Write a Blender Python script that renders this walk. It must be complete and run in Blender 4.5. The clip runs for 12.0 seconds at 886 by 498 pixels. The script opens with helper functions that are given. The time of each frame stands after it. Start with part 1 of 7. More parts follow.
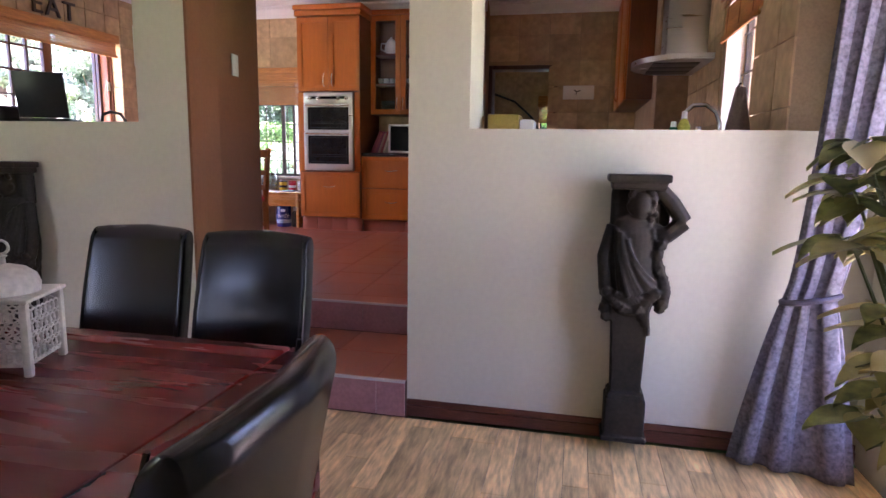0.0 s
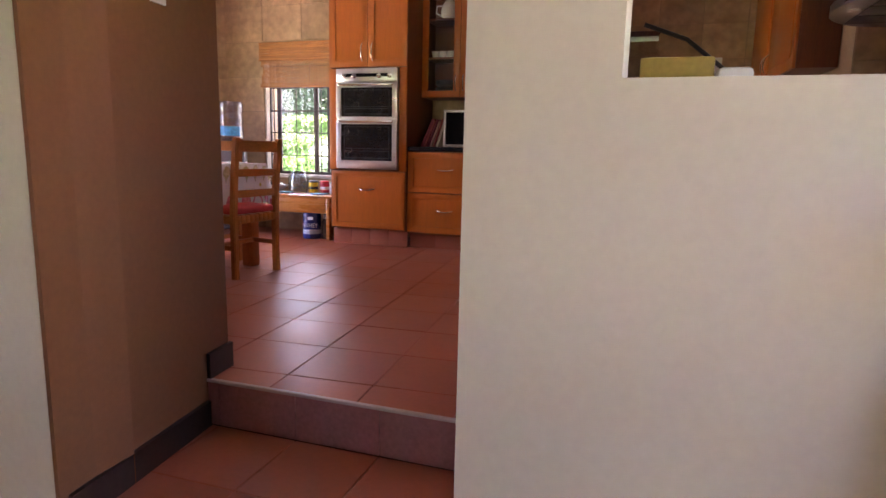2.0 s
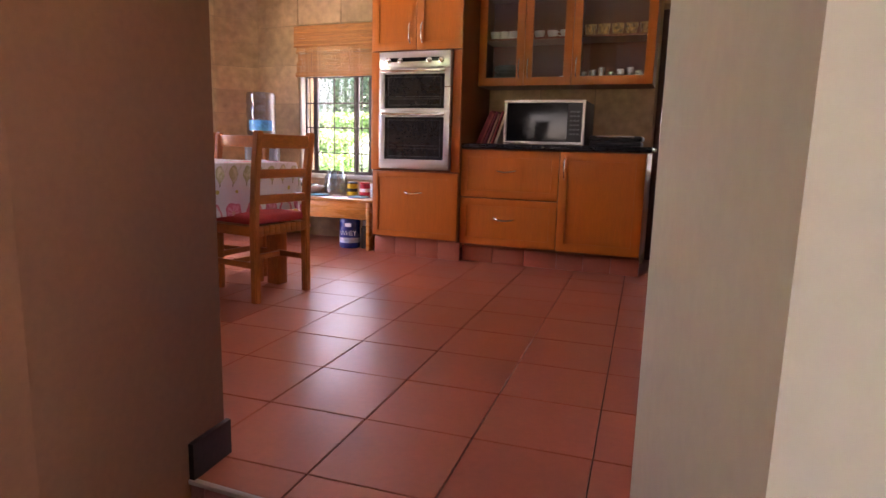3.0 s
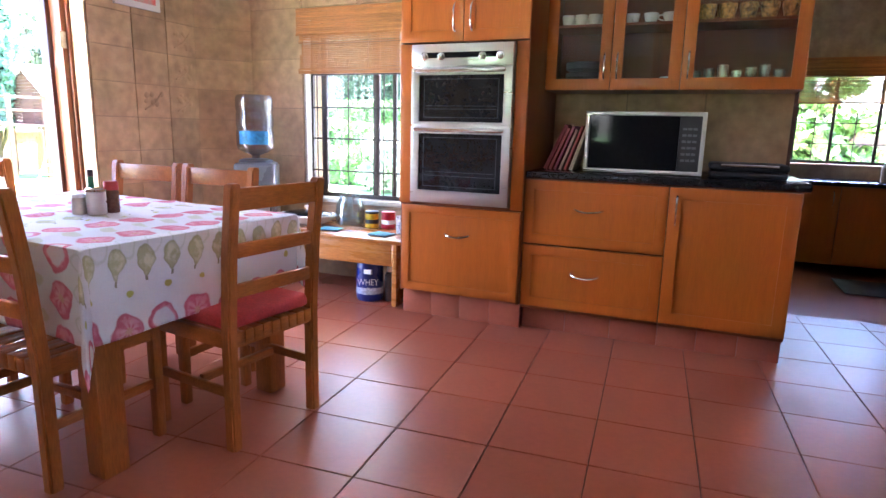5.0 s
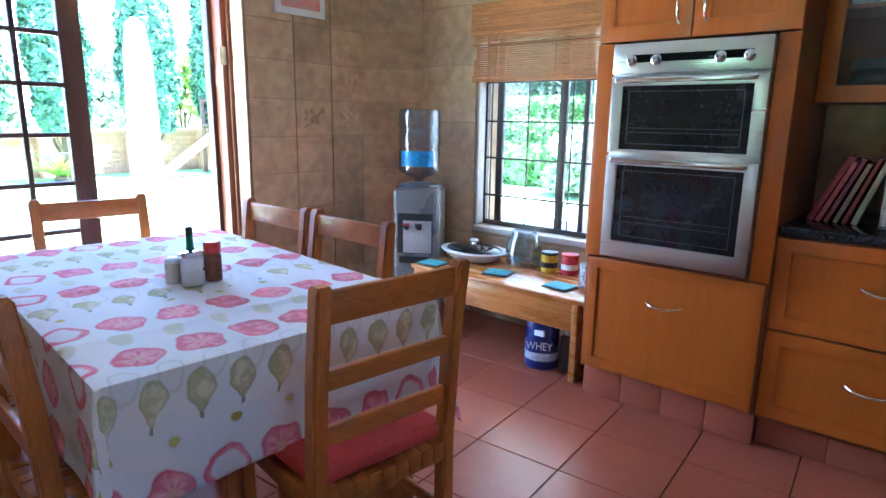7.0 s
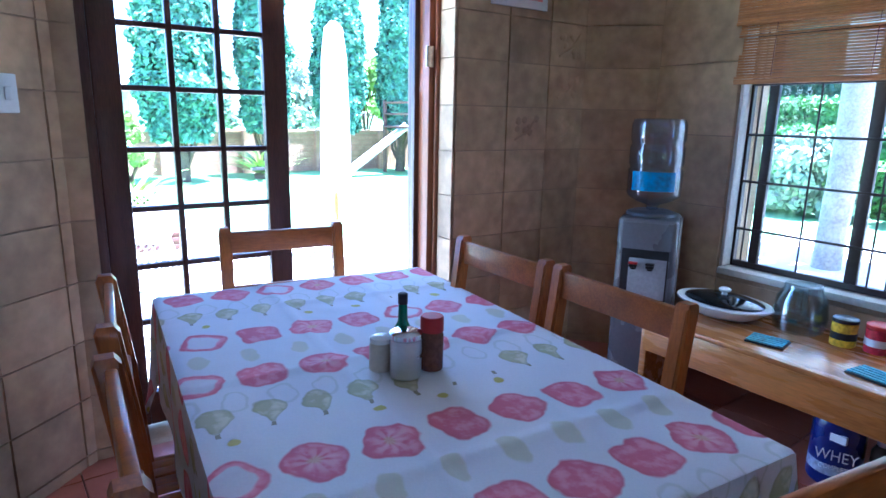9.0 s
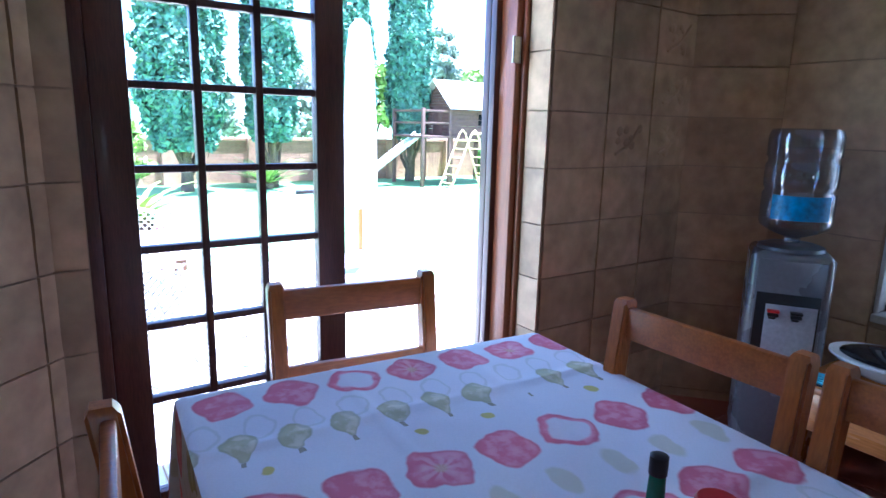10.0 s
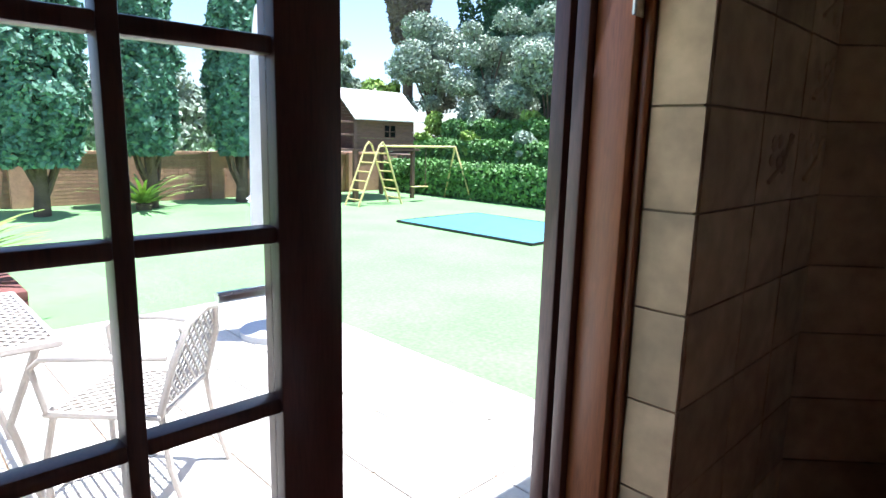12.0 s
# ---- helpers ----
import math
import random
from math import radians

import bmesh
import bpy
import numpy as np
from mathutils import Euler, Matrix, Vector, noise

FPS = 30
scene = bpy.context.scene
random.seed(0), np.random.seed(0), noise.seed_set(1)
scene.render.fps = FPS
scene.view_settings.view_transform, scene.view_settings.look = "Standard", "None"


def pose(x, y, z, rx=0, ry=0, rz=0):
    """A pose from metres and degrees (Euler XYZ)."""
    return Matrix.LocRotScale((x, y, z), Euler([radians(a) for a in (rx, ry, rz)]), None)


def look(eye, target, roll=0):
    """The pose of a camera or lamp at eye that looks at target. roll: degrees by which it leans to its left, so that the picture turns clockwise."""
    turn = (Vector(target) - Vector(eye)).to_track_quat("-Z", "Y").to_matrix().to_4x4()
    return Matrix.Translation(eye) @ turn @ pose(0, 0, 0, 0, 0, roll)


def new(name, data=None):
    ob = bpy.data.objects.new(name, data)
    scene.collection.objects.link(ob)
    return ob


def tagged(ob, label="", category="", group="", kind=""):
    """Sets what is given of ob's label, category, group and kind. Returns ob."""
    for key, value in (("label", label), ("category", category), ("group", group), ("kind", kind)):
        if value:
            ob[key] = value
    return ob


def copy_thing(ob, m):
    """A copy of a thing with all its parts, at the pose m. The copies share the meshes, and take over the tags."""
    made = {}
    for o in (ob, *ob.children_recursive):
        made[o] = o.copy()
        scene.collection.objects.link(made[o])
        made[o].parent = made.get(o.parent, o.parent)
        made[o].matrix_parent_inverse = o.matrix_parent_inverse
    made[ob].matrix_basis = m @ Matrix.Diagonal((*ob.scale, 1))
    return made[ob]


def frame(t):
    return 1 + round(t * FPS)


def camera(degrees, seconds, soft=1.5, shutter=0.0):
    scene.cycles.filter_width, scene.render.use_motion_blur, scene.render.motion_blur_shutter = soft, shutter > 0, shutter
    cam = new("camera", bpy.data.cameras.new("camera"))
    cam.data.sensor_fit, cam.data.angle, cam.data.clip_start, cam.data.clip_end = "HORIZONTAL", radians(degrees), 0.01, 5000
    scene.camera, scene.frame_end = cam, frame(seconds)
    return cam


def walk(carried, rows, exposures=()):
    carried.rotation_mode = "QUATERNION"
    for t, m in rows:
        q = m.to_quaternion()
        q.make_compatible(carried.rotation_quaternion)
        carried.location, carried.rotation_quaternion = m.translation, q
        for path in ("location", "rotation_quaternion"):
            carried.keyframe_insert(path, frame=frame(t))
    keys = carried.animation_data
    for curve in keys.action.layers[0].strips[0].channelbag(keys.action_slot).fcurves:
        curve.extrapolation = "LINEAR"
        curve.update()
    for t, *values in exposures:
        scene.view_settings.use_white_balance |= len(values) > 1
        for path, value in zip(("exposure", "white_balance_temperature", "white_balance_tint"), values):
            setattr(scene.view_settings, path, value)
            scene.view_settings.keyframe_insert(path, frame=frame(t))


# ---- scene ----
cam = camera(72.8, 12.0)
PATH = [
    (0, (1.298, 1.389, 1.262), (0.875, 3.32, 0.956), 0.9),
    (0.5, (1.22, 1.766, 1.246), (0.747, 3.684, 0.936), 1.1),
    (1, (1.139, 2.162, 1.244), (0.616, 4.067, 0.93), 1.2),
    (1.5, (0.999, 2.595, 1.256), (0.425, 4.484, 0.937), 1.2),
    (2, (0.864, 2.978, 1.253), (0.251, 4.854, 0.931), 1.3),
    (2.5, (0.689, 3.342, 1.248), (0.011, 5.195, 0.922), 1.3),
    (3, (0.47, 3.683, 1.239), (-0.263, 5.515, 0.91), 1.5),
    (5, (-0.272, 4.779, 1.491), (-1.024, 6.591, 1.104), 1.4),
    (5.5, (-0.352, 5.061, 1.57), (-1.181, 6.839, 1.178), 1.2),
    (6, (-0.461, 5.229, 1.602), (-1.418, 6.943, 1.22), 1.3),
    (6.5, (-0.568, 5.411, 1.651), (-1.691, 7.015, 1.242), 1.1),
    (7, (-0.666, 5.539, 1.65), (-1.929, 7.031, 1.227), 0.9),
    (9, (-1.349, 5.778, 1.698), (-2.964, 6.877, 1.267), 1.2),
    (9.5, (-1.728, 5.814, 1.69), (-3.349, 6.911, 1.281), 1.4),
    (10, (-2.082, 5.845, 1.69), (-3.7, 6.949, 1.286), 1.4),
    (10.5, (-2.416, 5.901, 1.694), (-4.003, 7.052, 1.3), 1.3),
    (11, (-2.756, 5.989, 1.706), (-4.294, 7.209, 1.323), 1.6),
    (11.5, (-3.051, 6.09, 1.69), (-4.522, 7.393, 1.32), 1.6),
    (12, (-3.294, 6.247, 1.672), (-4.699, 7.624, 1.314), 1.4),
]
EXPOSURES = [(0.0, 4.45, 6250, 43), (3.0, 4.78, 7300, 46), (5.0, 5.27, 5700, 27), (7.0, 4.7, 4900, 12),
             (9.0, 3.7, 4350, 14), (10.5, 2.8, 4800, 18), (12.0, 1.5, 5550, 11)]
walk(cam, [(t, look(e, g, r)) for t, e, g, r in PATH], EXPOSURES)

# ---- world, sun, large lights ----
world = bpy.data.worlds.new("world")
scene.world = world
world.use_nodes = True
wn = world.node_tree.nodes
sky = wn.new("ShaderNodeTexSky")
sky.sky_type, sky.sun_disc = "NISHITA", False
SUN_TO = Vector((0.13, 0.19, 1.15)).normalized()
sky.sun_elevation = math.asin(SUN_TO.z)
sky.sun_rotation = math.atan2(SUN_TO.x, SUN_TO.y)
wn["Background"].inputs["Strength"].default_value = 0.115
world.node_tree.links.new(sky.outputs[0], wn["Background"].inputs["Color"])
sun = new("sun", bpy.data.lights.new("sun", "SUN"))
sun.data.energy, sun.data.angle, sun.data.color = 5.0, radians(0.5), (1.0, 0.96, 0.9)
sun.matrix_world = look(SUN_TO * 30, (0, 0, 0))


def window_light(name, eye, target, w, h, power, color=(0.86, 0.93, 1.0)):
    """Daylight that comes in through an opening."""
    ob = new(name, bpy.data.lights.new(name, "AREA"))
    ob.data.shape, ob.data.size, ob.data.size_y, ob.data.energy, ob.data.color = "RECTANGLE", w, h, power, color
    ob.matrix_world = look(eye, target)
    return ob


K = 0.37      # kitchen floor
CEIL = 3.07
window_light("daylight_dining_east", (2.62, 3.3, 1.2), (0, 3.2, 0.9), 0.9, 1.6, 0.04)
window_light("daylight_door", (-4.2, 7.1, 1.45), (-2, 6.8, 0.9), 0.75, 1.9, 0.9)
window_light("daylight_window", (-2.45, 8.9, 1.5), (-2.2, 6, 0.6), 1.1, 0.9, 0.5)
window_light("daylight_sink", (2.55, 5.3, 1.75), (0, 6.2, 0.8), 0.8, 0.8, 0.008)
window_light("daylight_scullery", (1.2, 12.05, 1.6), (1.0, 10, 0.4), 1.2, 0.9, 0.06)

# ---- materials ----


def mat(name, color, rough=0.5, metal=0.0, vary=0.12, scale=6.0, fine=60.0, bump=0.0, dark=None, stretch=(1, 1, 1),
        coat=0.0, rand=0.0, trans=0.0, alpha=1.0, spec=None, bump_scale=None, bumpdist=0.004):
    """A surface with colour variation at two scales, in metres of the place."""
    m = bpy.data.materials.new(name)
    m.use_nodes = True
    nt = m.node_tree
    n, l = nt.nodes, nt.links
    b = n["Principled BSDF"]
    b.inputs["Roughness"].default_value = rough
    b.inputs["Metallic"].default_value = metal
    b.inputs["Coat Weight"].default_value = coat
    b.inputs["Coat Roughness"].default_value = 0.12
    b.inputs["Transmission Weight"].default_value = trans
    b.inputs["Alpha"].default_value = alpha
    if spec is not None:
        b.inputs["Specular IOR Level"].default_value = spec
    geo = n.new("ShaderNodeNewGeometry")
    mp = n.new("ShaderNodeMapping")
    mp.inputs["Scale"].default_value = stretch
    l.new(geo.outputs["Position"], mp.inputs["Vector"])
    big, small = n.new("ShaderNodeTexNoise"), n.new("ShaderNodeTexNoise")
    big.inputs["Scale"].default_value, small.inputs["Scale"].default_value = scale, fine
    big.inputs["Detail"].default_value, small.inputs["Detail"].default_value = 3.0, 4.0
    l.new(mp.outputs[0], big.inputs["Vector"])
    l.new(mp.outputs[0], small.inputs["Vector"])
    mix = n.new("ShaderNodeMath")
    mix.operation = "MULTIPLY_ADD"
    mix.inputs[1].default_value = 0.55
    l.new(small.outputs["Fac"], mix.inputs[0])
    sc = n.new("ShaderNodeMath")
    sc.operation = "MULTIPLY"
    sc.inputs[1].default_value = 0.45
    l.new(big.outputs["Fac"], sc.inputs[0])
    l.new(sc.outputs[0], mix.inputs[2])
    ramp = n.new("ShaderNodeValToRGB")
    lo = dark if dark else tuple(c * (1 - vary * 1.6) for c in color)
    hi = tuple(min(1, c * (1 + vary)) for c in color)
    ramp.color_ramp.elements[0].color, ramp.color_ramp.elements[1].color = (*lo, 1), (*hi, 1)
    ramp.color_ramp.elements[0].position, ramp.color_ramp.elements[1].position = 0.33, 0.66
    l.new(mix.outputs[0], ramp.inputs["Fac"])
    out = ramp.outputs["Color"]
    if rand:
        info = n.new("ShaderNodeObjectInfo")
        hsv = n.new("ShaderNodeHueSaturation")
        mr = n.new("ShaderNodeMapRange")
        mr.inputs["To Min"].default_value, mr.inputs["To Max"].default_value = 1 - rand, 1 + rand
        l.new(info.outputs["Random"], mr.inputs["Value"])
        l.new(mr.outputs[0], hsv.inputs["Value"])
        l.new(out, hsv.inputs["Color"])
        out = hsv.outputs["Color"]
    l.new(out, b.inputs["Base Color"])
    rr = n.new("ShaderNodeMapRange")
    rr.inputs["To Min"].default_value, rr.inputs["To Max"].default_value = max(0, rough - 0.08), min(1, rough + 0.08)
    l.new(big.outputs["Fac"], rr.inputs["Value"])
    l.new(rr.outputs[0], b.inputs["Roughness"])
    if bump:
        bp = n.new("ShaderNodeBump")
        bp.inputs["Strength"].default_value = bump
        bp.inputs["Distance"].default_value = bumpdist
        if bump_scale:
            bn = n.new("ShaderNodeTexNoise")
            bn.inputs["Scale"].default_value = bump_scale
            l.new(mp.outputs[0], bn.inputs["Vector"])
            l.new(bn.outputs["Fac"], bp.inputs["Height"])
        else:
            l.new(mix.outputs[0], bp.inputs["Height"])
        l.new(bp.outputs[0], b.inputs["Normal"])
    return m


def glass(name, tint=(1, 1, 1), rough=0.0, gloss=0.06):
    """Thin clear pane: mostly passes light straight, with a mirror sheen that grows at grazing angles."""
    m = bpy.data.materials.new(name)
    m.use_nodes = True
    n, l = m.node_tree.nodes, m.node_tree.links
    n.remove(n["Principled BSDF"])
    tr, gl, mx, fr, pw, sc = (n.new("ShaderNode" + k) for k in ("BsdfTransparent", "BsdfGlossy", "MixShader", "LayerWeight", "Math", "Math"))
    tr.inputs[0].default_value = (*tint, 1)
    gl.inputs["Roughness"].default_value = rough
    pw.operation, pw.inputs[1].default_value = "POWER", 3.0
    sc.operation, sc.inputs[1].default_value, sc.inputs[2].default_value = "MULTIPLY_ADD", 0.45, gloss * 0.5
    fr.inputs["Blend"].default_value = 0.5
    l.new(fr.outputs["Facing"], pw.inputs[0])
    l.new(pw.outputs[0], sc.inputs[0])
    l.new(sc.outputs[0], mx.inputs[0])
    l.new(tr.outputs[0], mx.inputs[1])
    l.new(gl.outputs[0], mx.inputs[2])
    l.new(mx.outputs[0], n["Material Output"].inputs[0])
    return m


M_WALL = mat("cream_plaster", (0.61, 0.575, 0.465), 0.75, vary=0.03, scale=1.5, fine=40, bump=0.12)
M_BROWN = mat("brown_plaster", (0.20, 0.078, 0.028), 0.75, vary=0.06, scale=2, fine=50, bump=0.15)
M_CEIL = mat("white_ceiling", (0.80, 0.80, 0.80), 0.8, vary=0.02)
M_STONE = mat("sandstone_tile", (0.51, 0.345, 0.195), 0.75, vary=0.18, scale=4.5, fine=15, bump=0.3, rand=0.16)
M_MORTAR = mat("mortar", (0.40, 0.28, 0.17), 0.9, vary=0.12, fine=90, bump=0.3)
M_TERRA = mat("terracotta_tile", (0.42, 0.12, 0.062), 0.34, vary=0.05, scale=4, fine=45, rand=0.06)
M_GROUT = mat("dark_grout", (0.11, 0.055, 0.042), 0.9, vary=0.2)
M_OAK = mat("laminate_oak", (0.74, 0.50, 0.23), 0.36, vary=0.34, scale=3.4, fine=11, stretch=(5, 0.8, 5), rand=0.28)
M_SKIRT = mat("mahogany_skirting", (0.115, 0.035, 0.022), 0.35, vary=0.25, scale=4, fine=30, stretch=(1, 8, 8))
M_DARKSKIRT = mat("dark_tile_skirting", (0.035, 0.02, 0.016), 0.4, vary=0.2)
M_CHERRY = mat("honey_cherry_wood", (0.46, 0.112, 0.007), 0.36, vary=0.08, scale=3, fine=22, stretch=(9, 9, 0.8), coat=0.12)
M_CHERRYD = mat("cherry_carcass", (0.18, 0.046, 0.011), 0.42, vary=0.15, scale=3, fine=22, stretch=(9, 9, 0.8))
M_PINE = mat("varnished_pine", (0.45, 0.14, 0.024), 0.36, vary=0.18, scale=4, fine=26, stretch=(7, 7, 1.1), coat=0.2)
M_PINEH = mat("varnished_pine_rails", (0.45, 0.14, 0.024), 0.36, vary=0.18, scale=4, fine=26, stretch=(7, 1.1, 7), coat=0.2)
M_BENCH = mat("orange_pine", (0.50, 0.19, 0.04), 0.27, vary=0.2, scale=3, fine=20, stretch=(0.9, 7, 7), coat=0.3)
M_MERANTI = mat("dark_meranti", (0.085, 0.032, 0.022), 0.42, vary=0.25, scale=4, fine=30, stretch=(8, 8, 0.8), coat=0.1)
M_MERANTIL = mat("light_meranti", (0.25, 0.075, 0.022), 0.42, vary=0.2, scale=4, fine=30, stretch=(8, 8, 0.8))
M_STEEL = mat("brushed_steel", (0.62, 0.62, 0.62), 0.3, metal=1.0, vary=0.05, fine=120, stretch=(0.3, 1, 8))
M_CHROME = mat("chrome", (0.75, 0.75, 0.76), 0.14, metal=1.0, vary=0.02)
M_BLACKGL = mat("black_glass", (0.008, 0.008, 0.009), 0.05, vary=0.1, spec=0.12)
M_OVENGL = mat("oven_glass", (0.014, 0.014, 0.015), 0.04, vary=0.1, spec=0.5)
M_OVENLN = mat("dim_grey_enamel", (0.045, 0.045, 0.047), 0.6, vary=0.1, spec=0.2)
M_GRANITE = mat("black_granite", (0.016, 0.016, 0.018), 0.2, vary=0.5, scale=40, fine=220)
M_BLACKP = mat("black_plastic", (0.014, 0.014, 0.015), 0.38, vary=0.15)
M_GREYP = mat("grey_plastic", (0.085, 0.088, 0.098), 0.33, vary=0.06)
M_WHITEP = mat("white_ceramic", (0.78, 0.78, 0.77), 0.22, vary=0.03)
M_LEATHER = mat("black_leather", (0.008, 0.007, 0.008), 0.24, vary=0.02, scale=3, fine=150, spec=0.5)
M_MAHOG = mat("red_mahogany", (0.15, 0.021, 0.017), 0.27, vary=0.08, scale=3, fine=20, stretch=(0.6, 5, 5), spec=0.5)
M_BAMBOO = mat("bamboo_blind", (0.50, 0.20, 0.05), 0.6, vary=0.25, scale=9, fine=60, stretch=(0.6, 1, 9), rand=0.2)
M_REDCLOTH = mat("red_cushion", (0.55, 0.058, 0.05), 0.85, vary=0.16, scale=9, fine=120, bump=0.3)
M_STATUE = mat("dark_stone", (0.026, 0.0185, 0.012), 0.6, vary=0.3, scale=9, fine=60, bump=0.3, spec=0.25)
M_CURTAIN = mat("slate_damask", (0.17, 0.155, 0.195), 0.85, vary=0.36, scale=38, fine=75)
M_FRAME = mat("dark_steel_frame", (0.05, 0.032, 0.025), 0.45, vary=0.15)
M_SILL = mat("pale_reveal", (0.62, 0.59, 0.53), 0.7, vary=0.1, fine=50, bump=0.2)
M_GLASS = glass("pane_glass")
M_CLEAR = glass("clear_glassware", (0.82, 0.90, 0.93), 0.02, 0.30)
M_BLUEGL = glass("blue_bottle", (0.66, 0.74, 0.88), 0.03, 0.30)
M_LAWN = mat("lawn", (0.185, 0.325, 0.125), 0.9, vary=0.18, scale=0.8, fine=25, bump=0.6)
M_PAVE = mat("pale_paving", (0.62, 0.57, 0.50), 0.85, vary=0.1, scale=2, fine=30, bump=0.25)
# Mid brown for the unseen slabs that bounce light into the dining room.
M_BOUNCE = mat("brown_bounce_ground", (0.36, 0.30, 0.26), 0.85, vary=0.12, scale=2, fine=30, bump=0.25)
M_BRICK = mat("salmon_brick", (0.48, 0.27, 0.17), 0.85, vary=0.15, fine=40, bump=0.4, rand=0.12)
M_WHITEW = mat("white_render", (0.80, 0.79, 0.76), 0.8, vary=0.04, fine=40, bump=0.2)
M_TEAL = mat("teal_mat", (0.10, 0.33, 0.43), 0.7, vary=0.12, fine=120)
M_YELLOW = mat("yellow_tube", (0.72, 0.56, 0.24), 0.45, vary=0.15)
M_CABIN = mat("brown_cabin_boards", (0.16, 0.082, 0.06), 0.7, vary=0.22, scale=4, fine=30, stretch=(1, 1, 8), bump=0.2)
M_THATCH = mat("pale_roof_sheet", (0.60, 0.56, 0.52), 0.8, vary=0.12, fine=30)
M_BARK = mat("bark", (0.14, 0.095, 0.065), 0.9, vary=0.3, fine=30, bump=0.6)


def leafmat(name, color, vary=0.35):
    m = mat(name, color, 0.55, vary=vary, scale=3, fine=9)
    return m


M_CYPRESS = leafmat("cypress_green", (0.14, 0.27, 0.17))
M_OLIVE = leafmat("olive_leaf", (0.33, 0.39, 0.28))
M_HEDGE = leafmat("hedge_leaf", (0.13, 0.27, 0.06))
M_YUCCA = leafmat("bright_leaf", (0.30, 0.42, 0.08))
# Near-black green: the shade between leaves, put into the colour of solid cores.
M_LEAFSHADE = leafmat("leaf_shade", (0.03, 0.07, 0.03))
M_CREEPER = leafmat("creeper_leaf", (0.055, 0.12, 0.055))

# ---- mesh helpers ----


def rbox(bm, x0, x1, y0, y1, z0, z1, r=0.0, seg=2):
    """A box with rounded edges, added to bm."""
    got = bmesh.ops.create_cube(bm, size=1.0)["verts"]
    bmesh.ops.scale(bm, vec=(x1 - x0, y1 - y0, z1 - z0), verts=got)
    bmesh.ops.translate(bm, vec=((x0 + x1) / 2, (y0 + y1) / 2, (z0 + z1) / 2), verts=got)
    if r > 0:
        r = min(r, 0.45 * min(x1 - x0, y1 - y0, z1 - z0))
        edges = list({e for v in got for e in v.link_edges})
        bmesh.ops.bevel(bm, geom=edges, offset=r, segments=seg, profile=0.5, affect="EDGES")
    return bm


def box(x0, x1, y0, y1, z0, z1, r=0.0, seg=2):
    return rbox(bmesh.new(), x0, x1, y0, y1, z0, z1, r, seg)


def ring(x0, x1, z0, z1, y0, y1, fw, r=0.003, sides=None):
    """A picture-frame ring in the xz plane; sides: its widths left, right, bottom, top."""
    l_, r_, b_, t_ = sides or (fw, fw, fw, fw)
    bm = bmesh.new()
    outer = ((x0, z0), (x1, z0), (x1, z1), (x0, z1))
    inner = ((x0 + l_, z0 + b_), (x1 - r_, z0 + b_), (x1 - r_, z1 - t_), (x0 + l_, z1 - t_))
    v = [[bm.verts.new((x, y, z)) for x, z in loop] for y in (y0, y1) for loop in (outer, inner)]
    for i in range(4):
        j = (i + 1) % 4
        bm.faces.new((v[0][i], v[0][j], v[1][j], v[1][i]))
        bm.faces.new((v[2][j], v[2][i], v[3][i], v[3][j]))
        bm.faces.new((v[0][j], v[0][i], v[2][i], v[2][j]))
        bm.faces.new((v[1][i], v[1][j], v[3][j], v[3][i]))
    edges = [e for e in bm.edges if abs(e.verts[0].co.y - e.verts[1].co.y) < 1e-6 and len({e.verts[0] in v[k] and e.verts[1] in v[k] for k in range(4)}) == 2]
    if r:
        bmesh.ops.bevel(bm, geom=edges, offset=r, segments=2, profile=0.5, affect="EDGES")
    return bm


def lathe(profile, seg=24, bm=None, at=(0, 0, 0), scale=(1, 1)):
    """A turned body from (radius, height) pairs."""
    bm = bm or bmesh.new()
    rings = []
    for r, z in profile:
        ring = []
        for i in range(seg):
            a = 2 * math.pi * i / seg
            ring.append(bm.verts.new((at[0] + r * scale[0] * math.cos(a), at[1] + r * scale[1] * math.sin(a), at[2] + z)))
        rings.append(ring)
    for lo, hi in zip(rings, rings[1:]):
        for i in range(seg):
            bm.faces.new((lo[i], lo[(i + 1) % seg], hi[(i + 1) % seg], hi[i]))
    for ring, flip in ((rings[0], True), (rings[-1], False)):
        bm.faces.new(ring[::-1] if flip else ring)
    return bm


def tube(points, r, seg=8, bm=None, taper=1.0):
    """A bent round bar along points."""
    bm = bm or bmesh.new()
    pts = [Vector(p) for p in points]
    rings = []
    for i, p in enumerate(pts):
        d = (pts[min(i + 1, len(pts) - 1)] - pts[max(i - 1, 0)]).normalized()
        side = d.orthogonal().normalized() if i == 0 else (rings_side - d * rings_side.dot(d)).normalized()
        rings_side = side
        up = d.cross(side)
        rr = r * (1 + (taper - 1) * i / max(1, len(pts) - 1))
        rings.append([bm.verts.new(p + side * rr * math.cos(2 * math.pi * k / seg) + up * rr * math.sin(2 * math.pi * k / seg)) for k in range(seg)])
    for a, b in zip(rings, rings[1:]):
        for k in range(seg):
            bm.faces.new((a[k], a[(k + 1) % seg], b[(k + 1) % seg], b[k]))
    bm.faces.new(rings[0][::-1])
    bm.faces.new(rings[-1])
    return bm


def ball(bm, c, r, sub=2, s=(1, 1, 1)):
    got = bmesh.ops.create_icosphere(bm, subdivisions=sub, radius=r)["verts"]
    bmesh.ops.scale(bm, vec=s, verts=got)
    bmesh.ops.translate(bm, vec=c, verts=got)
    return bm


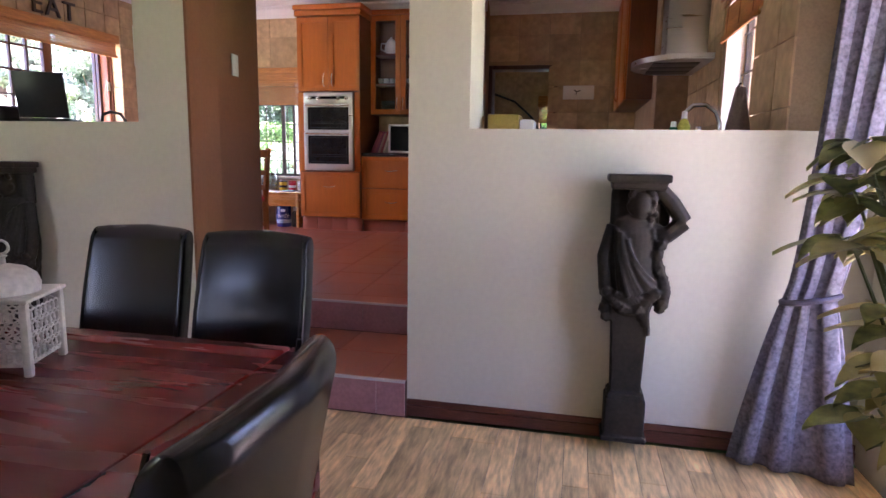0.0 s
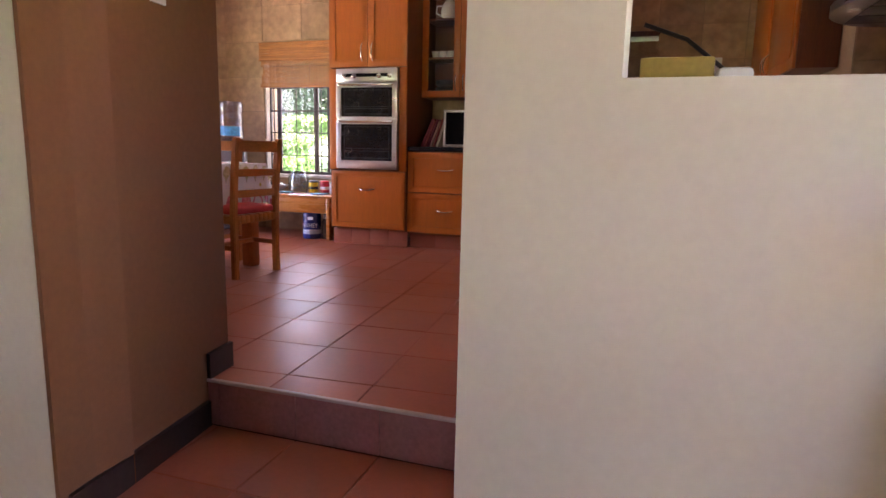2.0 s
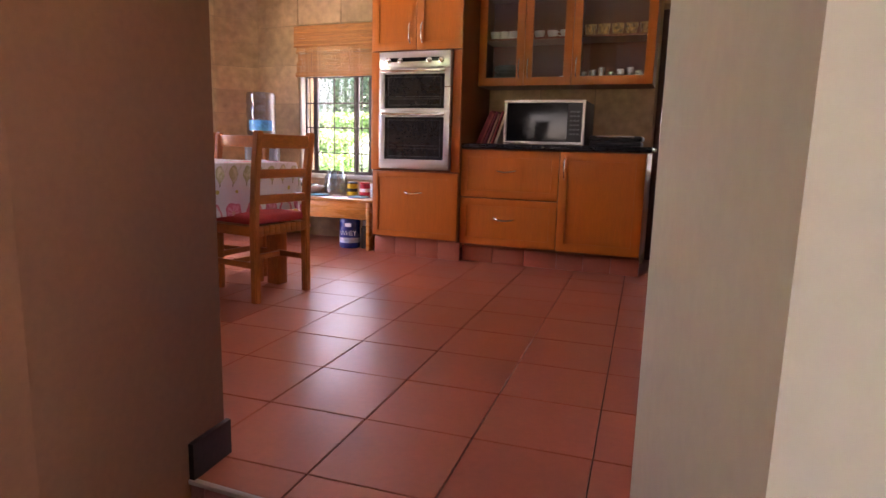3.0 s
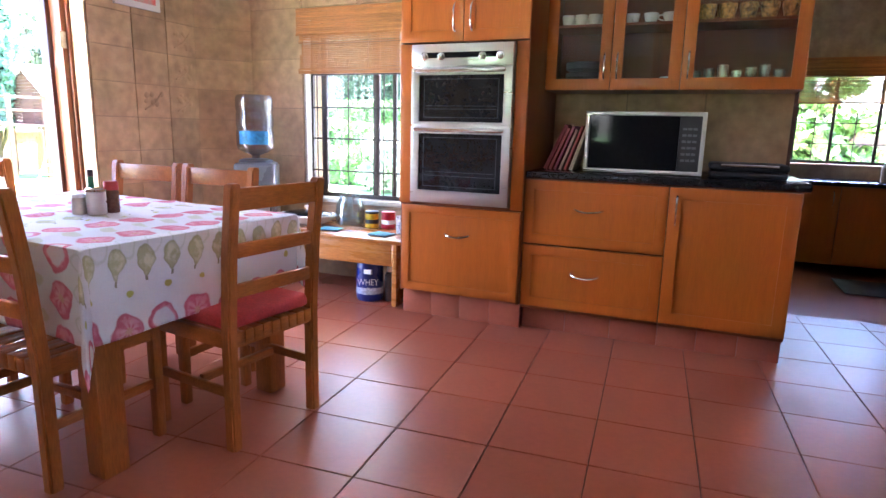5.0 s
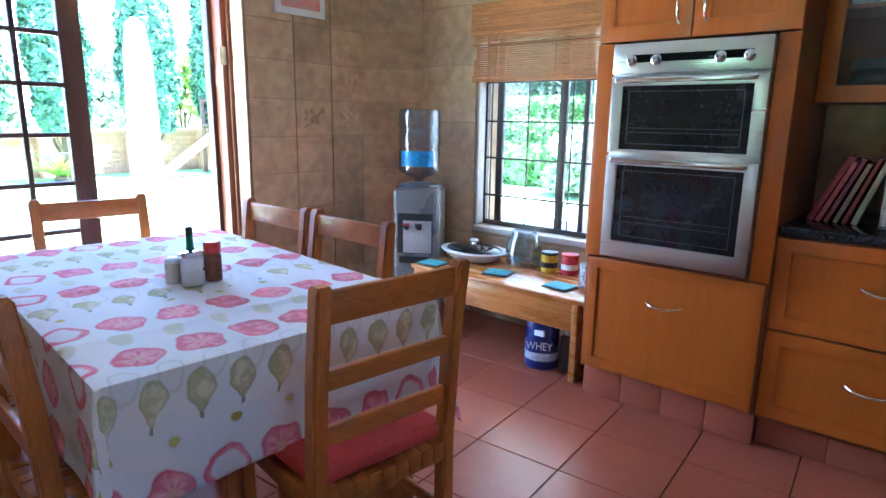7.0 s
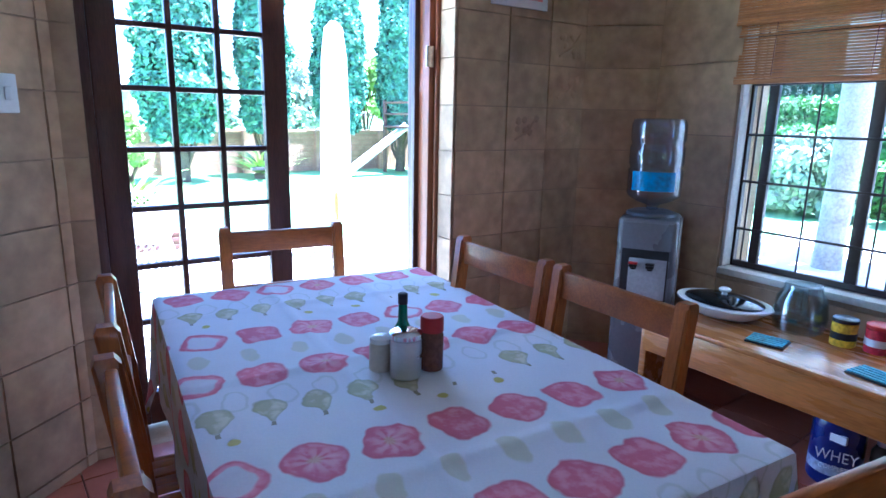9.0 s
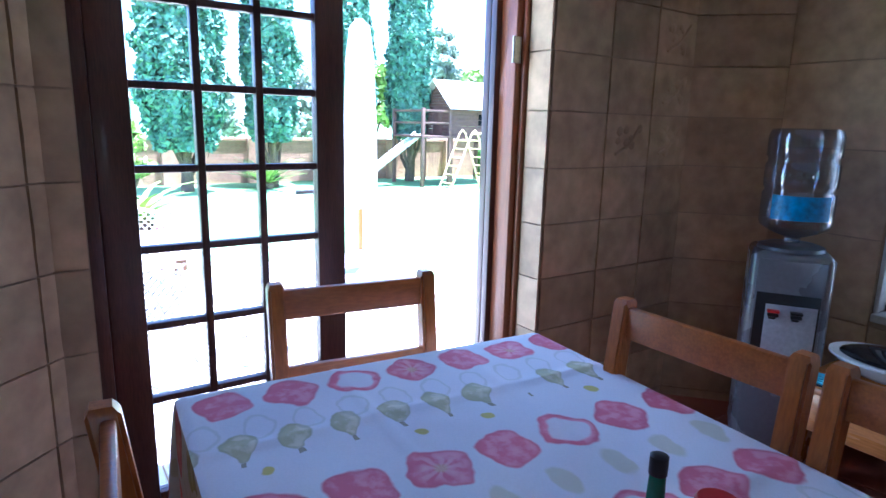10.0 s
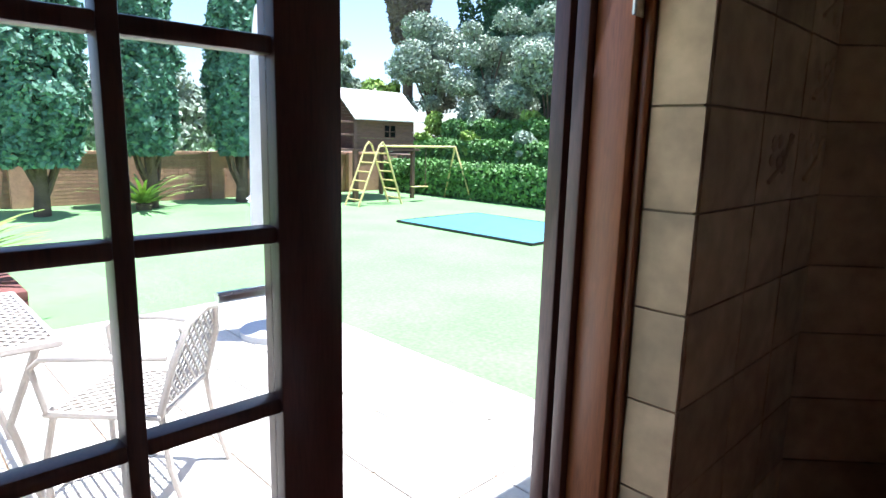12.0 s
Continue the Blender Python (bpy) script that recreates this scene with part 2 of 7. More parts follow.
def mesh_of(name, bm, material, smooth=None):
    me = bpy.data.meshes.new(name)
    bmesh.ops.recalc_face_normals(bm, faces=bm.faces)
    bm.to_mesh(me)
    bm.free()
    me.materials.append(material)
    if smooth is not None:
        for p in me.polygons:
            p.use_smooth = True
        me.set_sharp_from_angle(angle=radians(smooth))
    return me


def part(name, bm, material, parent, label="", smooth=40):
    """One mesh object under a thing or under a part."""
    ob = new(name, mesh_of(name, bm, material, smooth))
    ob.parent = parent
    if label:
        ob["label"] = label
    return ob


def thing(name, at, label, category, group="", rz=0.0):
    ob = new(name)
    ob.empty_display_size = 0.1
    ob.matrix_basis = pose(*at, 0, 0, rz)
    return tagged(ob, label, category, group)


def single(name, bm, material, label, category, at=(0, 0, 0), rz=0.0, smooth=40, group=""):
    """A thing that is one mesh."""
    ob = new(name, mesh_of(name, bm, material, smooth))
    ob.matrix_basis = pose(*at, 0, 0, rz)
    return tagged(ob, label, category, group)


def structure(name, bm, material, label, smooth=None, category=""):
    ob = new(name, mesh_of(name, bm, material, smooth))
    return tagged(ob, label, category or name.split("_")[0], kind="structure")


def piece(name, me, parent, loc, rz=0.0, scale=(1, 1, 1)):
    ob = new(name, me)
    ob.parent = parent
    ob.matrix_basis = pose(*loc, 0, 0, rz) @ Matrix.Diagonal((*scale, 1))
    return ob


# ---- structure ----
WX, NY, WT = -3.83, 8.68, 0.27      # west wall, north wall (inner faces), thickness


def slab(name, boxes, material, label):
    bm = bmesh.new()
    for b in boxes:
        rbox(bm, *b)
    return structure(name, bm, material, label)


floor_dining = slab("floor_dining", [(-4.2, 2.75, -1.6, 4.06, -0.12, -0.012)], M_GROUT, "underlay below pale oak laminate planks")
floor_kitchen = slab("floor_kitchen", [(-4.1, 2.45, 4.80, 9.15, 0.15, K - 0.012)], M_GROUT, "terracotta tiled kitchen floor with dark joints")
step_1 = slab("step_1", [(-0.70, 0.53, 4.068, 4.80, -0.12, 0.173)], M_GROUT, "terracotta tiled step between dining room and kitchen")
# dividing wall between dining room and kitchen


def silhouette(points, y0, y1, shift=()):
    """An upright slab: an outline in x and z, from y0 to y1; shift moves the x of corners on the far side."""
    bm = bmesh.new()
    near = [bm.verts.new((x, y0, z)) for x, z in points]
    far = [bm.verts.new((x + dict(shift).get(i, 0.0), y1, z)) for i, (x, z) in enumerate(points)]
    bm.faces.new(near), bm.faces.new(far[::-1])
    for i in range(len(points)):
        j = (i + 1) % len(points)
        bm.faces.new((near[j], near[i], far[i], far[j]))
    return bm


wall_divider = structure("wall_divider", silhouette([(0.535, 0), (2.16, 0), (2.16, 1.385), (0.818, 1.385), (0.818, 2.7), (0.535, 2.7)], 4.096, 4.37, ((0, -0.06), (5, -0.06))), M_WALL, "cream plastered half wall and pier between dining room and kitchen")
wall_divider_2 = structure("wall_divider_2", silhouette([(-4.2, 0), (-0.602, 0), (-0.602, 2.7), (-0.885, 2.7), (-0.885, 1.41), (-4.2, 1.41)], 4.092, 4.36), M_WALL, "cream plastered half wall and pier beside the steps")
pier_back = structure("pier_back", silhouette([(0.475, 0), (0.80, 0), (0.80, 2.7), (0.475, 2.7)], 4.3701, 4.58, ((0, -0.045), (3, -0.045))), M_WALL, "cream plastered pier beside the steps")
beam = structure("beam", box(-4.2, 2.75, 4.092, 4.37, 2.702, CEIL), M_WALL, "cream plastered beam over the openings")
bm = bmesh.new()
vs = [bm.verts.new((x, y, 0)) for x, y in ((-0.60, 4.091), (-0.585, 4.091), (-0.683, 4.935), (-0.81, 4.935), (-0.81, 4.362), (-0.60, 4.362))]
r = bmesh.ops.extrude_face_region(bm, geom=[bm.faces.new(vs)])["geom"]
bmesh.ops.translate(bm, vec=(0, 0, 2.7), verts=[v for v in r if isinstance(v, bmesh.types.BMVert)])
pier_brown = structure("pier_brown", bm, M_BROWN, "brown painted side wall beside the steps")

D0, D1, DTOP = 5.942, 7.512, 2.50     # garden door opening
W0, W1, WZ0, WZ1 = -3.06, -1.93, 0.93, 2.30     # kitchen window opening
wall_west = slab("wall_west", [
    (WX - WT, WX, 5.80, D0, 0, CEIL), (WX - WT, WX, D1, 8.42, 0, CEIL), (WX - WT, WX, D0, D1, DTOP, CEIL),
    (WX - WT, WX, D0, D1, 0.05, K - 0.01)], M_MORTAR, "sandstone tiled wall round the garden door")
wall_north = slab("wall_north", [
    (-3.6, W0, NY, NY + WT, 0, CEIL), (W0, W1, NY, NY + WT, 0, WZ0), (W0, W1, NY, NY + WT, WZ1, CEIL),
    (W1, 0.19, NY, NY + WT, 0, CEIL), (0.19, 1.03, NY + 0.22, NY + 0.47, 2.36, CEIL), (1.03, 2.45, NY + 0.22, NY + 0.47, 0, CEIL),
    (0.06, 0.19, NY + WT, NY + 0.47, 0, CEIL)], M_MORTAR, "sandstone tiled wall behind the kitchen units")


def diagonal(name, a, b, z0, z1, t, material, label):
    """A straight wall between two corners of the plan, its thickness to the left of a to b."""
    d = Vector((b[0] - a[0], b[1] - a[1], 0)).normalized()
    nrm = Vector((-d.y, d.x, 0)) * t
    bm = bmesh.new()
    vs = [bm.verts.new(p) for p in ((a[0], a[1], z0), (b[0], b[1], z0), (b[0] + nrm.x, b[1] + nrm.y, z0), (a[0] + nrm.x, a[1] + nrm.y, z0))]
    r = bmesh.ops.extrude_face_region(bm, geom=[bm.faces.new(vs)])["geom"]
    bmesh.ops.translate(bm, vec=(0, 0, z1 - z0), verts=[v for v in r if isinstance(v, bmesh.types.BMVert)])
    return structure(name, bm, material, label)


SW_A, SW_B = (-2.45, 4.36), (WX, 5.86)
wall_southwest = diagonal("wall_southwest", SW_B, SW_A, 0, CEIL, -0.25, M_MORTAR, "sandstone tiled slanting wall beside the garden door")
NW_A, NW_B = (WX, 8.40), (-3.53, NY)
wall_northwest = diagonal("wall_northwest", NW_A, NW_B, 0, CEIL, 0.25, M_MORTAR, "sandstone tiled slanting corner behind the water cooler")
SKW = (4.9, 5.72, 1.3, 2.36)      # window over the sink, in the east wall
wall_east = slab("wall_east", [
    (2.2, 2.45, 4.36, SKW[0], 0, CEIL), (2.2, 2.45, SKW[1], 7.0, 0, CEIL), (2.2, 2.45, SKW[0], SKW[1], 0, SKW[2]),
    (2.2, 2.45, SKW[0], SKW[1], SKW[3], CEIL), (1.93, 2.45, 7.0, NY + 0.22, 0, CEIL)], M_MORTAR, "sandstone tiled kitchen wall with a window over the sink")
wall_dining_east = slab("wall_dining_east", [
    (2.5, 2.75, 3.85, 4.36, 0, CEIL), (2.16, 2.5, 4.12, 4.36, 0, 1.385), (2.45, 2.5, 4.36, 4.5, 0, CEIL), (2.5, 2.75, -1.6, 2.8, 0, CEIL), (2.5, 2.75, 2.8, 3.85, 0, 0.3), (2.5, 2.75, 2.8, 3.85, 2.1, CEIL)],
    M_WALL, "cream plastered dining room wall with a window behind the curtain")
wall_dining_south = slab("wall_dining_south", [
    (-4.2, -3.15, -1.85, -1.6, 0, CEIL), (-2.05, 2.75, -1.85, -1.6, 0, CEIL), (-3.15, -2.05, -1.85, -1.6, 0, 0.75), (-3.15, -2.05, -1.85, -1.6, 2.1, CEIL)],
    M_WALL, "cream plastered dining room wall with one window")
wall_dining_west = slab("wall_dining_west", [(-4.45, -4.2, -1.85, 4.36, 0, CEIL)], M_WALL, "cream plastered dining room wall")
wall_scullery_west = slab("wall_scullery_west", [(-0.5, -0.25, NY + 0.47, 12.35, 0, CEIL), (-0.25, 0.06, NY + WT, NY + 0.47, 0, CEIL)], M_WALL, "pale scullery wall")
wall_scullery_east = slab("wall_scullery_east", [(2.45, 2.7, NY + 0.22, 12.35, 0, CEIL)], M_MORTAR, "tiled scullery wall")
wall_scullery_north = slab("wall_scullery_north", [
    (-0.5, 0.62, 12.1, 12.35, 0, CEIL), (1.8, 2.7, 12.1, 12.35, 0, CEIL), (0.62, 1.8, 12.1, 12.35, 0, 1.24), (0.62, 1.8, 12.1, 12.35, 2.25, CEIL)],
    M_STONE, "sandstone tiled scullery wall with a window")
floor_scullery = slab("floor_scullery", [(-0.5, 2.7, 9.15, 12.1, 0.0, 0.2)], M_TERRA, "terracotta scullery floor one step down")
ceiling = slab("ceiling", [(-4.45, 2.75, -1.85, 12.35, CEIL, CEIL + 0.2)], M_CEIL, "white plastered ceiling")
# Unseen slab added above the ceiling to keep direct sun off the house.
roof = slab("roof_1", [(-4.12, 3.3, -2.4, 12.9, CEIL + 0.2, CEIL + 0.35)], M_THATCH, "unseen roof slab added to block the sun")


def cornice(name, a, b):
    """White coved moulding under the ceiling from a to b, room on its right-hand side."""
    prof = [(0, 0), (0.0, -0.13), (0.02, -0.13), (0.035, -0.09), (0.085, -0.035), (0.125, -0.02), (0.125, 0)]
    a, b = Vector((*a, CEIL - 0.003)), Vector((*b, CEIL - 0.003))
    d = (b - a).normalized()
    nrm = Vector((d.y, -d.x, 0))
    bm = bmesh.new()
    ends = [[bm.verts.new(p + nrm * o + Vector((0, 0, h))) for o, h in prof] for p in (a, b)]
    for i in range(len(prof)):
        j = (i + 1) % len(prof)
        bm.faces.new((ends[0][i], ends[0][j], ends[1][j], ends[1][i]))
    bm.faces.new(ends[0][::-1]), bm.faces.new(ends[1])
    return structure(name, bm, M_CEIL, "white coved cornice under the ceiling", category="cornice")


cornice("cornice_1", (-3.53, NY - 0.003), (0.19, NY - 0.003))
cornice("cornice_2", (0.19, NY + 0.217), (1.93, NY + 0.217))
cornice("cornice_3", (WX + 0.003, 5.86), (WX + 0.003, 8.40))
cornice("cornice_4", (1.927, NY + 0.2), (1.927, 7.0))
cornice("cornice_5", (2.197, 7.0), (2.197, 4.36))

# ---- garden ground ----
G = -0.03
ground = structure("ground", box(-500, 500, -500, 500, G - 0.5, G), M_LAWN, "bright green mown lawn", category="ground")
terrace = structure("terrace", box(-4.0, 9.0, 12.4, 16.0, G, 0.03), M_PAVE, "pale paving beside the house", category="paving")
# Two unseen slabs, added so less lawn green bounces onto the dining walls.
bounce_east = structure("terrace_paving", box(2.80, 9.0, -8.0, 9.28, G, 0.03), M_BOUNCE, "unseen brown ground added to tone the light bounced indoors", category="paving")
bounce_south = structure("terrace_south", box(-9.0, 2.78, -8.0, -2.0, G, 0.03), M_BOUNCE, "unseen brown ground added to tone the light bounced indoors", category="paving")
terrace_2 = structure("terrace_north", box(-4.0, -0.52, 8.96, 12.38, G, 0.03), M_PAVE, "pale paving beside the house", category="paving")


def handle(parent, at, length, vertical=True, out=(0, -1)):
    """Bowed chrome pull."""
    pts = []
    for i in range(9):
        s = i / 8 - 0.5
        o = 0.030 * (1 - (2 * s) ** 4) + 0.002
        if vertical:
            pts.append((at[0] + out[0] * o, at[1] + out[1] * o, at[2] + s * length))
        else:
            pts.append((at[0] + s * length, at[1] + out[1] * o, at[2] - 0.012 * (1 - (2 * s) ** 2)))
    return part("handle", tube(pts, 0.0055, 8), M_CHROME, parent, "bowed chrome handle")


def front(name, parent, x0, x1, z0, z1, y, frame_w=0.062, glazed=False):
    """A shaker front: rails and stiles round a sunk panel, at plane y, facing -y."""
    t = 0.02
    g = 0.0015
    x0, x1, z0, z1 = x0 + g, x1 - g, z0 + g, z1 - g
    bm = ring(x0, x1, z0, z1, y, y + t, frame_w)
    ob = part(name, bm, M_CHERRY, parent)
    if glazed:
        p = part("pane", box(x0 + frame_w, x1 - frame_w, y + 0.008, y + 0.012, z0 + frame_w, z1 - frame_w), M_GLASS, ob, "clear glass pane")
        p.visible_shadow = False
    else:
        part("panel", box(x0 + frame_w - 0.002, x1 - frame_w + 0.002, y + 0.007, y + 0.017, z0 + frame_w - 0.002, z1 - frame_w + 0.002), M_CHERRY, ob)
    return ob


# ---- kitchen units ----
OX0, OX1, OY = -1.895, -1.140, 7.99
tall = thing("oven_cabinet", (0, 0, 0), "tall honey cherry oven housing with two cupboard doors", "cabinet")
bm = bmesh.new()
rbox(bm, OX0, OX0 + 0.02, OY + 0.022, NY, K + 0.15, 2.80, 0.002)
rbox(bm, OX1 - 0.02, OX1, OY + 0.022, NY, K + 0.15, 2.80, 0.002)
rbox(bm, OX0 + 0.02, OX1 - 0.02, OY + 0.03, NY, 2.0, 2.79)
rbox(bm, OX0 + 0.02, OX1 - 0.02, OY + 0.03, NY, K + 0.16, 1.07)
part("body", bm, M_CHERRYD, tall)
part("trim", box(OX0, -1.815, OY, OY + 0.02, 1.064, 1.965, 0.002), M_CHERRY, tall)
part("trim", box(-1.210, OX1, OY, OY + 0.02, 1.064, 1.965, 0.002), M_CHERRY, tall)
d = front("door", tall, OX0, -1.515, 1.970, 2.79, OY)
handle(d, (-1.565, OY, 2.10), 0.15)
d = front("door", tall, -1.515, OX1, 1.970, 2.79, OY)
handle(d, (-1.465, OY, 2.10), 0.15)
d = front("drawer", tall, OX0 + 0.01, OX1 - 0.01, 0.53, 1.055, OY + 0.01, 0.05)
handle(d, (-1.525, OY + 0.01, 0.895), 0.15, False)
bm = bmesh.new()
rbox(bm, OX0 - 0.02, OX1 + 0.02, OY - 0.02, NY, 2.80, 2.86, 0.01)
rbox(bm, OX0 - 0.035, OX1 + 0.035, OY - 0.035, NY, 2.862, 2.92, 0.015)
part("cornice", bm, M_CHERRY, tall)
for i in range(4):
    w = (OX1 - OX0) / 4
    part("plinth_tile", box(OX0 + i * w + 0.001, OX0 + (i + 1) * w - 0.001, OY + 0.065, OY + 0.085, K, K + 0.152, 0.002), M_TERRA, tall, "terracotta plinth tile")

oven = thing("double_oven", (-1.512, 7.975, 1.076), "stainless steel double oven built into cherry cabinet", "oven")
OW, OH = 0.2975, 0.882
bm = bmesh.new()
rbox(bm, -OW, OW, 0.002, 0.5, 0, OH, 0.003)
part("body", bm, M_STEEL, oven)
bm = box(-OW, OW, -0.018, 0.0, OH - 0.118, OH, 0.004)
ctl = part("control_panel", bm, M_STEEL, oven, "steel control panel")
part("display", box(-0.235, 0.235, -0.0205, -0.018, OH - 0.075, OH - 0.045, 0.001), M_BLACKGL, ctl, "black display strip")
for kx in (-0.215, -0.115, 0.125, 0.225):
    kb = lathe([(0.022, 0), (0.021, 0.008), (0.016, 0.010), (0.015, 0.026), (0.012, 0.028)], 20)
    bmesh.ops.rotate(kb, cent=(0, 0, 0), matrix=Matrix.Rotation(radians(90), 3, "X"), verts=kb.verts)
    bmesh.ops.translate(kb, vec=(kx, -0.018, OH - 0.068), verts=kb.verts)
    part("knob", kb, M_CHROME, ctl, "round steel knob")
for z0, z1, shelf in ((0.445, OH - 0.125, 0.54), (0.0, 0.437, 0.14)):
    fw = 0.048
    lo = 0.075 if z0 == 0 else 0.018
    bm = ring(-OW, OW, z0 + 0.003, z1 - 0.003, -0.02, 0.0, fw, 0.003, (fw, fw, lo - 0.003, 0.037))
    dr = part("oven_door", bm, M_STEEL, oven)
    part("glass", box(-OW + fw - 0.004, OW - fw + 0.004, -0.012, -0.002, z0 + lo - 0.004, z1 - 0.036), M_OVENGL, dr, "dark reflecting oven glass")
    gx, ga, gb = OW - fw - 0.028, z0 + lo + 0.022, z1 - 0.060
    part("inner_window", ring(-gx, gx, ga, gb, -0.0128, -0.0122, 0.004, 0), M_OVENLN, dr, "thin grey line round the oven window")
    for k in (0.22, 0.30):
        part("rack", box(-gx + 0.01, gx - 0.01, -0.0127, -0.0122, ga + (gb - ga) * k, ga + (gb - ga) * k + 0.003), M_OVENLN, dr, "steel rack behind the glass")
    hb = bmesh.new()
    rbox(hb, -OW + 0.03, OW - 0.03, -0.056, -0.042, z1 - 0.030, z1 - 0.008, 0.006)
    for hx in (-OW + 0.05, OW - 0.05):
        rbox(hb, hx - 0.01, hx + 0.01, -0.044, -0.018, z1 - 0.026, z1 - 0.012, 0.003)
    part("handle", hb, M_CHROME, dr, "flat steel bar handle")

BX0, BXM, BX1, BY = -1.138, -0.387, 0.205, 8.03
for nm, x0, x1, lab in (("drawer_unit", BX0, BXM, "honey cherry base unit with two deep drawers"), ("cupboard_unit", BXM, BX1, "honey cherry base cupboard with one door")):
    u = thing(nm, (0, 0, 0), lab, "cabinet", "base units under the microwave")
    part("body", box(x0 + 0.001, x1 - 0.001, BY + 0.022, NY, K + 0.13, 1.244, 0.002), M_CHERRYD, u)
    if nm == "drawer_unit":
        for z0, z1 in ((0.520, 0.876), (0.882, 1.240)):
            d = front("drawer", u, x0, x1, z0, z1, BY, 0.055)
            handle(d, ((x0 + x1) / 2 - 0.02, BY, (z0 + z1) / 2 + 0.03), 0.15, False)
    else:
        d = front("door", u, x0, x1, 0.520, 1.240, BY, 0.062)
        handle(d, (x0 + 0.04, BY, 1.12), 0.15)
    nn = 3
    w = (x1 - x0) / nn
    for i in range(nn):
        part("plinth_tile", box(x0 + i * w + 0.001, x0 + (i + 1) * w - 0.001, BY + 0.075, BY + 0.095, K, K + 0.13, 0.002), M_TERRA, u, "terracotta plinth tile")
single("worktop", box(BX0 + 0.001, BX1 + 0.03, BY - 0.02, NY, 1.246, 1.286, 0.012, 3), M_GRANITE, "black granite worktop on cherry base units", "worktop")
tagged(bpy.data.objects["worktop"], group="kitchen worktops")

UY, UX0, UX1, UZ0, UZ1 = 8.345, -1.135, 0.185, 1.735, 2.86
for x0, x1, nd in ((UX0, -0.400, 2), (-0.400, UX1, 1)):
    u = thing("display_cupboard", (0, 0, 0), "glass-fronted honey cherry wall cupboard holding crockery and glasses", "cupboard", "wall cupboards")
    bm = bmesh.new()
    rbox(bm, x0 + 0.001, x0 + 0.018, UY + 0.022, NY, UZ0, UZ1)
    rbox(bm, x1 - 0.018, x1 - 0.001, UY + 0.022, NY, UZ0, UZ1)
    rbox(bm, x0 + 0.018, x1 - 0.018, UY + 0.022, NY - 0.012, UZ0, UZ0 + 0.018)
    rbox(bm, x0 + 0.018, x1 - 0.018, UY + 0.022, NY - 0.012, UZ1 - 0.018, UZ1)
    rbox(bm, x0 + 0.018, x1 - 0.018, NY - 0.012, NY - 0.002, UZ0, UZ1)
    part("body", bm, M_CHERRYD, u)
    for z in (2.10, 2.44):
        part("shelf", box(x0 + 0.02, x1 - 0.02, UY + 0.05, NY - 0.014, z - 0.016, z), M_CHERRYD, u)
    w = (x1 - x0) / nd
    for i in range(nd):
        d = front("door", u, x0 + i * w, x0 + (i + 1) * w, UZ0, UZ1, UY, 0.062, True)
        hx = x0 + (i + 1) * w - 0.035 if nd == 2 and i == 0 else x0 + i * w + 0.035
        handle(d, (hx, UY, UZ0 + 0.13), 0.14)
    part("cornice", box(x0 - 0.0, x1 + 0.0, UY - 0.03, NY, UZ1 + 0.002, UZ1 + 0.06, 0.015), M_CHERRY, u)

# microwave
mw = thing("microwave", (-0.548, 8.15, 1.2865), "black-glass microwave oven with silver frame on worktop", "microwave")
part("casing", box(-0.30, 0.30, 0.02, 0.42, 0.008, 0.322, 0.006), M_GREYP, mw)
bm = ring(-0.302, 0.302, 0.004, 0.326, 0, 0.022, 0.02, 0.004)
part("front_frame", bm, M_STEEL, mw, "silver front frame")
part("door_glass", box(-0.279, 0.176, 0.006, 0.02, 0.023, 0.305), M_BLACKGL, mw, "black glass door")
kp = part("keypad", box(0.178, 0.279, 0.006, 0.02, 0.023, 0.305), M_BLACKP, mw, "black control panel")
for r_ in range(6):
    for c_ in range(3):
        part("button", box(0.192 + c_ * 0.025, 0.212 + c_ * 0.025, 0.004, 0.007, 0.075 + r_ * 0.032, 0.087 + r_ * 0.032), M_GREYP, kp)
for fx in (-0.26, 0.26):
    part("foot", lathe([(0.015, 0), (0.015, 0.009)], 12, at=(fx, 0.08, 0)), M_BLACKP, mw)

# recipe books leaning against the microwave
for i, (c, h, t) in enumerate((((0.35, 0.05, 0.06), 0.27, 0.022), ((0.45, 0.10, 0.09), 0.25, 0.018), ((0.30, 0.06, 0.10), 0.26, 0.015), ((0.50, 0.30, 0.22), 0.24, 0.016), ((0.42, 0.08, 0.07), 0.26, 0.014), ((0.66, 0.60, 0.42), 0.27, 0.02))):
    b = thing("cookbook", (-1.085 + i * 0.029, 8.21, 1.2925), "red and cream recipe book leaning on the microwave", "book", "recipe books")
    lean = Matrix.Rotation(radians(24 - i * 1.2), 3, "Y")
    mc = mat("book_cover_" + "abcdef"[i], c, 0.45, vary=0.15, fine=40)
    bm = bmesh.new()
    rbox(bm, 0, 0.002, 0, 0.2, 0, h, 0.0007)
    rbox(bm, t - 0.002, t, 0, 0.2, 0, h, 0.0007)
    rbox(bm, 0, t, 0, 0.002, 0, h, 0.0007)
    bmesh.ops.rotate(bm, cent=(0, 0, 0), matrix=lean, verts=bm.verts)
    bmesh.ops.translate(bm, vec=(0, 0, -min(v.co.z for v in bm.verts) - 0.006), verts=bm.verts)
    part("cover", bm, mc, b)
    bm = box(0.003, t - 0.003, 0.004, 0.195, 0.004, h - 0.004)
    bmesh.ops.rotate(bm, cent=(0, 0, 0), matrix=lean, verts=bm.verts)
    part("pages", bm, M_WHITEP, b, "cream page block")

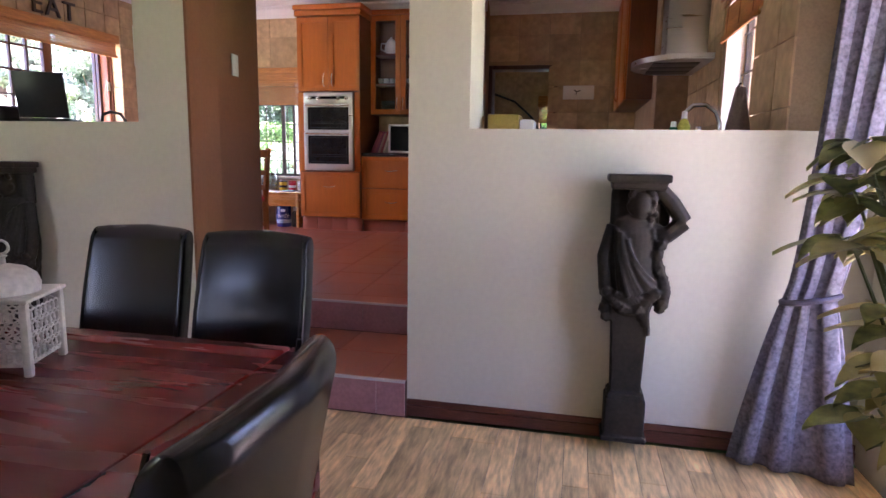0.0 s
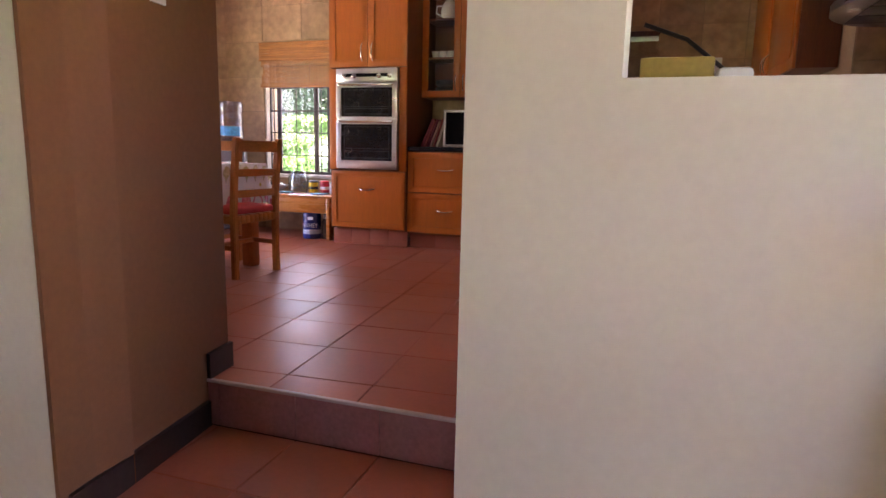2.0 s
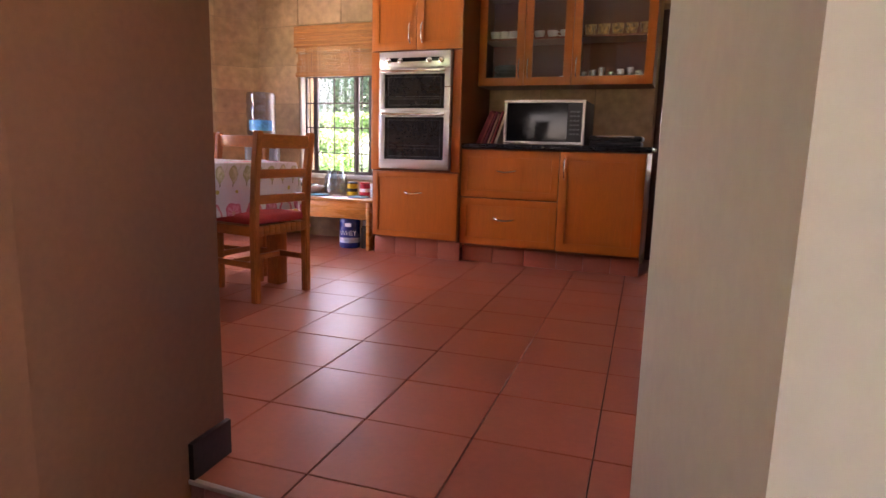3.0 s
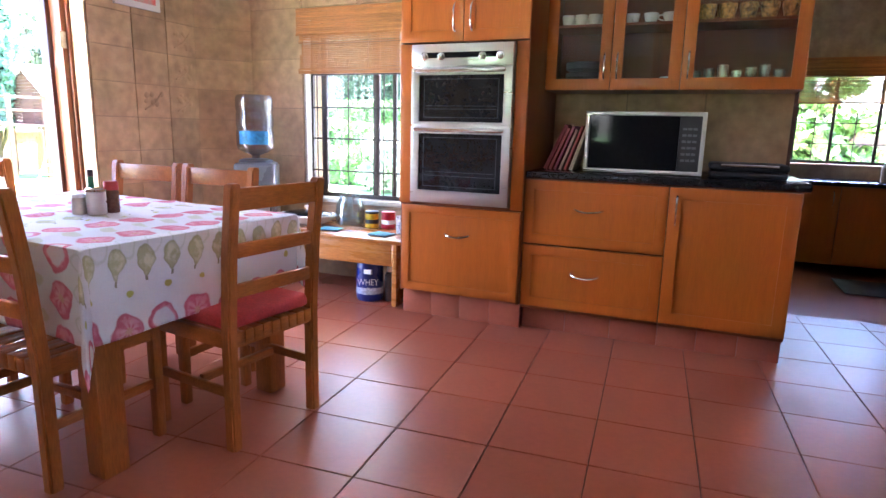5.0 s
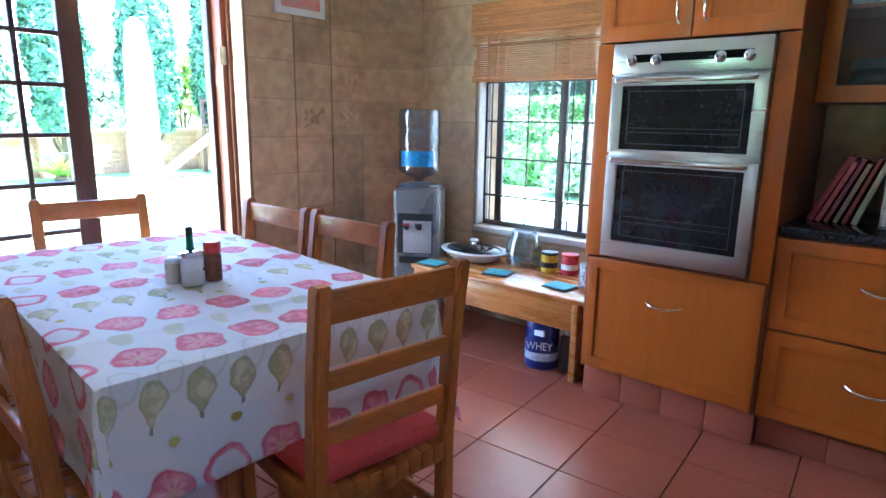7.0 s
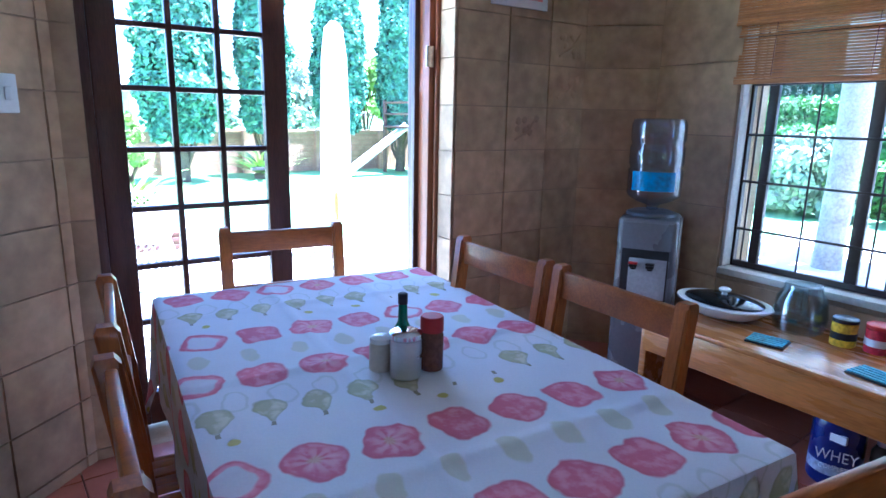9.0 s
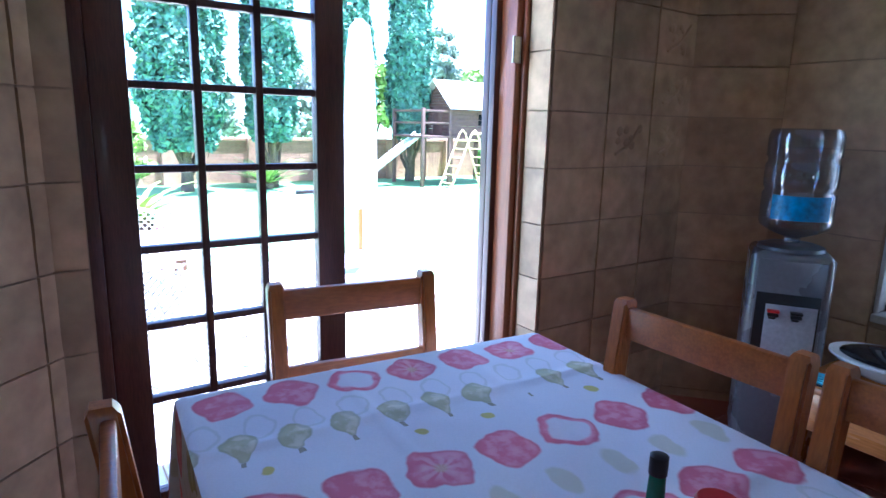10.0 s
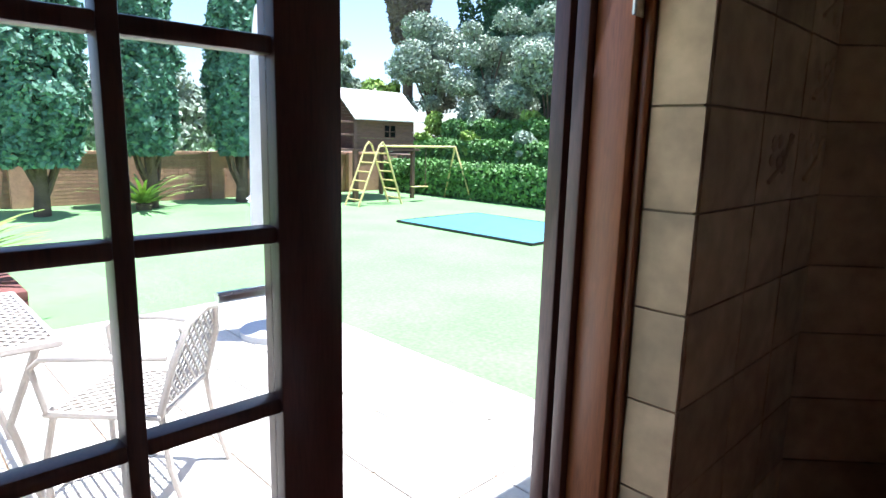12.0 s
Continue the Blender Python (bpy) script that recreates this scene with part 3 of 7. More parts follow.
# sandwich press
sp = thing("sandwich_press", (-0.03, 8.30, 1.2865), "closed black electric sandwich press with chrome handle", "sandwich press")
part("base", box(-0.18, 0.18, -0.12, 0.12, 0.0, 0.035, 0.012), M_BLACKP, sp)
part("lid", box(-0.185, 0.185, -0.125, 0.125, 0.037, 0.075, 0.016, 3), M_BLACKP, sp)
part("handle", tube([(-0.13, -0.12, 0.06), (-0.13, -0.15, 0.066), (0.13, -0.15, 0.066), (0.13, -0.12, 0.06)], 0.008), M_CHROME, sp, "chrome bar handle")

# cups, glasses and pots in the wall cupboards
rng = random.Random(4)


def cup(at, r=0.036, h=0.062, m=M_WHITEP, lab="small white patterned coffee cup on shelf"):
    c = thing("cup", at, lab, "cup", "crockery in the wall cupboard", rng.uniform(0, 360))
    part("bowl", lathe([(r * 0.6, 0), (r * 0.75, h * 0.15), (r, h * 0.75), (r, h), (r * 0.9, h), (r * 0.86, h * 0.7), (r * 0.5, h * 0.12)], 18), m, c)
    part("handle", tube([(r * 0.9, 0, h * 0.8), (r * 1.5, 0, h * 0.75), (r * 1.55, 0, h * 0.4), (r * 0.85, 0, h * 0.25)], 0.004), m, c)


def tumbler(at, r=0.031, h=0.095):
    g = lathe([(r * 0.8, 0), (r, h), (r * 0.92, h), (r * 0.72, 0.008)], 16)
    single("drinking_glass", g, M_CLEAR, "clear drinking glass on cupboard shelf", "glass", at, group="glassware in the wall cupboard")


for i in range(4):
    cup((-1.045 + i * 0.075, 8.47, 2.10))
    cup((-1.02 + i * 0.075, 8.56, 2.10))
for i in range(3):
    cup((-0.685 + i * 0.10, 8.47, 2.10), 0.04, 0.055)
for i in range(7):
    tumbler((-0.33 + i * 0.068, 8.45 + 0.03 * (i % 2), UZ0 + 0.018), h=0.09 + 0.015 * (i % 3))
cup((-0.47, 8.46, UZ0 + 0.018), 0.042, 0.06)
cup((-0.62, 8.47, UZ0 + 0.018), 0.05, 0.035)
for i in range(3):
    single("plate_stack", lathe([(0.09, 0), (0.12, 0.02), (0.12, 0.028 + 0.015 * i), (0.05, 0.02 + 0.015 * i)], 24), M_GREYP, "stack of grey glass plates on cupboard shelf", "plate", (-0.93 + 0.0 * i, 8.52, UZ0 + 0.018 + i * 0.045), group="crockery in the wall cupboard")
M_TAN = mat("tan_patterned_ceramic", (0.46, 0.24, 0.07), 0.35, vary=0.5, scale=30, fine=60)
for i in range(5):
    cup((-0.30 + i * 0.10, 8.48, 2.10), 0.045, 0.085, M_TAN, "tan patterned ceramic mug on shelf")
pot = thing("teapot", (-0.93, 8.5, 2.44), "white ceramic teapot on cupboard shelf", "teapot")
part("body", lathe([(0.05, 0), (0.075, 0.04), (0.08, 0.08), (0.06, 0.14), (0.045, 0.16)], 24), M_WHITEP, pot)
part("lid", lathe([(0.046, 0.161), (0.03, 0.18), (0.012, 0.185), (0.014, 0.2), (0.004, 0.205)], 20), M_WHITEP, pot)
part("spout", tube([(0.06, 0, 0.05), (0.11, 0, 0.08), (0.125, 0, 0.15)], 0.016, taper=0.6), M_WHITEP, pot)
part("handle", tube([(-0.06, 0, 0.13), (-0.12, 0, 0.13), (-0.125, 0, 0.07), (-0.075, 0, 0.04)], 0.008), M_WHITEP, pot)
single("dinner_plate", lathe([(0.07, 0), (0.085, 0.008), (0.125, 0.02), (0.125, 0.024), (0.06, 0.01)], 28), M_WHITEP, "white dinner plate lying on cupboard shelf", "plate", (-0.54, 8.52, 2.44), group="crockery in the wall cupboard")

# ---- breakfast table and chairs ----
TX0, TX1, TY0, TY1, TZ = -0.720, 0.720, -0.450, 0.450, 1.132     # about the middle of the table
TABLE, TURN = (-2.553, 6.440), -4.5
table = thing("breakfast_table", (*TABLE, K), "pine farmhouse table under a printed cloth", "table", "", TURN)
hx, hy, hz = (TX1 - TX0) / 2 - 0.020, (TY1 - TY0) / 2 - 0.012, TZ - K - 0.006
part("tabletop", box(-hx, hx, -hy, hy, hz - 0.035, hz, 0.006), M_PINEH, table)
for sx in (-1, 1):
    for sy in (-1, 1):
        part("leg", box(sx * (hx - 0.065) - 0.045, sx * (hx - 0.065) + 0.045, sy * (hy - 0.065) - 0.045, sy * (hy - 0.065) + 0.045, 0, hz - 0.036, 0.008), M_PINE, table)
for sy in (-1, 1):
    part("apron", box(-hx + 0.112, hx - 0.112, sy * (hy - 0.065) - 0.012, sy * (hy - 0.065) + 0.012, hz - 0.13, hz - 0.036), M_PINEH, table)
for sx in (-1, 1):
    part("apron", box(sx * (hx - 0.065) - 0.012, sx * (hx - 0.065) + 0.012, -hy + 0.112, hy - 0.112, hz - 0.13, hz - 0.036), M_PINEH, table)


def cloth_material():
    """White cotton printed with rows of pink peppers and green aubergines; the print follows the cloth."""
    m = mat("printed_cotton", (0.78, 0.78, 0.80), 0.8, vary=0.03, fine=200, bump=0.1)
    nt = m.node_tree
    n, l = nt.nodes, nt.links
    b = n["Principled BSDF"]
    base = b.inputs["Base Color"].links[0].from_socket
    uv = n.new("ShaderNodeUVMap")
    uv.uv_map = "print"
    wob = n.new("ShaderNodeTexNoise")
    wob.inputs["Scale"].default_value = 16.0
    l.new(uv.outputs[0], wob.inputs["Vector"])

    def vm(op, a, c):
        x = n.new("ShaderNodeVectorMath")
        x.operation = op
        for i, v in enumerate((a, c)):
            if isinstance(v, tuple):
                x.inputs[i].default_value = v
            else:
                l.new(v, x.inputs[i])
        return x.outputs[0]

    def ma(op, a, c=0.0, d=0.0):
        x = n.new("ShaderNodeMath")
        x.operation = op
        for i, v in enumerate((a, c, d)):
            if isinstance(v, (int, float)):
                x.inputs[i].default_value = v
            else:
                l.new(v, x.inputs[i])
        return x.outputs[0]

    p = vm("ADD", uv.outputs[0], vm("MULTIPLY", vm("SUBTRACT", wob.outputs["Color"], (0.5, 0.5, 0.5)), (0.034, 0.034, 0)))
    sep = n.new("ShaderNodeSeparateXYZ")
    l.new(p, sep.inputs[0])
    u, v = sep.outputs[0], sep.outputs[1]

    def motif(pitch_u, off_u, pitch_v, off_v, ru, rv, skew=0.0):
        """Normalised distance from the nearest motif's middle, and a number for each motif."""
        su = ma("DIVIDE", ma("ADD", u, off_u), pitch_u)
        iu = ma("FLOOR", su)
        fu = ma("SUBTRACT", ma("SUBTRACT", su, iu), 0.5)
        sv = ma("ADD", ma("DIVIDE", ma("ADD", v, off_v), pitch_v), ma("MULTIPLY", iu, 0.37))
        iv = ma("FLOOR", sv)
        fv = ma("SUBTRACT", ma("SUBTRACT", sv, iv), 0.5)
        du = ma("DIVIDE", ma("MULTIPLY", fu, pitch_u), ru)
        dv = ma("DIVIDE", ma("ADD", ma("MULTIPLY", fv, pitch_v), ma("MULTIPLY", fu, skew)), rv)
        dist = ma("SQRT", ma("ADD", ma("MULTIPLY", du, du), ma("MULTIPLY", dv, dv)))
        cmb = n.new("ShaderNodeCombineXYZ")
        l.new(iu, cmb.inputs[0])
        l.new(iv, cmb.inputs[1])
        wn_ = n.new("ShaderNodeTexWhiteNoise")
        wn_.noise_dimensions = "2D"
        l.new(cmb.outputs[0], wn_.inputs["Vector"])
        return dist, wn_.outputs["Value"], du, dv

    def layer(under, fac, color):
        x = n.new("ShaderNodeMix")
        x.data_type = "RGBA"
        l.new(fac, x.inputs["Factor"])
        l.new(under, x.inputs["A"])
        if isinstance(color, tuple):
            x.inputs["B"].default_value = (*color, 1)
        else:
            l.new(color, x.inputs["B"])
        return x.outputs["Result"]

    def soft(x, a, c):
        r_ = n.new("ShaderNodeMapRange")
        r_.interpolation_type = "SMOOTHSTEP"
        r_.inputs["From Min"].default_value, r_.inputs["From Max"].default_value = a, c
        l.new(x, r_.inputs["Value"])
        return r_.outputs[0]

    d1, h1, du1, dv1 = motif(PU, -0.1385, 0.138, 0.0, 0.064, 0.061)
    d1b, h1b, du1b, dv1b = motif(PU, -0.3885, 0.138, 0.05, 0.064, 0.061)
    near = ma("LESS_THAN", d1b, d1)

    def pick(p_, q_):
        return ma("ADD", ma("MULTIPLY", near, q_), ma("MULTIPLY", ma("SUBTRACT", 1.0, near), p_))

    d1, h1, du1, dv1 = pick(d1, d1b), pick(h1, h1b), pick(du1, du1b), pick(dv1, dv1b)
    wash = n.new("ShaderNodeTexNoise")
    wash.inputs["Scale"].default_value, wash.inputs["Detail"].default_value = 34.0, 3.0
    l.new(uv.outputs[0], wash.inputs["Vector"])
    ang = ma("ARCTAN2", dv1, du1)
    lobe = ma("COSINE", ma("MULTIPLY", ma("ADD", ang, ma("MULTIPLY", h1, 5.0)), 4.0))
    d1 = ma("MULTIPLY", d1, ma("SUBTRACT", 1.05, ma("MULTIPLY", lobe, 0.075)))
    flower = ma("GREATER_THAN", h1, 0.45)
    fill = ma("SUBTRACT", 1.0, soft(d1, 0.90, 1.02))
    hollow = ma("MULTIPLY", ma("GREATER_THAN", h1, 0.80), ma("SUBTRACT", 1.0, soft(d1, 0.60, 0.74)))
    fill = ma("MULTIPLY", fill, ma("SUBTRACT", 1.0, ma("MULTIPLY", hollow, 0.9)))
    streak = soft(ma("ADD", wash.outputs["Fac"], ma("MULTIPLY", dv1, 0.10)), 0.40, 0.66)
    pink = layer(layer(base, ma("ADD", 1.0, 0.0), (0.66, 0.10, 0.17)), ma("MULTIPLY", streak, 0.75), (0.80, 0.34, 0.42))
    petal = ma("MULTIPLY", flower, ma("MULTIPLY", soft(ma("ABSOLUTE", lobe), 0.35, 1.0), ma("SUBTRACT", 1.0, soft(d1, 0.45, 0.8))))
    pink = layer(pink, ma("MULTIPLY", petal, 0.55), (0.84, 0.46, 0.50))
    pink = layer(pink, ma("MULTIPLY", soft(d1, 0.72, 0.95), 0.75), (0.58, 0.075, 0.14))
    core = ma("MULTIPLY", flower, ma("SUBTRACT", 1.0, soft(d1, 0.10, 0.30)))
    pink = layer(pink, ma("MULTIPLY", core, 0.6), (0.66, 0.42, 0.20))
    out = layer(base, ma("MULTIPLY", fill, 0.90), pink)
    d2, h2, du2, dv2 = motif(PU, -0.5635, 0.098, 0.02, 0.054, 0.036, 0.05)
    neck = ma("SUBTRACT", 1.0, ma("MULTIPLY", soft(du2, -0.1, 0.75), 0.55))
    dvn = ma("DIVIDE", dv2, neck)
    taper = ma("SQRT", ma("ADD", ma("MULTIPLY", du2, du2), ma("MULTIPLY", dvn, dvn)))
    fill2 = ma("MULTIPLY", ma("SUBTRACT", 1.0, soft(taper, 0.84, 0.98)), ma("GREATER_THAN", h2, 0.04))
    green = layer(base, ma("ADD", 1.0, 0.0), (0.44, 0.43, 0.17))
    green = layer(green, ma("MULTIPLY", soft(ma("ADD", wash.outputs["Fac"], ma("MULTIPLY", dvn, 0.15)), 0.42, 0.66), 0.9), (0.72, 0.68, 0.46))
    green = layer(green, ma("MULTIPLY", soft(taper, 0.6, 0.95), 0.7), (0.27, 0.28, 0.10))
    stalk = ma("MULTIPLY", ma("LESS_THAN", ma("ABSOLUTE", dv2), 0.12), ma("MULTIPLY", ma("GREATER_THAN", du2, 0.9), ma("LESS_THAN", du2, 1.2)))
    out = layer(out, ma("MULTIPLY", fill2, 0.82), green)
    out = layer(out, ma("MULTIPLY", stalk, 0.8), (0.22, 0.20, 0.08))
    d4, h4, du4, dv4 = motif(PU, -0.5010, 0.094, 0.065, 0.050, 0.030, 0.06)
    ghost = ma("MULTIPLY", soft(d4, 0.70, 0.86), ma("SUBTRACT", 1.0, soft(d4, 0.90, 1.04)))
    out = layer(out, ma("MULTIPLY", ghost, 0.28), (0.36, 0.40, 0.26))
    d5, h5, du5, dv5 = motif(PU, -0.2635, 0.118, 0.02, 0.046, 0.026, 0.05)
    out = layer(out, ma("MULTIPLY", ma("SUBTRACT", 1.0, soft(d5, 0.72, 1.0)), 0.5), (0.52, 0.50, 0.24))
    d3, h3, _, _ = motif(PU, -0.6560, 0.14, 0.03, 0.014, 0.014)
    out = layer(out, ma("MULTIPLY", ma("SUBTRACT", 1.0, soft(d3, 0.7, 1.0)), ma("GREATER_THAN", h3, 0.3)), (0.55, 0.50, 0.14))
    l.new(out, b.inputs["Base Color"])
    return m


PU = 0.635     # the print repeats after this length of cloth
M_CLOTH = cloth_material()


def tablecloth():
    """A square cloth laid over the table: flat top with fold lines, hanging sides, pleated corners."""
    over = 0.30
    L, W = TX1 - TX0, TY1 - TY0
    step = 0.0125
    nu, nv = int((L + 2 * over) / step), int((W + 2 * over) / step)
    bm = bmesh.new()
    lay = bm.loops.layers.uv.new("print")
    grid, par = [], {}
    for i in range(nu + 1):
        row = []
        for j in range(nv + 1):
            u = -over + (L + 2 * over) * i / nu
            v = -over + (W + 2 * over) * j / nv
            a = max(0, -u, u - L)
            c = max(0, -v, v - W)
            sx, sy = (-1 if u < L / 2 else 1), (-1 if v < W / 2 else 1)
            x, y = min(max(u, 0), L), min(max(v, 0), W)
            d = math.hypot(a, c)
            th = math.atan2(c, a) if d > 0 else 0
            wave = 0.010 * math.sin(v * 11 + 1) + 0.006 * math.sin(u * 14)
            out = (0.010 + (wave + 0.012) * d / over) if d > 0 else 0
            if a > 0 and c > 0:
                out += 0.20 * d * math.sin(2 * th) ** 2 * (0.6 if th < 0.78 else 0.75)
            rise = 0.0
            if d < 0.001:
                fold = min(abs(v - W * 0.36), abs(v - W * 0.70))
                foldu = min(abs(u - L * f) for f in (0.17, 0.5, 0.83))
                rise = 0.009 * math.exp(-(foldu / 0.010)) + 0.005 * math.exp(-(fold / 0.010)) + 0.004 * noise.noise((u * 6, v * 6, 0)) + 0.0016 * noise.noise((u * 19, v * 13, 3)) + 0.0012
            drop = max(0, d - 0.012)
            vert = bm.verts.new((TX0 + x + sx * out * math.cos(th), TY0 + y + sy * out * math.sin(th), TZ + max(0, rise) - drop * (0.985 if a and c else 1)))
            par[vert] = (u, v)
            row.append(vert)
        grid.append(row)
    for i in range(nu):
        for j in range(nv):
            f = bm.faces.new((grid[i][j], grid[i + 1][j], grid[i + 1][j + 1], grid[i][j + 1]))
            for lp in f.loops:
                lp[lay].uv = par[lp.vert]
    ob = single("tablecloth", bm, M_CLOTH, "white cotton tablecloth printed with pink peppers and green aubergines", "tablecloth", (*TABLE, 0), TURN, smooth=60)
    so = ob.modifiers.new("thickness", "SOLIDIFY")
    so.thickness, so.offset = 0.0015, 1.0
    return ob


tablecloth()


def pine_chair(at, rz, label):
    """Ladder-back chair that looks towards its own -y."""
    c = thing("dining_chair", at, label, "chair", "pine chairs round the breakfast table", rz)
    w, dp, sh = 0.216, 0.195, 0.43
    for sx in (-1, 1):
        x = sx * (w - 0.018)
        bm = bmesh.new()
        prev = None
        prof = [(0.0, 0.0), (0.0, 0.43), (0.018, 0.70), (0.046, 0.925), (0.048, 0.938)]
        for k, (o, z) in enumerate(prof):
            h = 0.022 if k < 4 else 0.014
            ring = [bm.verts.new((x + p * (0.020 if k < 4 else 0.014), dp + o + q * h, z)) for p, q in ((-1, -1), (1, -1), (1, 1), (-1, 1))]
            if prev:
                for e in range(4):
                    bm.faces.new((prev[e], prev[(e + 1) % 4], ring[(e + 1) % 4], ring[e]))
            else:
                bm.faces.new(ring[::-1])
            prev = ring
        bm.faces.new(prev)
        bmesh.ops.bevel(bm, geom=[e for e in bm.edges if abs(e.verts[0].co.z - e.verts[1].co.z) > 0.05], offset=0.006, segments=2, affect="EDGES")
        part("back_post", bm, M_PINE, c)
        part("leg", box(x - 0.018, x + 0.018, -dp - 0.018, -dp + 0.018, 0, sh - 0.005, 0.006), M_PINE, c)
        part("stretcher", box(x - 0.009, x + 0.009, -dp + 0.018, dp - 0.018, 0.19, 0.225, 0.004), M_PINEH, c)
        part("seat_rail", box(x - 0.012, x + 0.012, -dp + 0.018, dp - 0.02, sh - 0.06, sh - 0.006, 0.004), M_PINEH, c)
    part("stretcher", box(-w + 0.045, w - 0.045, -0.012, 0.012, 0.195, 0.225, 0.004), M_PINEH, c)
    part("seat_rail", box(-w + 0.036, w - 0.036, -dp - 0.012, -dp + 0.012, sh - 0.06, sh - 0.006, 0.004), M_PINEH, c)
    part("seat_rail", box(-w + 0.036, w - 0.036, dp - 0.012, dp + 0.012, sh - 0.06, sh - 0.006, 0.004), M_PINEH, c)
    for z, hh, o in ((0.885, 0.076, 0.041), (0.71, 0.050, 0.018), (0.57, 0.050, 0.008)):
        bm = bmesh.new()
        rbox(bm, -w + 0.034, w - 0.034, dp + o - 0.010, dp + o + 0.010, z - hh / 2, z + hh / 2, 0.006)
        part("back_slat", bm, M_PINEH, c)
    for i in range(9):
        xx = -w + 0.05 + i * (2 * w - 0.1) / 8
        bm = bmesh.new()
        rbox(bm, xx - 0.018, xx + 0.018, -dp - 0.016, dp + 0.016, sh - 0.008 + 0.003 * (i % 2), sh - 0.004 + 0.003 * (i % 2), 0.001)
        rbox(bm, xx - 0.018, xx + 0.018, dp + 0.0125, dp + 0.0165, sh - 0.05, sh - 0.006, 0.001)
        part("webbing", bm, M_PINEH, c, "flat woven seat strap")
    return c


ch = pine_chair((-1.845, 6.52, K), -98, "varnished pine ladder-back chair with red cushion at the table")
for px, py, rz in ((-3.19, 6.46, 82), (-2.75, 6.71, 0), (-2.30, 6.705, -2), (-2.745, 6.115, 175), (-2.20, 6.075, 178)):
    cc = copy_thing(ch, pose(px, py, K, 0, 0, rz))
    cc["label"] = "varnished pine ladder-back chair pushed in at the table"
cu = thing("seat_cushion", (-1.845, 6.52, K + 0.432), "faded red cotton seat cushion on pine chair", "cushion", "", -98)
bm = bmesh.new()
rbox(bm, -0.205, 0.205, -0.20, 0.195, 0.0, 0.048, 0.02, 4)
bmesh.ops.subdivide_edges(bm, edges=bm.edges, cuts=3, use_grid_fill=True)
for v_ in bm.verts:
    q = 1 - max(abs(v_.co.x), abs(v_.co.y)) / 0.2
    v_.co.z += (0.022 * q + 0.004 * noise.noise(v_.co * 12)) if v_.co.z > 0.02 else 0
part("cover", bm, M_REDCLOTH, cu, smooth=70)
bm = bmesh.new()
rbox(bm, -0.218, -0.12, -0.17, 0.12, 0.002, 0.034, 0.015, 3)
part("lining", bm, mat("cream_fleece", (0.72, 0.66, 0.56), 0.9, vary=0.1, fine=150, bump=0.5), cu, "cream fleece lining showing at one side", smooth=70)

# condiments standing on the cloth
CS = 0.95
M_GREENGL = mat("green_bottle_glass", (0.03, 0.20, 0.10), 0.12, vary=0.1)
M_SPICE = mat("spice_jar", (0.20, 0.07, 0.04), 0.25, vary=0.3, fine=80)
M_REDCAP = mat("red_plastic_cap", (0.55, 0.02, 0.02), 0.35, vary=0.06)
M_SALT = mat("cream_shaker", (0.55, 0.47, 0.38), 0.4, vary=0.1)
CX, CY, CZ = -2.435, 6.425, TZ + 0.004
b = thing("sauce_bottle", (CX - 0.045, CY + 0.015, CZ), "small green glass sauce bottle with dark cap", "bottle")
part("body", lathe([(0.022, 0), (0.024, 0.004), (0.024, 0.085), (0.012, 0.11), (0.0105, 0.15), (0.0105, 0.152)], 20), M_GREENGL, b)
part("cap", lathe([(0.012, 0.153), (0.012, 0.178), (0.009, 0.18)], 16), M_BLACKP, b, "dark screw cap")
b = thing("sugar_tin", (CX + 0.015, CY - 0.012, CZ), "squat steel tin with lid and teaspoon", "tin")
part("body", lathe([(0.036, 0), (0.037, 0.003), (0.037, 0.092), (0.034, 0.094)], 24), M_STEEL, b)
part("lid", lathe([(0.039, 0.095), (0.039, 0.105), (0.03, 0.11), (0.006, 0.112)], 24), M_CHROME, b)
b = thing("spice_jar", (CX + 0.012, CY + 0.062, CZ), "brown spice jar with red plastic cap", "jar")
part("body", lathe([(0.027, 0), (0.028, 0.003), (0.028, 0.085), (0.024, 0.094)], 22), M_SPICE, b)
part("cap", lathe([(0.028, 0.095), (0.028, 0.128), (0.025, 0.132)], 22), M_REDCAP, b, "red plastic cap")
b = thing("salt_shaker", (CX - 0.045, CY - 0.045, CZ), "short cream salt shaker with pale lid", "shaker")
part("body", lathe([(0.026, 0), (0.028, 0.004), (0.027, 0.062), (0.024, 0.068)], 22), M_SALT, b)
part("cap", lathe([(0.026, 0.069), (0.025, 0.08), (0.015, 0.086)], 22), M_WHITEP, b)
for nm in ("sauce_bottle", "sugar_tin", "spice_jar", "salt_shaker"):
    ob = bpy.data.objects[nm]
    p0 = ob.matrix_basis.translation
    ob.matrix_basis = Matrix.LocRotScale((CX + (p0.x - CX) * CS, CY + (p0.y - CY) * CS, CZ + (p0.z - CZ) * CS), None, (CS, CS, CS))

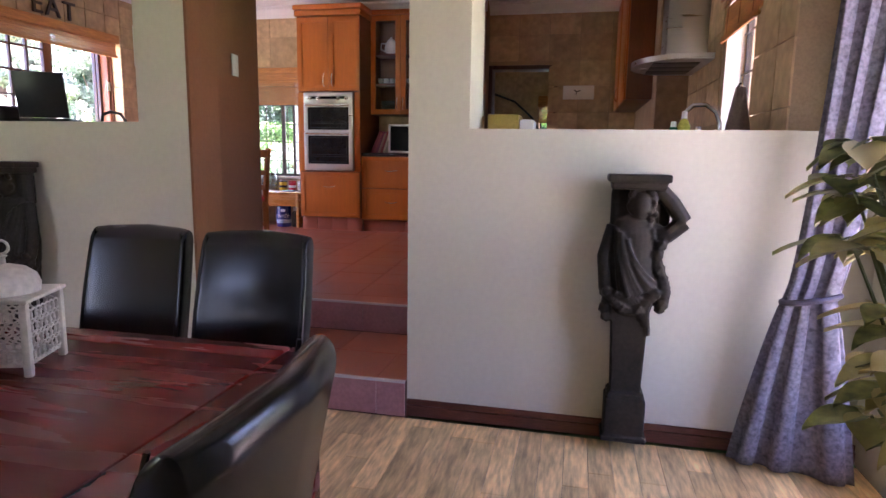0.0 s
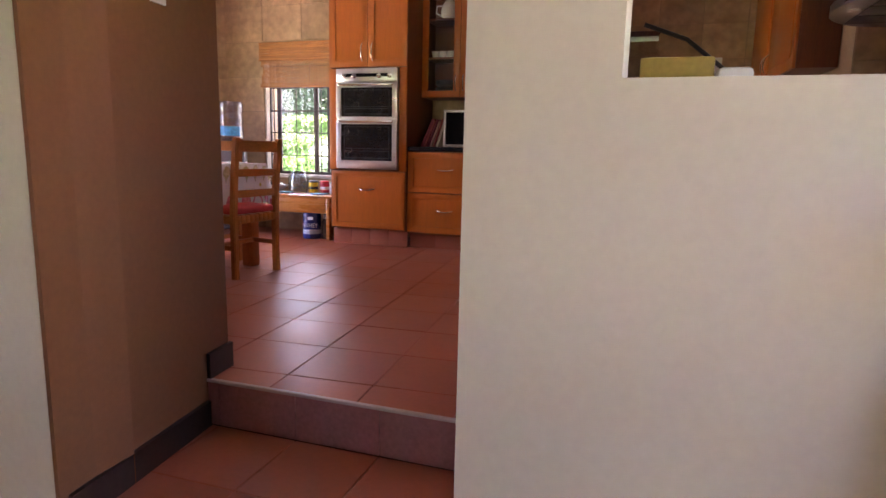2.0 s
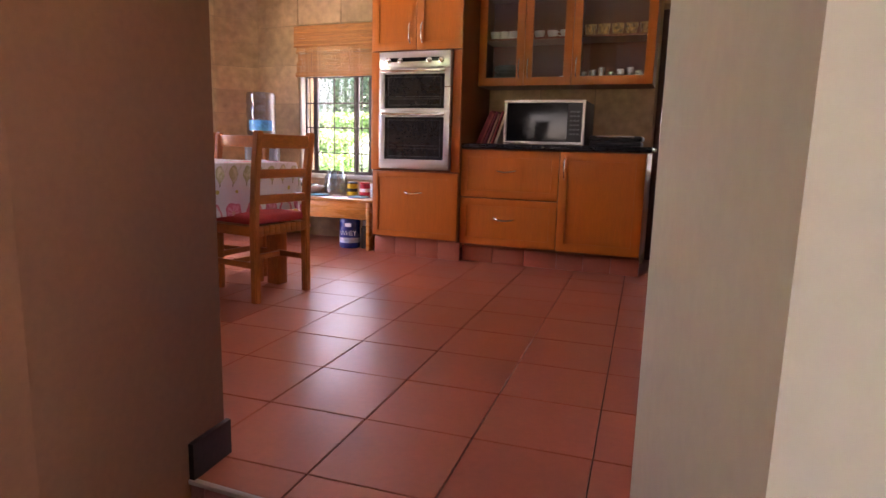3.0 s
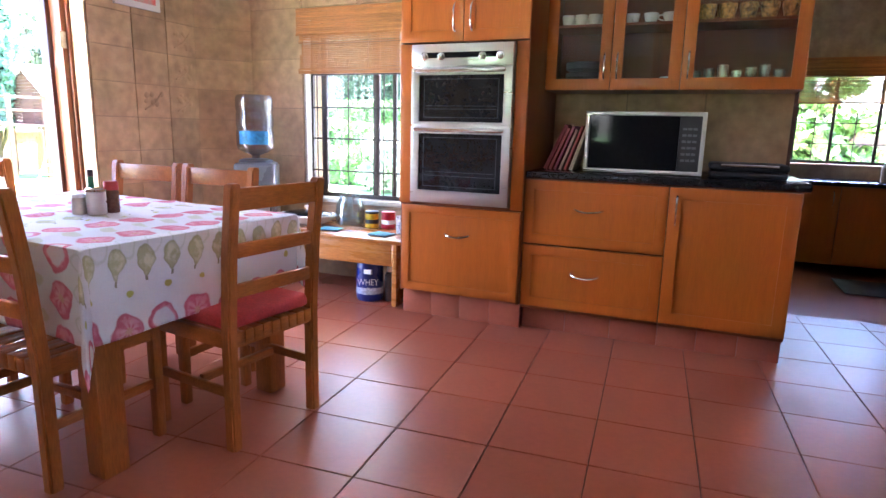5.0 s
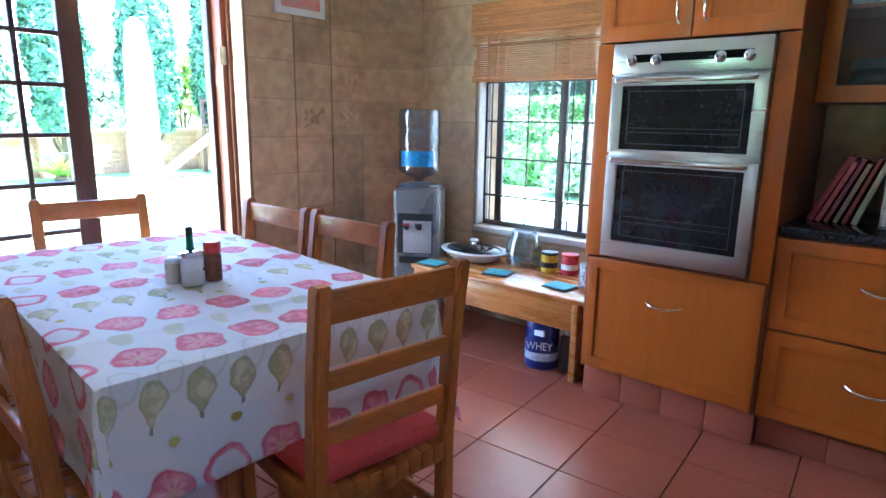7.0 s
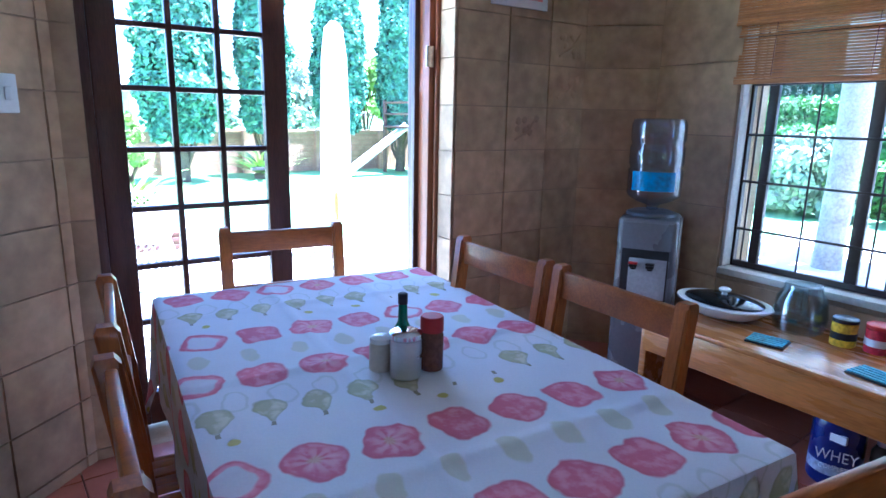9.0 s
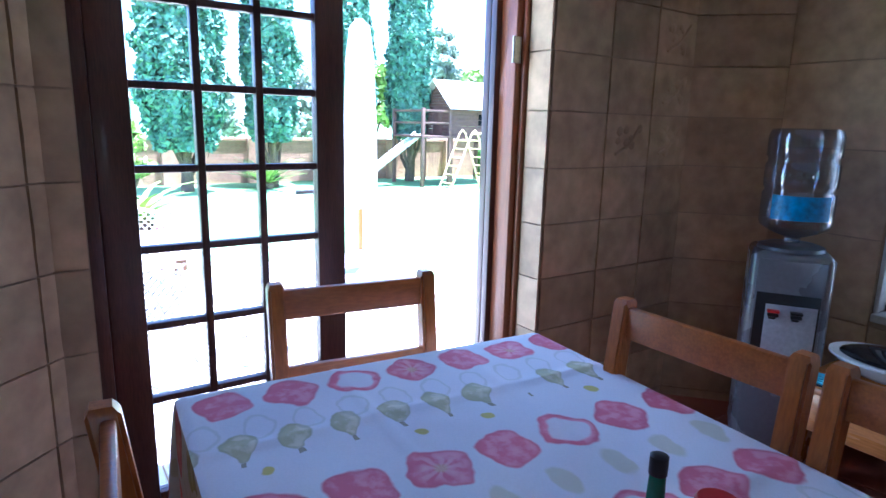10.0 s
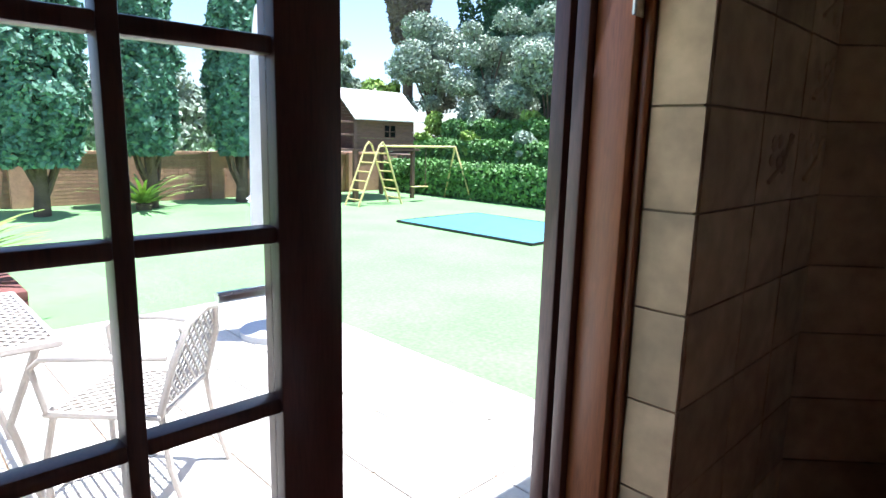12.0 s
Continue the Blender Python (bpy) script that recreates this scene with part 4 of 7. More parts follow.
# ---- garden door, window and nook ----
FX0, FX1 = -4.06, -3.965     # door frame, outside to inside
door_frame = thing("door_frame", (0, 0, 0), "meranti frame of the open garden door", "door frame")
bm = bmesh.new()
rbox(bm, FX0, FX1, D1 - 0.06, D1 - 0.004, K, DTOP - 0.004, 0.004)
rbox(bm, FX1, FX1 + 0.02, D1 - 0.03, D1 - 0.004, K, DTOP - 0.004, 0.006)
part("jamb", bm, M_MERANTIL, door_frame)
part("jamb", box(FX0 - 0.035, FX0, D1 - 0.085, D1 - 0.004, K, DTOP - 0.004, 0.004), M_MERANTI, door_frame, "dark outer jamb")
part("jamb", box(FX0, FX1, D0 + 0.004, D0 + 0.042, K, DTOP - 0.004, 0.004), M_MERANTI, door_frame)
part("head", box(FX0, FX1, D0 + 0.042, D1 - 0.06, DTOP - 0.07, DTOP - 0.004, 0.004), M_MERANTI, door_frame)
for hz_ in (0.66, 1.985):
    bm = box(FX1 + 0.0, FX1 + 0.004, D1 - 0.075, D1 - 0.035, hz_ - 0.05, hz_ + 0.05, 0.001)
    lathe([(0.006, -0.05), (0.006, 0.05)], 10, bm, (FX1 + 0.006, D1 - 0.076, hz_))
    part("hinge", bm, mat("old_brass" if hz_ < 1 else "worn_brass", (0.58, 0.54, 0.46), 0.4, metal=0.9, vary=0.2), door_frame, "worn brass hinge")


def glazed_leaf(at, rz, label):
    """A french door leaf: 3 by 9 panes, hinged at its own origin, reaching along +y."""
    w, h, t = 0.744, DTOP - 0.08 - K, 0.044
    lf = thing("french_door", at, label, "door", "garden door leaves", rz)
    part("stile", box(-t / 2, t / 2, 0.0, 0.097, 0.01, h, 0.005), M_MERANTI, lf)
    part("stile", box(-t / 2, t / 2, w - 0.100, w, 0.01, h, 0.005), M_MERANTI, lf)
    part("rail", box(-t / 2, t / 2, 0.097, w - 0.100, 0.01, 0.155, 0.005), M_MERANTI, lf)
    part("rail", box(-t / 2, t / 2, 0.097, w - 0.100, h - 0.09, h, 0.005), M_MERANTI, lf)
    y0, y1, z0, z1 = 0.097, w - 0.100, 0.155, h - 0.09
    pw = (y1 - y0) / 3
    for i in (1, 2):
        part("glazing_bar", box(-0.017, 0.017, y0 + i * pw - 0.012, y0 + i * pw + 0.012, z0, z1, 0.005), M_MERANTI, lf)
    zs = [z0] + [GZ - K + k * 0.2365 for k in range(-3, 4)] + [z1]
    for z in zs[1:-1]:
        for i in range(3):
            part("glazing_bar", box(-0.016, 0.016, y0 + i * pw + (0.010 if i else -0.003), y0 + (i + 1) * pw - (0.010 if i < 2 else -0.003), z - 0.011, z + 0.011, 0.004), M_MERANTI, lf)
    for a, b in zip(zs, zs[1:]):
        for i in range(3):
            p = part("pane", box(-0.002, 0.002, y0 + i * pw, y0 + (i + 1) * pw, a, b), M_GLASS, lf, "clear glass pane")
            p.visible_shadow = False
    return lf


GZ = 1.545     # height of one glazing bar
leaf = glazed_leaf((-4.01, D0 + 0.044, K), 0, "dark meranti french door leaf standing closed")
leaf2 = copy_thing(leaf, pose(-4.15, D1 - 0.06, K, 0, 0, -3))
leaf2["label"] = "dark meranti french door leaf folded back outside"
hb = bmesh.new()
rbox(hb, -0.028, -0.022, 0.68, 0.715, 0.95, 1.13, 0.002)
tube([(-0.03, 0.697, 1.08), (-0.07, 0.697, 1.08), (-0.072, 0.60, 1.08)], 0.008, bm=hb)
part("door_handle", hb, M_STEEL, leaf, "steel lever handle")


def roman_blind(name, axis, a0, a1, at, z0, z1, label):
    """Woven bamboo blind: slats along axis, gathered in folds at its foot."""
    bl = thing(name, (0, 0, 0), label, "blind", "bamboo blinds")
    n_ = int((z1 - z0) / 0.0125)
    r_ = random.Random(3)
    groups = 4
    for g in range(groups):
        bm = bmesh.new()
        for i in range(g * n_ // groups, (g + 1) * n_ // groups):
            z = z0 + (i + 0.5) * (z1 - z0) / n_
            k = (z - z0) / (z1 - z0)
            off = -0.018 * (1 if 0.46 < k < 0.50 or k < 0.06 else 0) - 0.008 * (1 - (k * 2) % 1.0) + r_.uniform(-0.001, 0.001)
            hh = 0.0052 if r_.random() < 0.93 else 0.003
            if axis == "x":
                rbox(bm, a0, a1, at + off - 0.003, at + off + 0.003, z - hh, z + hh)
            else:
                rbox(bm, at - off - 0.003, at - off + 0.003, a0, a1, z - hh, z + hh)
        part("slats", bm, M_BAMBOO, bl, "thin woven bamboo slats")
    if axis == "x":
        for i in range(14):
            z = z1 - 0.165 + i * 0.0125
            part("valance_slat", box(a0 - 0.008, a1 + 0.008, at - 0.037 + r_.uniform(-0.001, 0.001), at - 0.032, z - 0.0054, z + 0.0054), M_BAMBOO, bl)
        part("batten", box(a0 - 0.01, a1 + 0.01, at - 0.044, at - 0.030, z1 - 0.188, z1 - 0.172, 0.004), M_BAMBOO, bl)
        part("bottom_bar", box(a0, a1, at - 0.03, at - 0.014, z0 - 0.012, z0 + 0.008, 0.004), M_BAMBOO, bl)
        for i in range(3):
            xx = a0 + (a1 - a0) * (0.15 + 0.35 * i)
            part("cord", tube([(xx, at - 0.012, z1), (xx, at - 0.024, z0)], 0.002, 6), M_CHERRYD, bl)
    else:
        part("valance", box(at + 0.012, at + 0.05, a0 - 0.01, a1 + 0.01, z1 - 0.08, z1 + 0.01, 0.004), M_BAMBOO, bl)
        part("bottom_bar", box(at + 0.014, at + 0.03, a0, a1, z0 - 0.012, z0 + 0.008, 0.004), M_BAMBOO, bl)
    return bl


roman_blind("window_blind", "x", W0 - 0.02, OX0 - 0.005, NY - 0.004, 1.89, 2.335, "woven bamboo roman blind half drawn over kitchen window")
roman_blind("door_blind", "y", D0 - 0.06, D1 - 0.08, WX + 0.004, 2.30, 2.52, "woven bamboo roman blind rolled up above garden door")


def steel_window(name, x0, x1, z0, z1, y, mull, bars_z, label, facing=1):
    """Steel casement window with horizontal burglar bars."""
    w = tagged(thing(name, (0, 0, 0), label, "window"), kind="structure")
    t = 0.014
    bm = bmesh.new()
    rbox(bm, x0, x0 + 0.03, y - t, y + t, z0, z1)
    rbox(bm, x1 - 0.03, x1, y - t, y + t, z0, z1)
    rbox(bm, x0 + 0.03, x1 - 0.03, y - t, y + t, z0, z0 + 0.03)
    rbox(bm, x0 + 0.03, x1 - 0.03, y - t, y + t, z1 - 0.03, z1)
    part("window_frame", bm, M_FRAME, w, "dark painted steel frame")
    for m_, wd in mull:
        part("mullion", box(m_ - wd / 2, m_ + wd / 2, y - t, y + t, z0 + 0.03, z1 - 0.03, 0.003), M_FRAME, w)
    for z in bars_z:
        part("burglar_bar", box(x0 + 0.03, x1 - 0.03, y - 0.036, y - 0.028, z - 0.006, z + 0.006, 0.002), M_FRAME, w, "thin steel burglar bar")
    xs = [x0 + 0.03] + [m_ for m_, _ in mull] + [x1 - 0.03]
    for a, b in zip(xs, xs[1:]):
        if abs(b - a) > 0.05:
            xx = (a + b) / 2
            part("burglar_bar", tube([(xx, y - 0.032, z0 + 0.03), (xx, y - 0.032, z1 - 0.03)], 0.005, 6), M_FRAME, w)
        p = part("pane", box(a, b, y - 0.002, y + 0.002, z0 + 0.03, z1 - 0.03), M_GLASS, w, "clear glass pane")
        p.visible_shadow = False
    return w


win = steel_window("window_1", W0 + 0.002, W1 - 0.002, WZ0 + 0.04, WZ1 - 0.002, NY + 0.09, [(-2.93, 0.045), (-2.48, 0.05), (-2.33, 0.03)], [1.17, 1.41, 1.64, 1.88, 2.1], "dark steel kitchen window with burglar bars")
part("window_sill", box(W0 + 0.002, W1 - 0.002, NY - 0.02, NY + 0.2, WZ0 + 0.002, WZ0 + 0.038, 0.008), M_SILL, win, "pale painted sill")
part("reveal", box(W0 + 0.002, W0 + 0.02, NY + 0.002, NY + 0.075, WZ0 + 0.04, WZ1 - 0.002, 0.003), M_SILL, win, "pale stone reveal")

# window seat used as a shelf
BT = 0.80
bench = thing("window_bench", (0, 0, 0), "low orange pine bench under the kitchen window", "bench")
part("top", box(-3.08, OX0 - 0.03, 8.09, NY - 0.003, BT - 0.025, BT, 0.008), M_BENCH, bench)
part("apron", box(-3.05, -1.99, 8.10, 8.12, BT - 0.17, BT - 0.026, 0.003), M_BENCH, bench)
part("leg", box(-2.0, -1.965, 8.095, 8.30, K, BT - 0.026, 0.004), M_BENCH, bench)
part("leg", box(-3.07, -3.035, 8.11, 8.30, K, BT - 0.026, 0.004), M_BENCH, bench)

# water cooler in the corner
wc = thing("water_cooler", (-3.28, 8.36, K), "grey floor-standing water cooler with blue bottle", "water cooler", "", 0)
wc.matrix_basis = pose(-3.27, 8.37, K, 0, 0, 32)
M_COOL = mat("silver_grey_plastic", (0.20, 0.20, 0.215), 0.28, metal=0.25, vary=0.06)
part("body", box(-0.145, 0.145, -0.13, 0.16, 0.02, 0.86, 0.03, 4), M_COOL, wc)
part("side_panel", box(0.1455, 0.150, -0.10, 0.14, 0.06, 0.84, 0.002), M_STEEL, wc, "shiny blue-grey side panel")
fr = part("front_panel", box(-0.12, 0.12, -0.1345, -0.128, 0.44, 0.835, 0.004), M_COOL, wc)
part("recess", box(-0.112, 0.112, -0.1365, -0.1335, 0.445, 0.70, 0.004), M_BLACKP, fr, "black tap recess")
part("splash_plate", box(-0.075, 0.105, -0.139, -0.1367, 0.45, 0.655, 0.004), mat("pale_grey_plate", (0.45, 0.45, 0.47), 0.3), fr, "pale grey splash plate")
part("drip_tray", box(-0.10, 0.10, -0.165, -0.1345, 0.385, 0.428, 0.01), M_BLACKP, fr, "black drip tray")
for tx, tm in ((-0.05, M_REDCAP), (0.03, M_BLACKP)):
    bm = bmesh.new()
    rbox(bm, tx - 0.014, tx + 0.014, -0.17, -0.137, 0.60, 0.635, 0.006)
    rbox(bm, tx - 0.02, tx + 0.02, -0.19, -0.165, 0.615, 0.63, 0.005)
    part("tap", bm, M_BLACKP, fr)
    part("lever", box(tx - 0.022, tx + 0.022, -0.192, -0.16, 0.632, 0.642, 0.004), tm, fr)
part("lower_panel", box(-0.12, 0.12, -0.1345, -0.128, 0.06, 0.375, 0.004), M_COOL, wc)
part("collar", lathe([(0.125, 0.861), (0.12, 0.875), (0.09, 0.885), (0.07, 0.887)], 28), M_GREYP, wc)
bt = part("bottle", lathe([(0.028, 0.888), (0.03, 0.91), (0.085, 0.93), (0.125, 0.955), (0.132, 0.97), (0.132, 1.085), (0.124, 1.095), (0.124, 1.105), (0.132, 1.118), (0.132, 1.20), (0.124, 1.21), (0.124, 1.225), (0.132, 1.235), (0.132, 1.31), (0.122, 1.335), (0.10, 1.34)], 32), M_BLUEGL, wc, "clear blue water bottle")
bm = bmesh.new()
seg = 18
arc = [(-2.4 + 1.7 * i / seg) for i in range(seg + 1)]
vv = [[bm.verts.new((0.1335 * math.cos(a), 0.1335 * math.sin(a), z)) for a in arc] for z in (0.99, 1.085)]
for i in range(seg):
    bm.faces.new((vv[0][i], vv[0][i + 1], vv[1][i + 1], vv[1][i]))
part("bottle_label", bm, mat("blue_label", (0.03, 0.25, 0.55), 0.4, vary=0.25, scale=20), bt, "blue paper label")


def writing(parent, text, size, at, rot, material, depth=0.0006):
    cu_ = bpy.data.curves.new("text", "FONT")
    cu_.body, cu_.size, cu_.align_x, cu_.extrude = text, size, "CENTER", depth
    tmp = bpy.data.objects.new("text", cu_)
    scene.collection.objects.link(tmp)
    bpy.context.view_layer.update()
    me = bpy.data.meshes.new_from_object(tmp.evaluated_get(bpy.context.evaluated_depsgraph_get()))
    bpy.data.objects.remove(tmp)
    me.materials.clear()
    me.materials.append(material)
    ob = new("lettering", me)
    ob.parent = parent
    ob.matrix_basis = pose(*at, *rot)
    return ob


M_INK = mat("white_ink", (0.85, 0.86, 0.88), 0.5, vary=0.02)
# items on the bench
dish = thing("casserole", (-2.87, 8.44, BT + 0.001), "oval white casserole dish with glass lid and white knob", "dish")
part("base", lathe([(0.13, 0.0), (0.17, 0.02), (0.215, 0.055), (0.225, 0.06), (0.225, 0.068), (0.20, 0.066)], 36, scale=(1, 0.74)), M_WHITEP, dish)
part("lid", lathe([(0.188, 0.069), (0.183, 0.074), (0.14, 0.086), (0.08, 0.093), (0.01, 0.096)], 36, scale=(1, 0.74)), M_OVENGL, dish, "dark blue glass lid")
part("knob", lathe([(0.014, 0.097), (0.012, 0.108), (0.026, 0.115), (0.028, 0.124), (0.018, 0.131)], 20), M_WHITEP, dish)
jar = single("glass_jar", lathe([(0.085, 0), (0.10, 0.01), (0.11, 0.07), (0.10, 0.15), (0.078, 0.19), (0.075, 0.21), (0.07, 0.21), (0.073, 0.188), (0.095, 0.148), (0.104, 0.07), (0.094, 0.014)], 32), M_CLEAR, "large clear glass jar on pine bench", "jar", (-2.56, 8.52, BT + 0.001))
for i, (x, y, c, nm) in enumerate(((-2.37, 8.50, (0.75, 0.52, 0.02), "yellow"), (-2.255, 8.53, (0.55, 0.02, 0.05), "red"))):
    t_ = thing("food_tin", (x, y, BT + 0.001), nm + " paper-wrapped food tin on pine bench", "tin", "tins on the bench")
    part("body", lathe([(0.046, 0), (0.048, 0.002), (0.048, 0.098), (0.044, 0.10)], 26), mat(nm + "_tin", c, 0.35, vary=0.3, scale=30, fine=70), t_)
    part("lid", lathe([(0.049, 0.101), (0.049, 0.115), (0.045, 0.118)], 26), M_BLACKP if i == 0 else M_REDCAP, t_)
    part("band", lathe([(0.0486, 0.03), (0.0486, 0.06)], 26), M_BLACKP if i == 0 else M_INK, t_, "printed band")
single("patterned_mug", lathe([(0.036, 0), (0.04, 0.004), (0.04, 0.12), (0.036, 0.12), (0.035, 0.01)], 24), mat("dotted_ceramic", (0.7, 0.7, 0.7), 0.35, vary=0.6, scale=60, fine=90, dark=(0.03, 0.03, 0.03)), "tall black and white patterned mug", "mug", (-2.06, 8.36, BT + 0.001))
M_TURQ = mat("turquoise_weave", (0.10, 0.40, 0.47), 0.5, vary=0.35, scale=30, fine=70)
for x, y, rz in ((-2.55, 8.25, 12), (-2.15, 8.24, -8), (-2.97, 8.17, 5)):
    cs = thing("coaster_rack", (x, y, BT + 0.001), "small turquoise and black slatted trivet on bench", "trivet", "trivets on the bench", rz)
    part("base", box(-0.075, 0.075, -0.06, 0.06, 0, 0.008, 0.003), M_BLACKP, cs)
    for i in range(5):
        part("slat", box(-0.07, 0.07, -0.055 + i * 0.0235, -0.04 + i * 0.0235, 0.0085, 0.014, 0.002), M_TURQ, cs)
# tub and flask under the bench
M_NAVY = mat("blue_plastic_tub", (0.008, 0.02, 0.16), 0.28, vary=0.2)
tub = thing("powder_tub", (-2.215, 8.20, K + 0.001), "blue plastic protein powder tub with dark lid", "tub")
part("body", lathe([(0.088, 0), (0.094, 0.01), (0.094, 0.19), (0.088, 0.215), (0.075, 0.235)], 32), M_NAVY, tub)
part("lid", lathe([(0.083, 0.236), (0.083, 0.285), (0.078, 0.29)], 32), mat("navy_lid", (0.01, 0.012, 0.05), 0.35), tub, "dark ribbed lid")
part("label_band", lathe([(0.0946, 0.04), (0.0946, 0.075)], 32), mat("silver_label", (0.45, 0.5, 0.6), 0.35, vary=0.2, scale=30), tub, "silver printed band")
writing(tub, "WHEY", 0.050, (0.036, -0.0915, 0.095), (90, 0, 22), M_INK)
writing(tub, "COMPLETE", 0.022, (0.036, -0.0915, 0.065), (90, 0, 22), M_INK)
tub.matrix_basis = pose(-2.215, 8.20, K + 0.001) @ Matrix.Diagonal((0.96, 0.96, 1.2, 1))
part("plate", box(0.005, 0.062, -0.0955, -0.080, 0.158, 0.182), M_INK, tub, "white brand panel")
fl = thing("steel_flask", (-2.075, 8.22, K + 0.001), "slim dark steel flask beside blue tub", "flask")
part("body", lathe([(0.033, 0), (0.036, 0.004), (0.036, 0.17), (0.024, 0.195)], 24), M_FRAME, fl)
part("cap", lathe([(0.022, 0.196), (0.022, 0.235), (0.018, 0.24)], 20), M_STEEL, fl)

# pictures, letters, switches
pic = thing("wall_picture", (WX + 0.016, 7.885, 2.47), "white framed red poppy picture hung on tiled wall", "picture", "framed pictures")
part("frame", box(0, 0.022, -0.18, 0.18, -0.23, 0.23, 0.004), M_WHITEP, pic)
part("print", box(0.0225, 0.024, -0.14, 0.14, -0.19, 0.19), mat("poppy_print", (0.55, 0.09, 0.08), 0.5, vary=0.5, scale=12, fine=20, dark=(0.5, 0.45, 0.4)), pic, "red flower print")
for i, (chx, yy) in enumerate((("E", 6.42), ("A", 6.60), ("T", 6.80))):
    lt = writing(None, chx, 0.26, (WX + 0.024, yy, 2.56), (90, 0, 90), M_FRAME, 0.012)
    lt.name = "wall_letter"
    tagged(lt, "dark metal letter fixed above the garden door", "letter", "letters above the door")


def switch(name, m, label):
    s_ = thing(name, (0, 0, 0), label, "light switch", "light switches")
    s_.matrix_basis = m
    part("plate", box(-0.037, 0.037, -0.010, 0.0, -0.06, 0.06, 0.004), M_WHITEP, s_)
    part("rocker", box(-0.012, 0.012, -0.015, -0.0105, -0.02, 0.02, 0.003), M_WHITEP, s_)
    return s_


switch("light_switch", pose(-0.644, 4.60, 1.755, 0, 0, 96.6), "white light switch on brown painted wall")
dsw = Vector((SW_A[0] - SW_B[0], SW_A[1] - SW_B[1], 0)).normalized()
psw = Vector((*SW_B, 0)) + dsw * 0.20 + Vector((-dsw.y, dsw.x, 0)) * 0.019
switch("light_switch", pose(psw.x, psw.y, 1.74, 0, 0, math.degrees(math.atan2(dsw.y, dsw.x)) + 180), "white light switch on sandstone tiled wall")

# ---- far side of the kitchen, seen over the half wall ----
uc = thing("wall_cupboard", (0, 0, 0), "tall honey cherry wall cupboard beside the hood", "cupboard", "wall cupboards")
part("body", box(1.70, 1.925, 7.25, NY + 0.21, 1.80, 2.95, 0.003), M_CHERRYD, uc)
for i in range(2):
    y0 = 7.25 + i * 0.81
    d = part("door", box(1.68, 1.70, y0 + 0.002, y0 + 0.808, 1.80, 2.95, 0.004), M_CHERRY, uc)
    part("panel", box(1.674, 1.680, y0 + 0.07, y0 + 0.74, 1.87, 2.88, 0.004), M_CHERRY, d)
    handle(d, (1.672, y0 + 0.76 if i == 0 else y0 + 0.05, 1.92), 0.14, True, (-1, 0))

hood = thing("cooker_hood", (0, 0, 0), "brushed steel chimney cooker hood with curved canopy", "cooker hood")
bm = bmesh.new()
prof = []
for i in range(17):
    a = math.pi * (i / 16)
    prof.append((2.19 - 0.16 - 0.36 * math.sin(a), 6.42 - 0.45 * math.cos(a)))
prof = [(2.19, 5.97)] + prof + [(2.19, 6.87)]
lo = [bm.verts.new((x, y, 1.955)) for x, y in prof]
hi = [bm.verts.new((x, y, 1.995)) for x, y in prof]
bm.faces.new(lo[::-1]), bm.faces.new(hi)
for i in range(len(prof)):
    j = (i + 1) % len(prof)
    bm.faces.new((lo[i], lo[j], hi[j], hi[i]))
part("canopy", bm, M_STEEL, hood)
part("chimney", box(1.90, 2.19, 6.27, 6.57, 1.997, CEIL, 0.004), M_STEEL, hood)
for i in range(3):
    part("filter", box(1.80, 2.12, 6.12 + i * 0.21, 6.31 + i * 0.21, 1.947, 1.954, 0.002), M_GREYP, hood, "grey mesh filter")
part("lamp", lathe([(0.03, 1.944), (0.03, 1.954)], 18, at=(1.76, 6.42, 0)), M_WHITEP, hood, "round lamp cover")

sw = steel_window("window_2", -0.40, 0.40, SKW[2] + 0.02, SKW[3] - 0.004, 0.0, [(0.0, 0.03)], [1.55, 1.8, 2.05, 2.25], "dark steel window over the kitchen sink")
sw.matrix_basis = pose(2.33, (SKW[0] + SKW[1]) / 2, 0, 0, 0, -90)
part("window_sill", box(-0.405, 0.405, -0.125, 0.11, SKW[2] + 0.002, SKW[2] + 0.018, 0.004), M_SILL, sw)
part("reveal", box(-0.408, -0.402, -0.128, -0.02, SKW[2] + 0.02, SKW[3] - 0.01), M_SILL, sw, "pale stone reveal")
part("reveal", box(0.402, 0.408, -0.128, -0.02, SKW[2] + 0.02, SKW[3] - 0.01), M_SILL, sw, "pale stone reveal")
sb = roman_blind("sink_blind", "x", -0.42, 0.42, 0.0, 2.02, 2.45, "dark bamboo roman blind half drawn over sink window")
sb.matrix_basis = pose(2.192, (SKW[0] + SKW[1]) / 2, 0, 0, 0, -90)

# counter behind the half wall and what stands on it
cn = thing("sink_cabinet", (0, 0, 0), "honey cherry sink unit behind the half wall", "cabinet")
part("body", box(1.10, 2.19, 4.38, 4.95, K, 1.24, 0.003), M_CHERRYD, cn)
single("sink_worktop", box(1.08, 2.195, 4.365, 4.98, 1.241, 1.281, 0.01), M_GRANITE, "black granite worktop behind the half wall", "worktop", group="kitchen worktops")
tap = thing("sink_tap", (1.97, 4.62, 1.2815), "swan-neck chrome kitchen tap at the sink", "tap")
part("base", lathe([(0.026, 0), (0.026, 0.03), (0.016, 0.04)], 18), M_CHROME, tap)
part("spout", tube([(0, 0, 0.03), (0, 0, 0.16), (-0.02, 0, 0.215), (-0.07, 0, 0.25), (-0.13, 0, 0.245), (-0.165, 0, 0.21), (-0.17, 0, 0.19)], 0.011, 12), M_CHROME, tap)
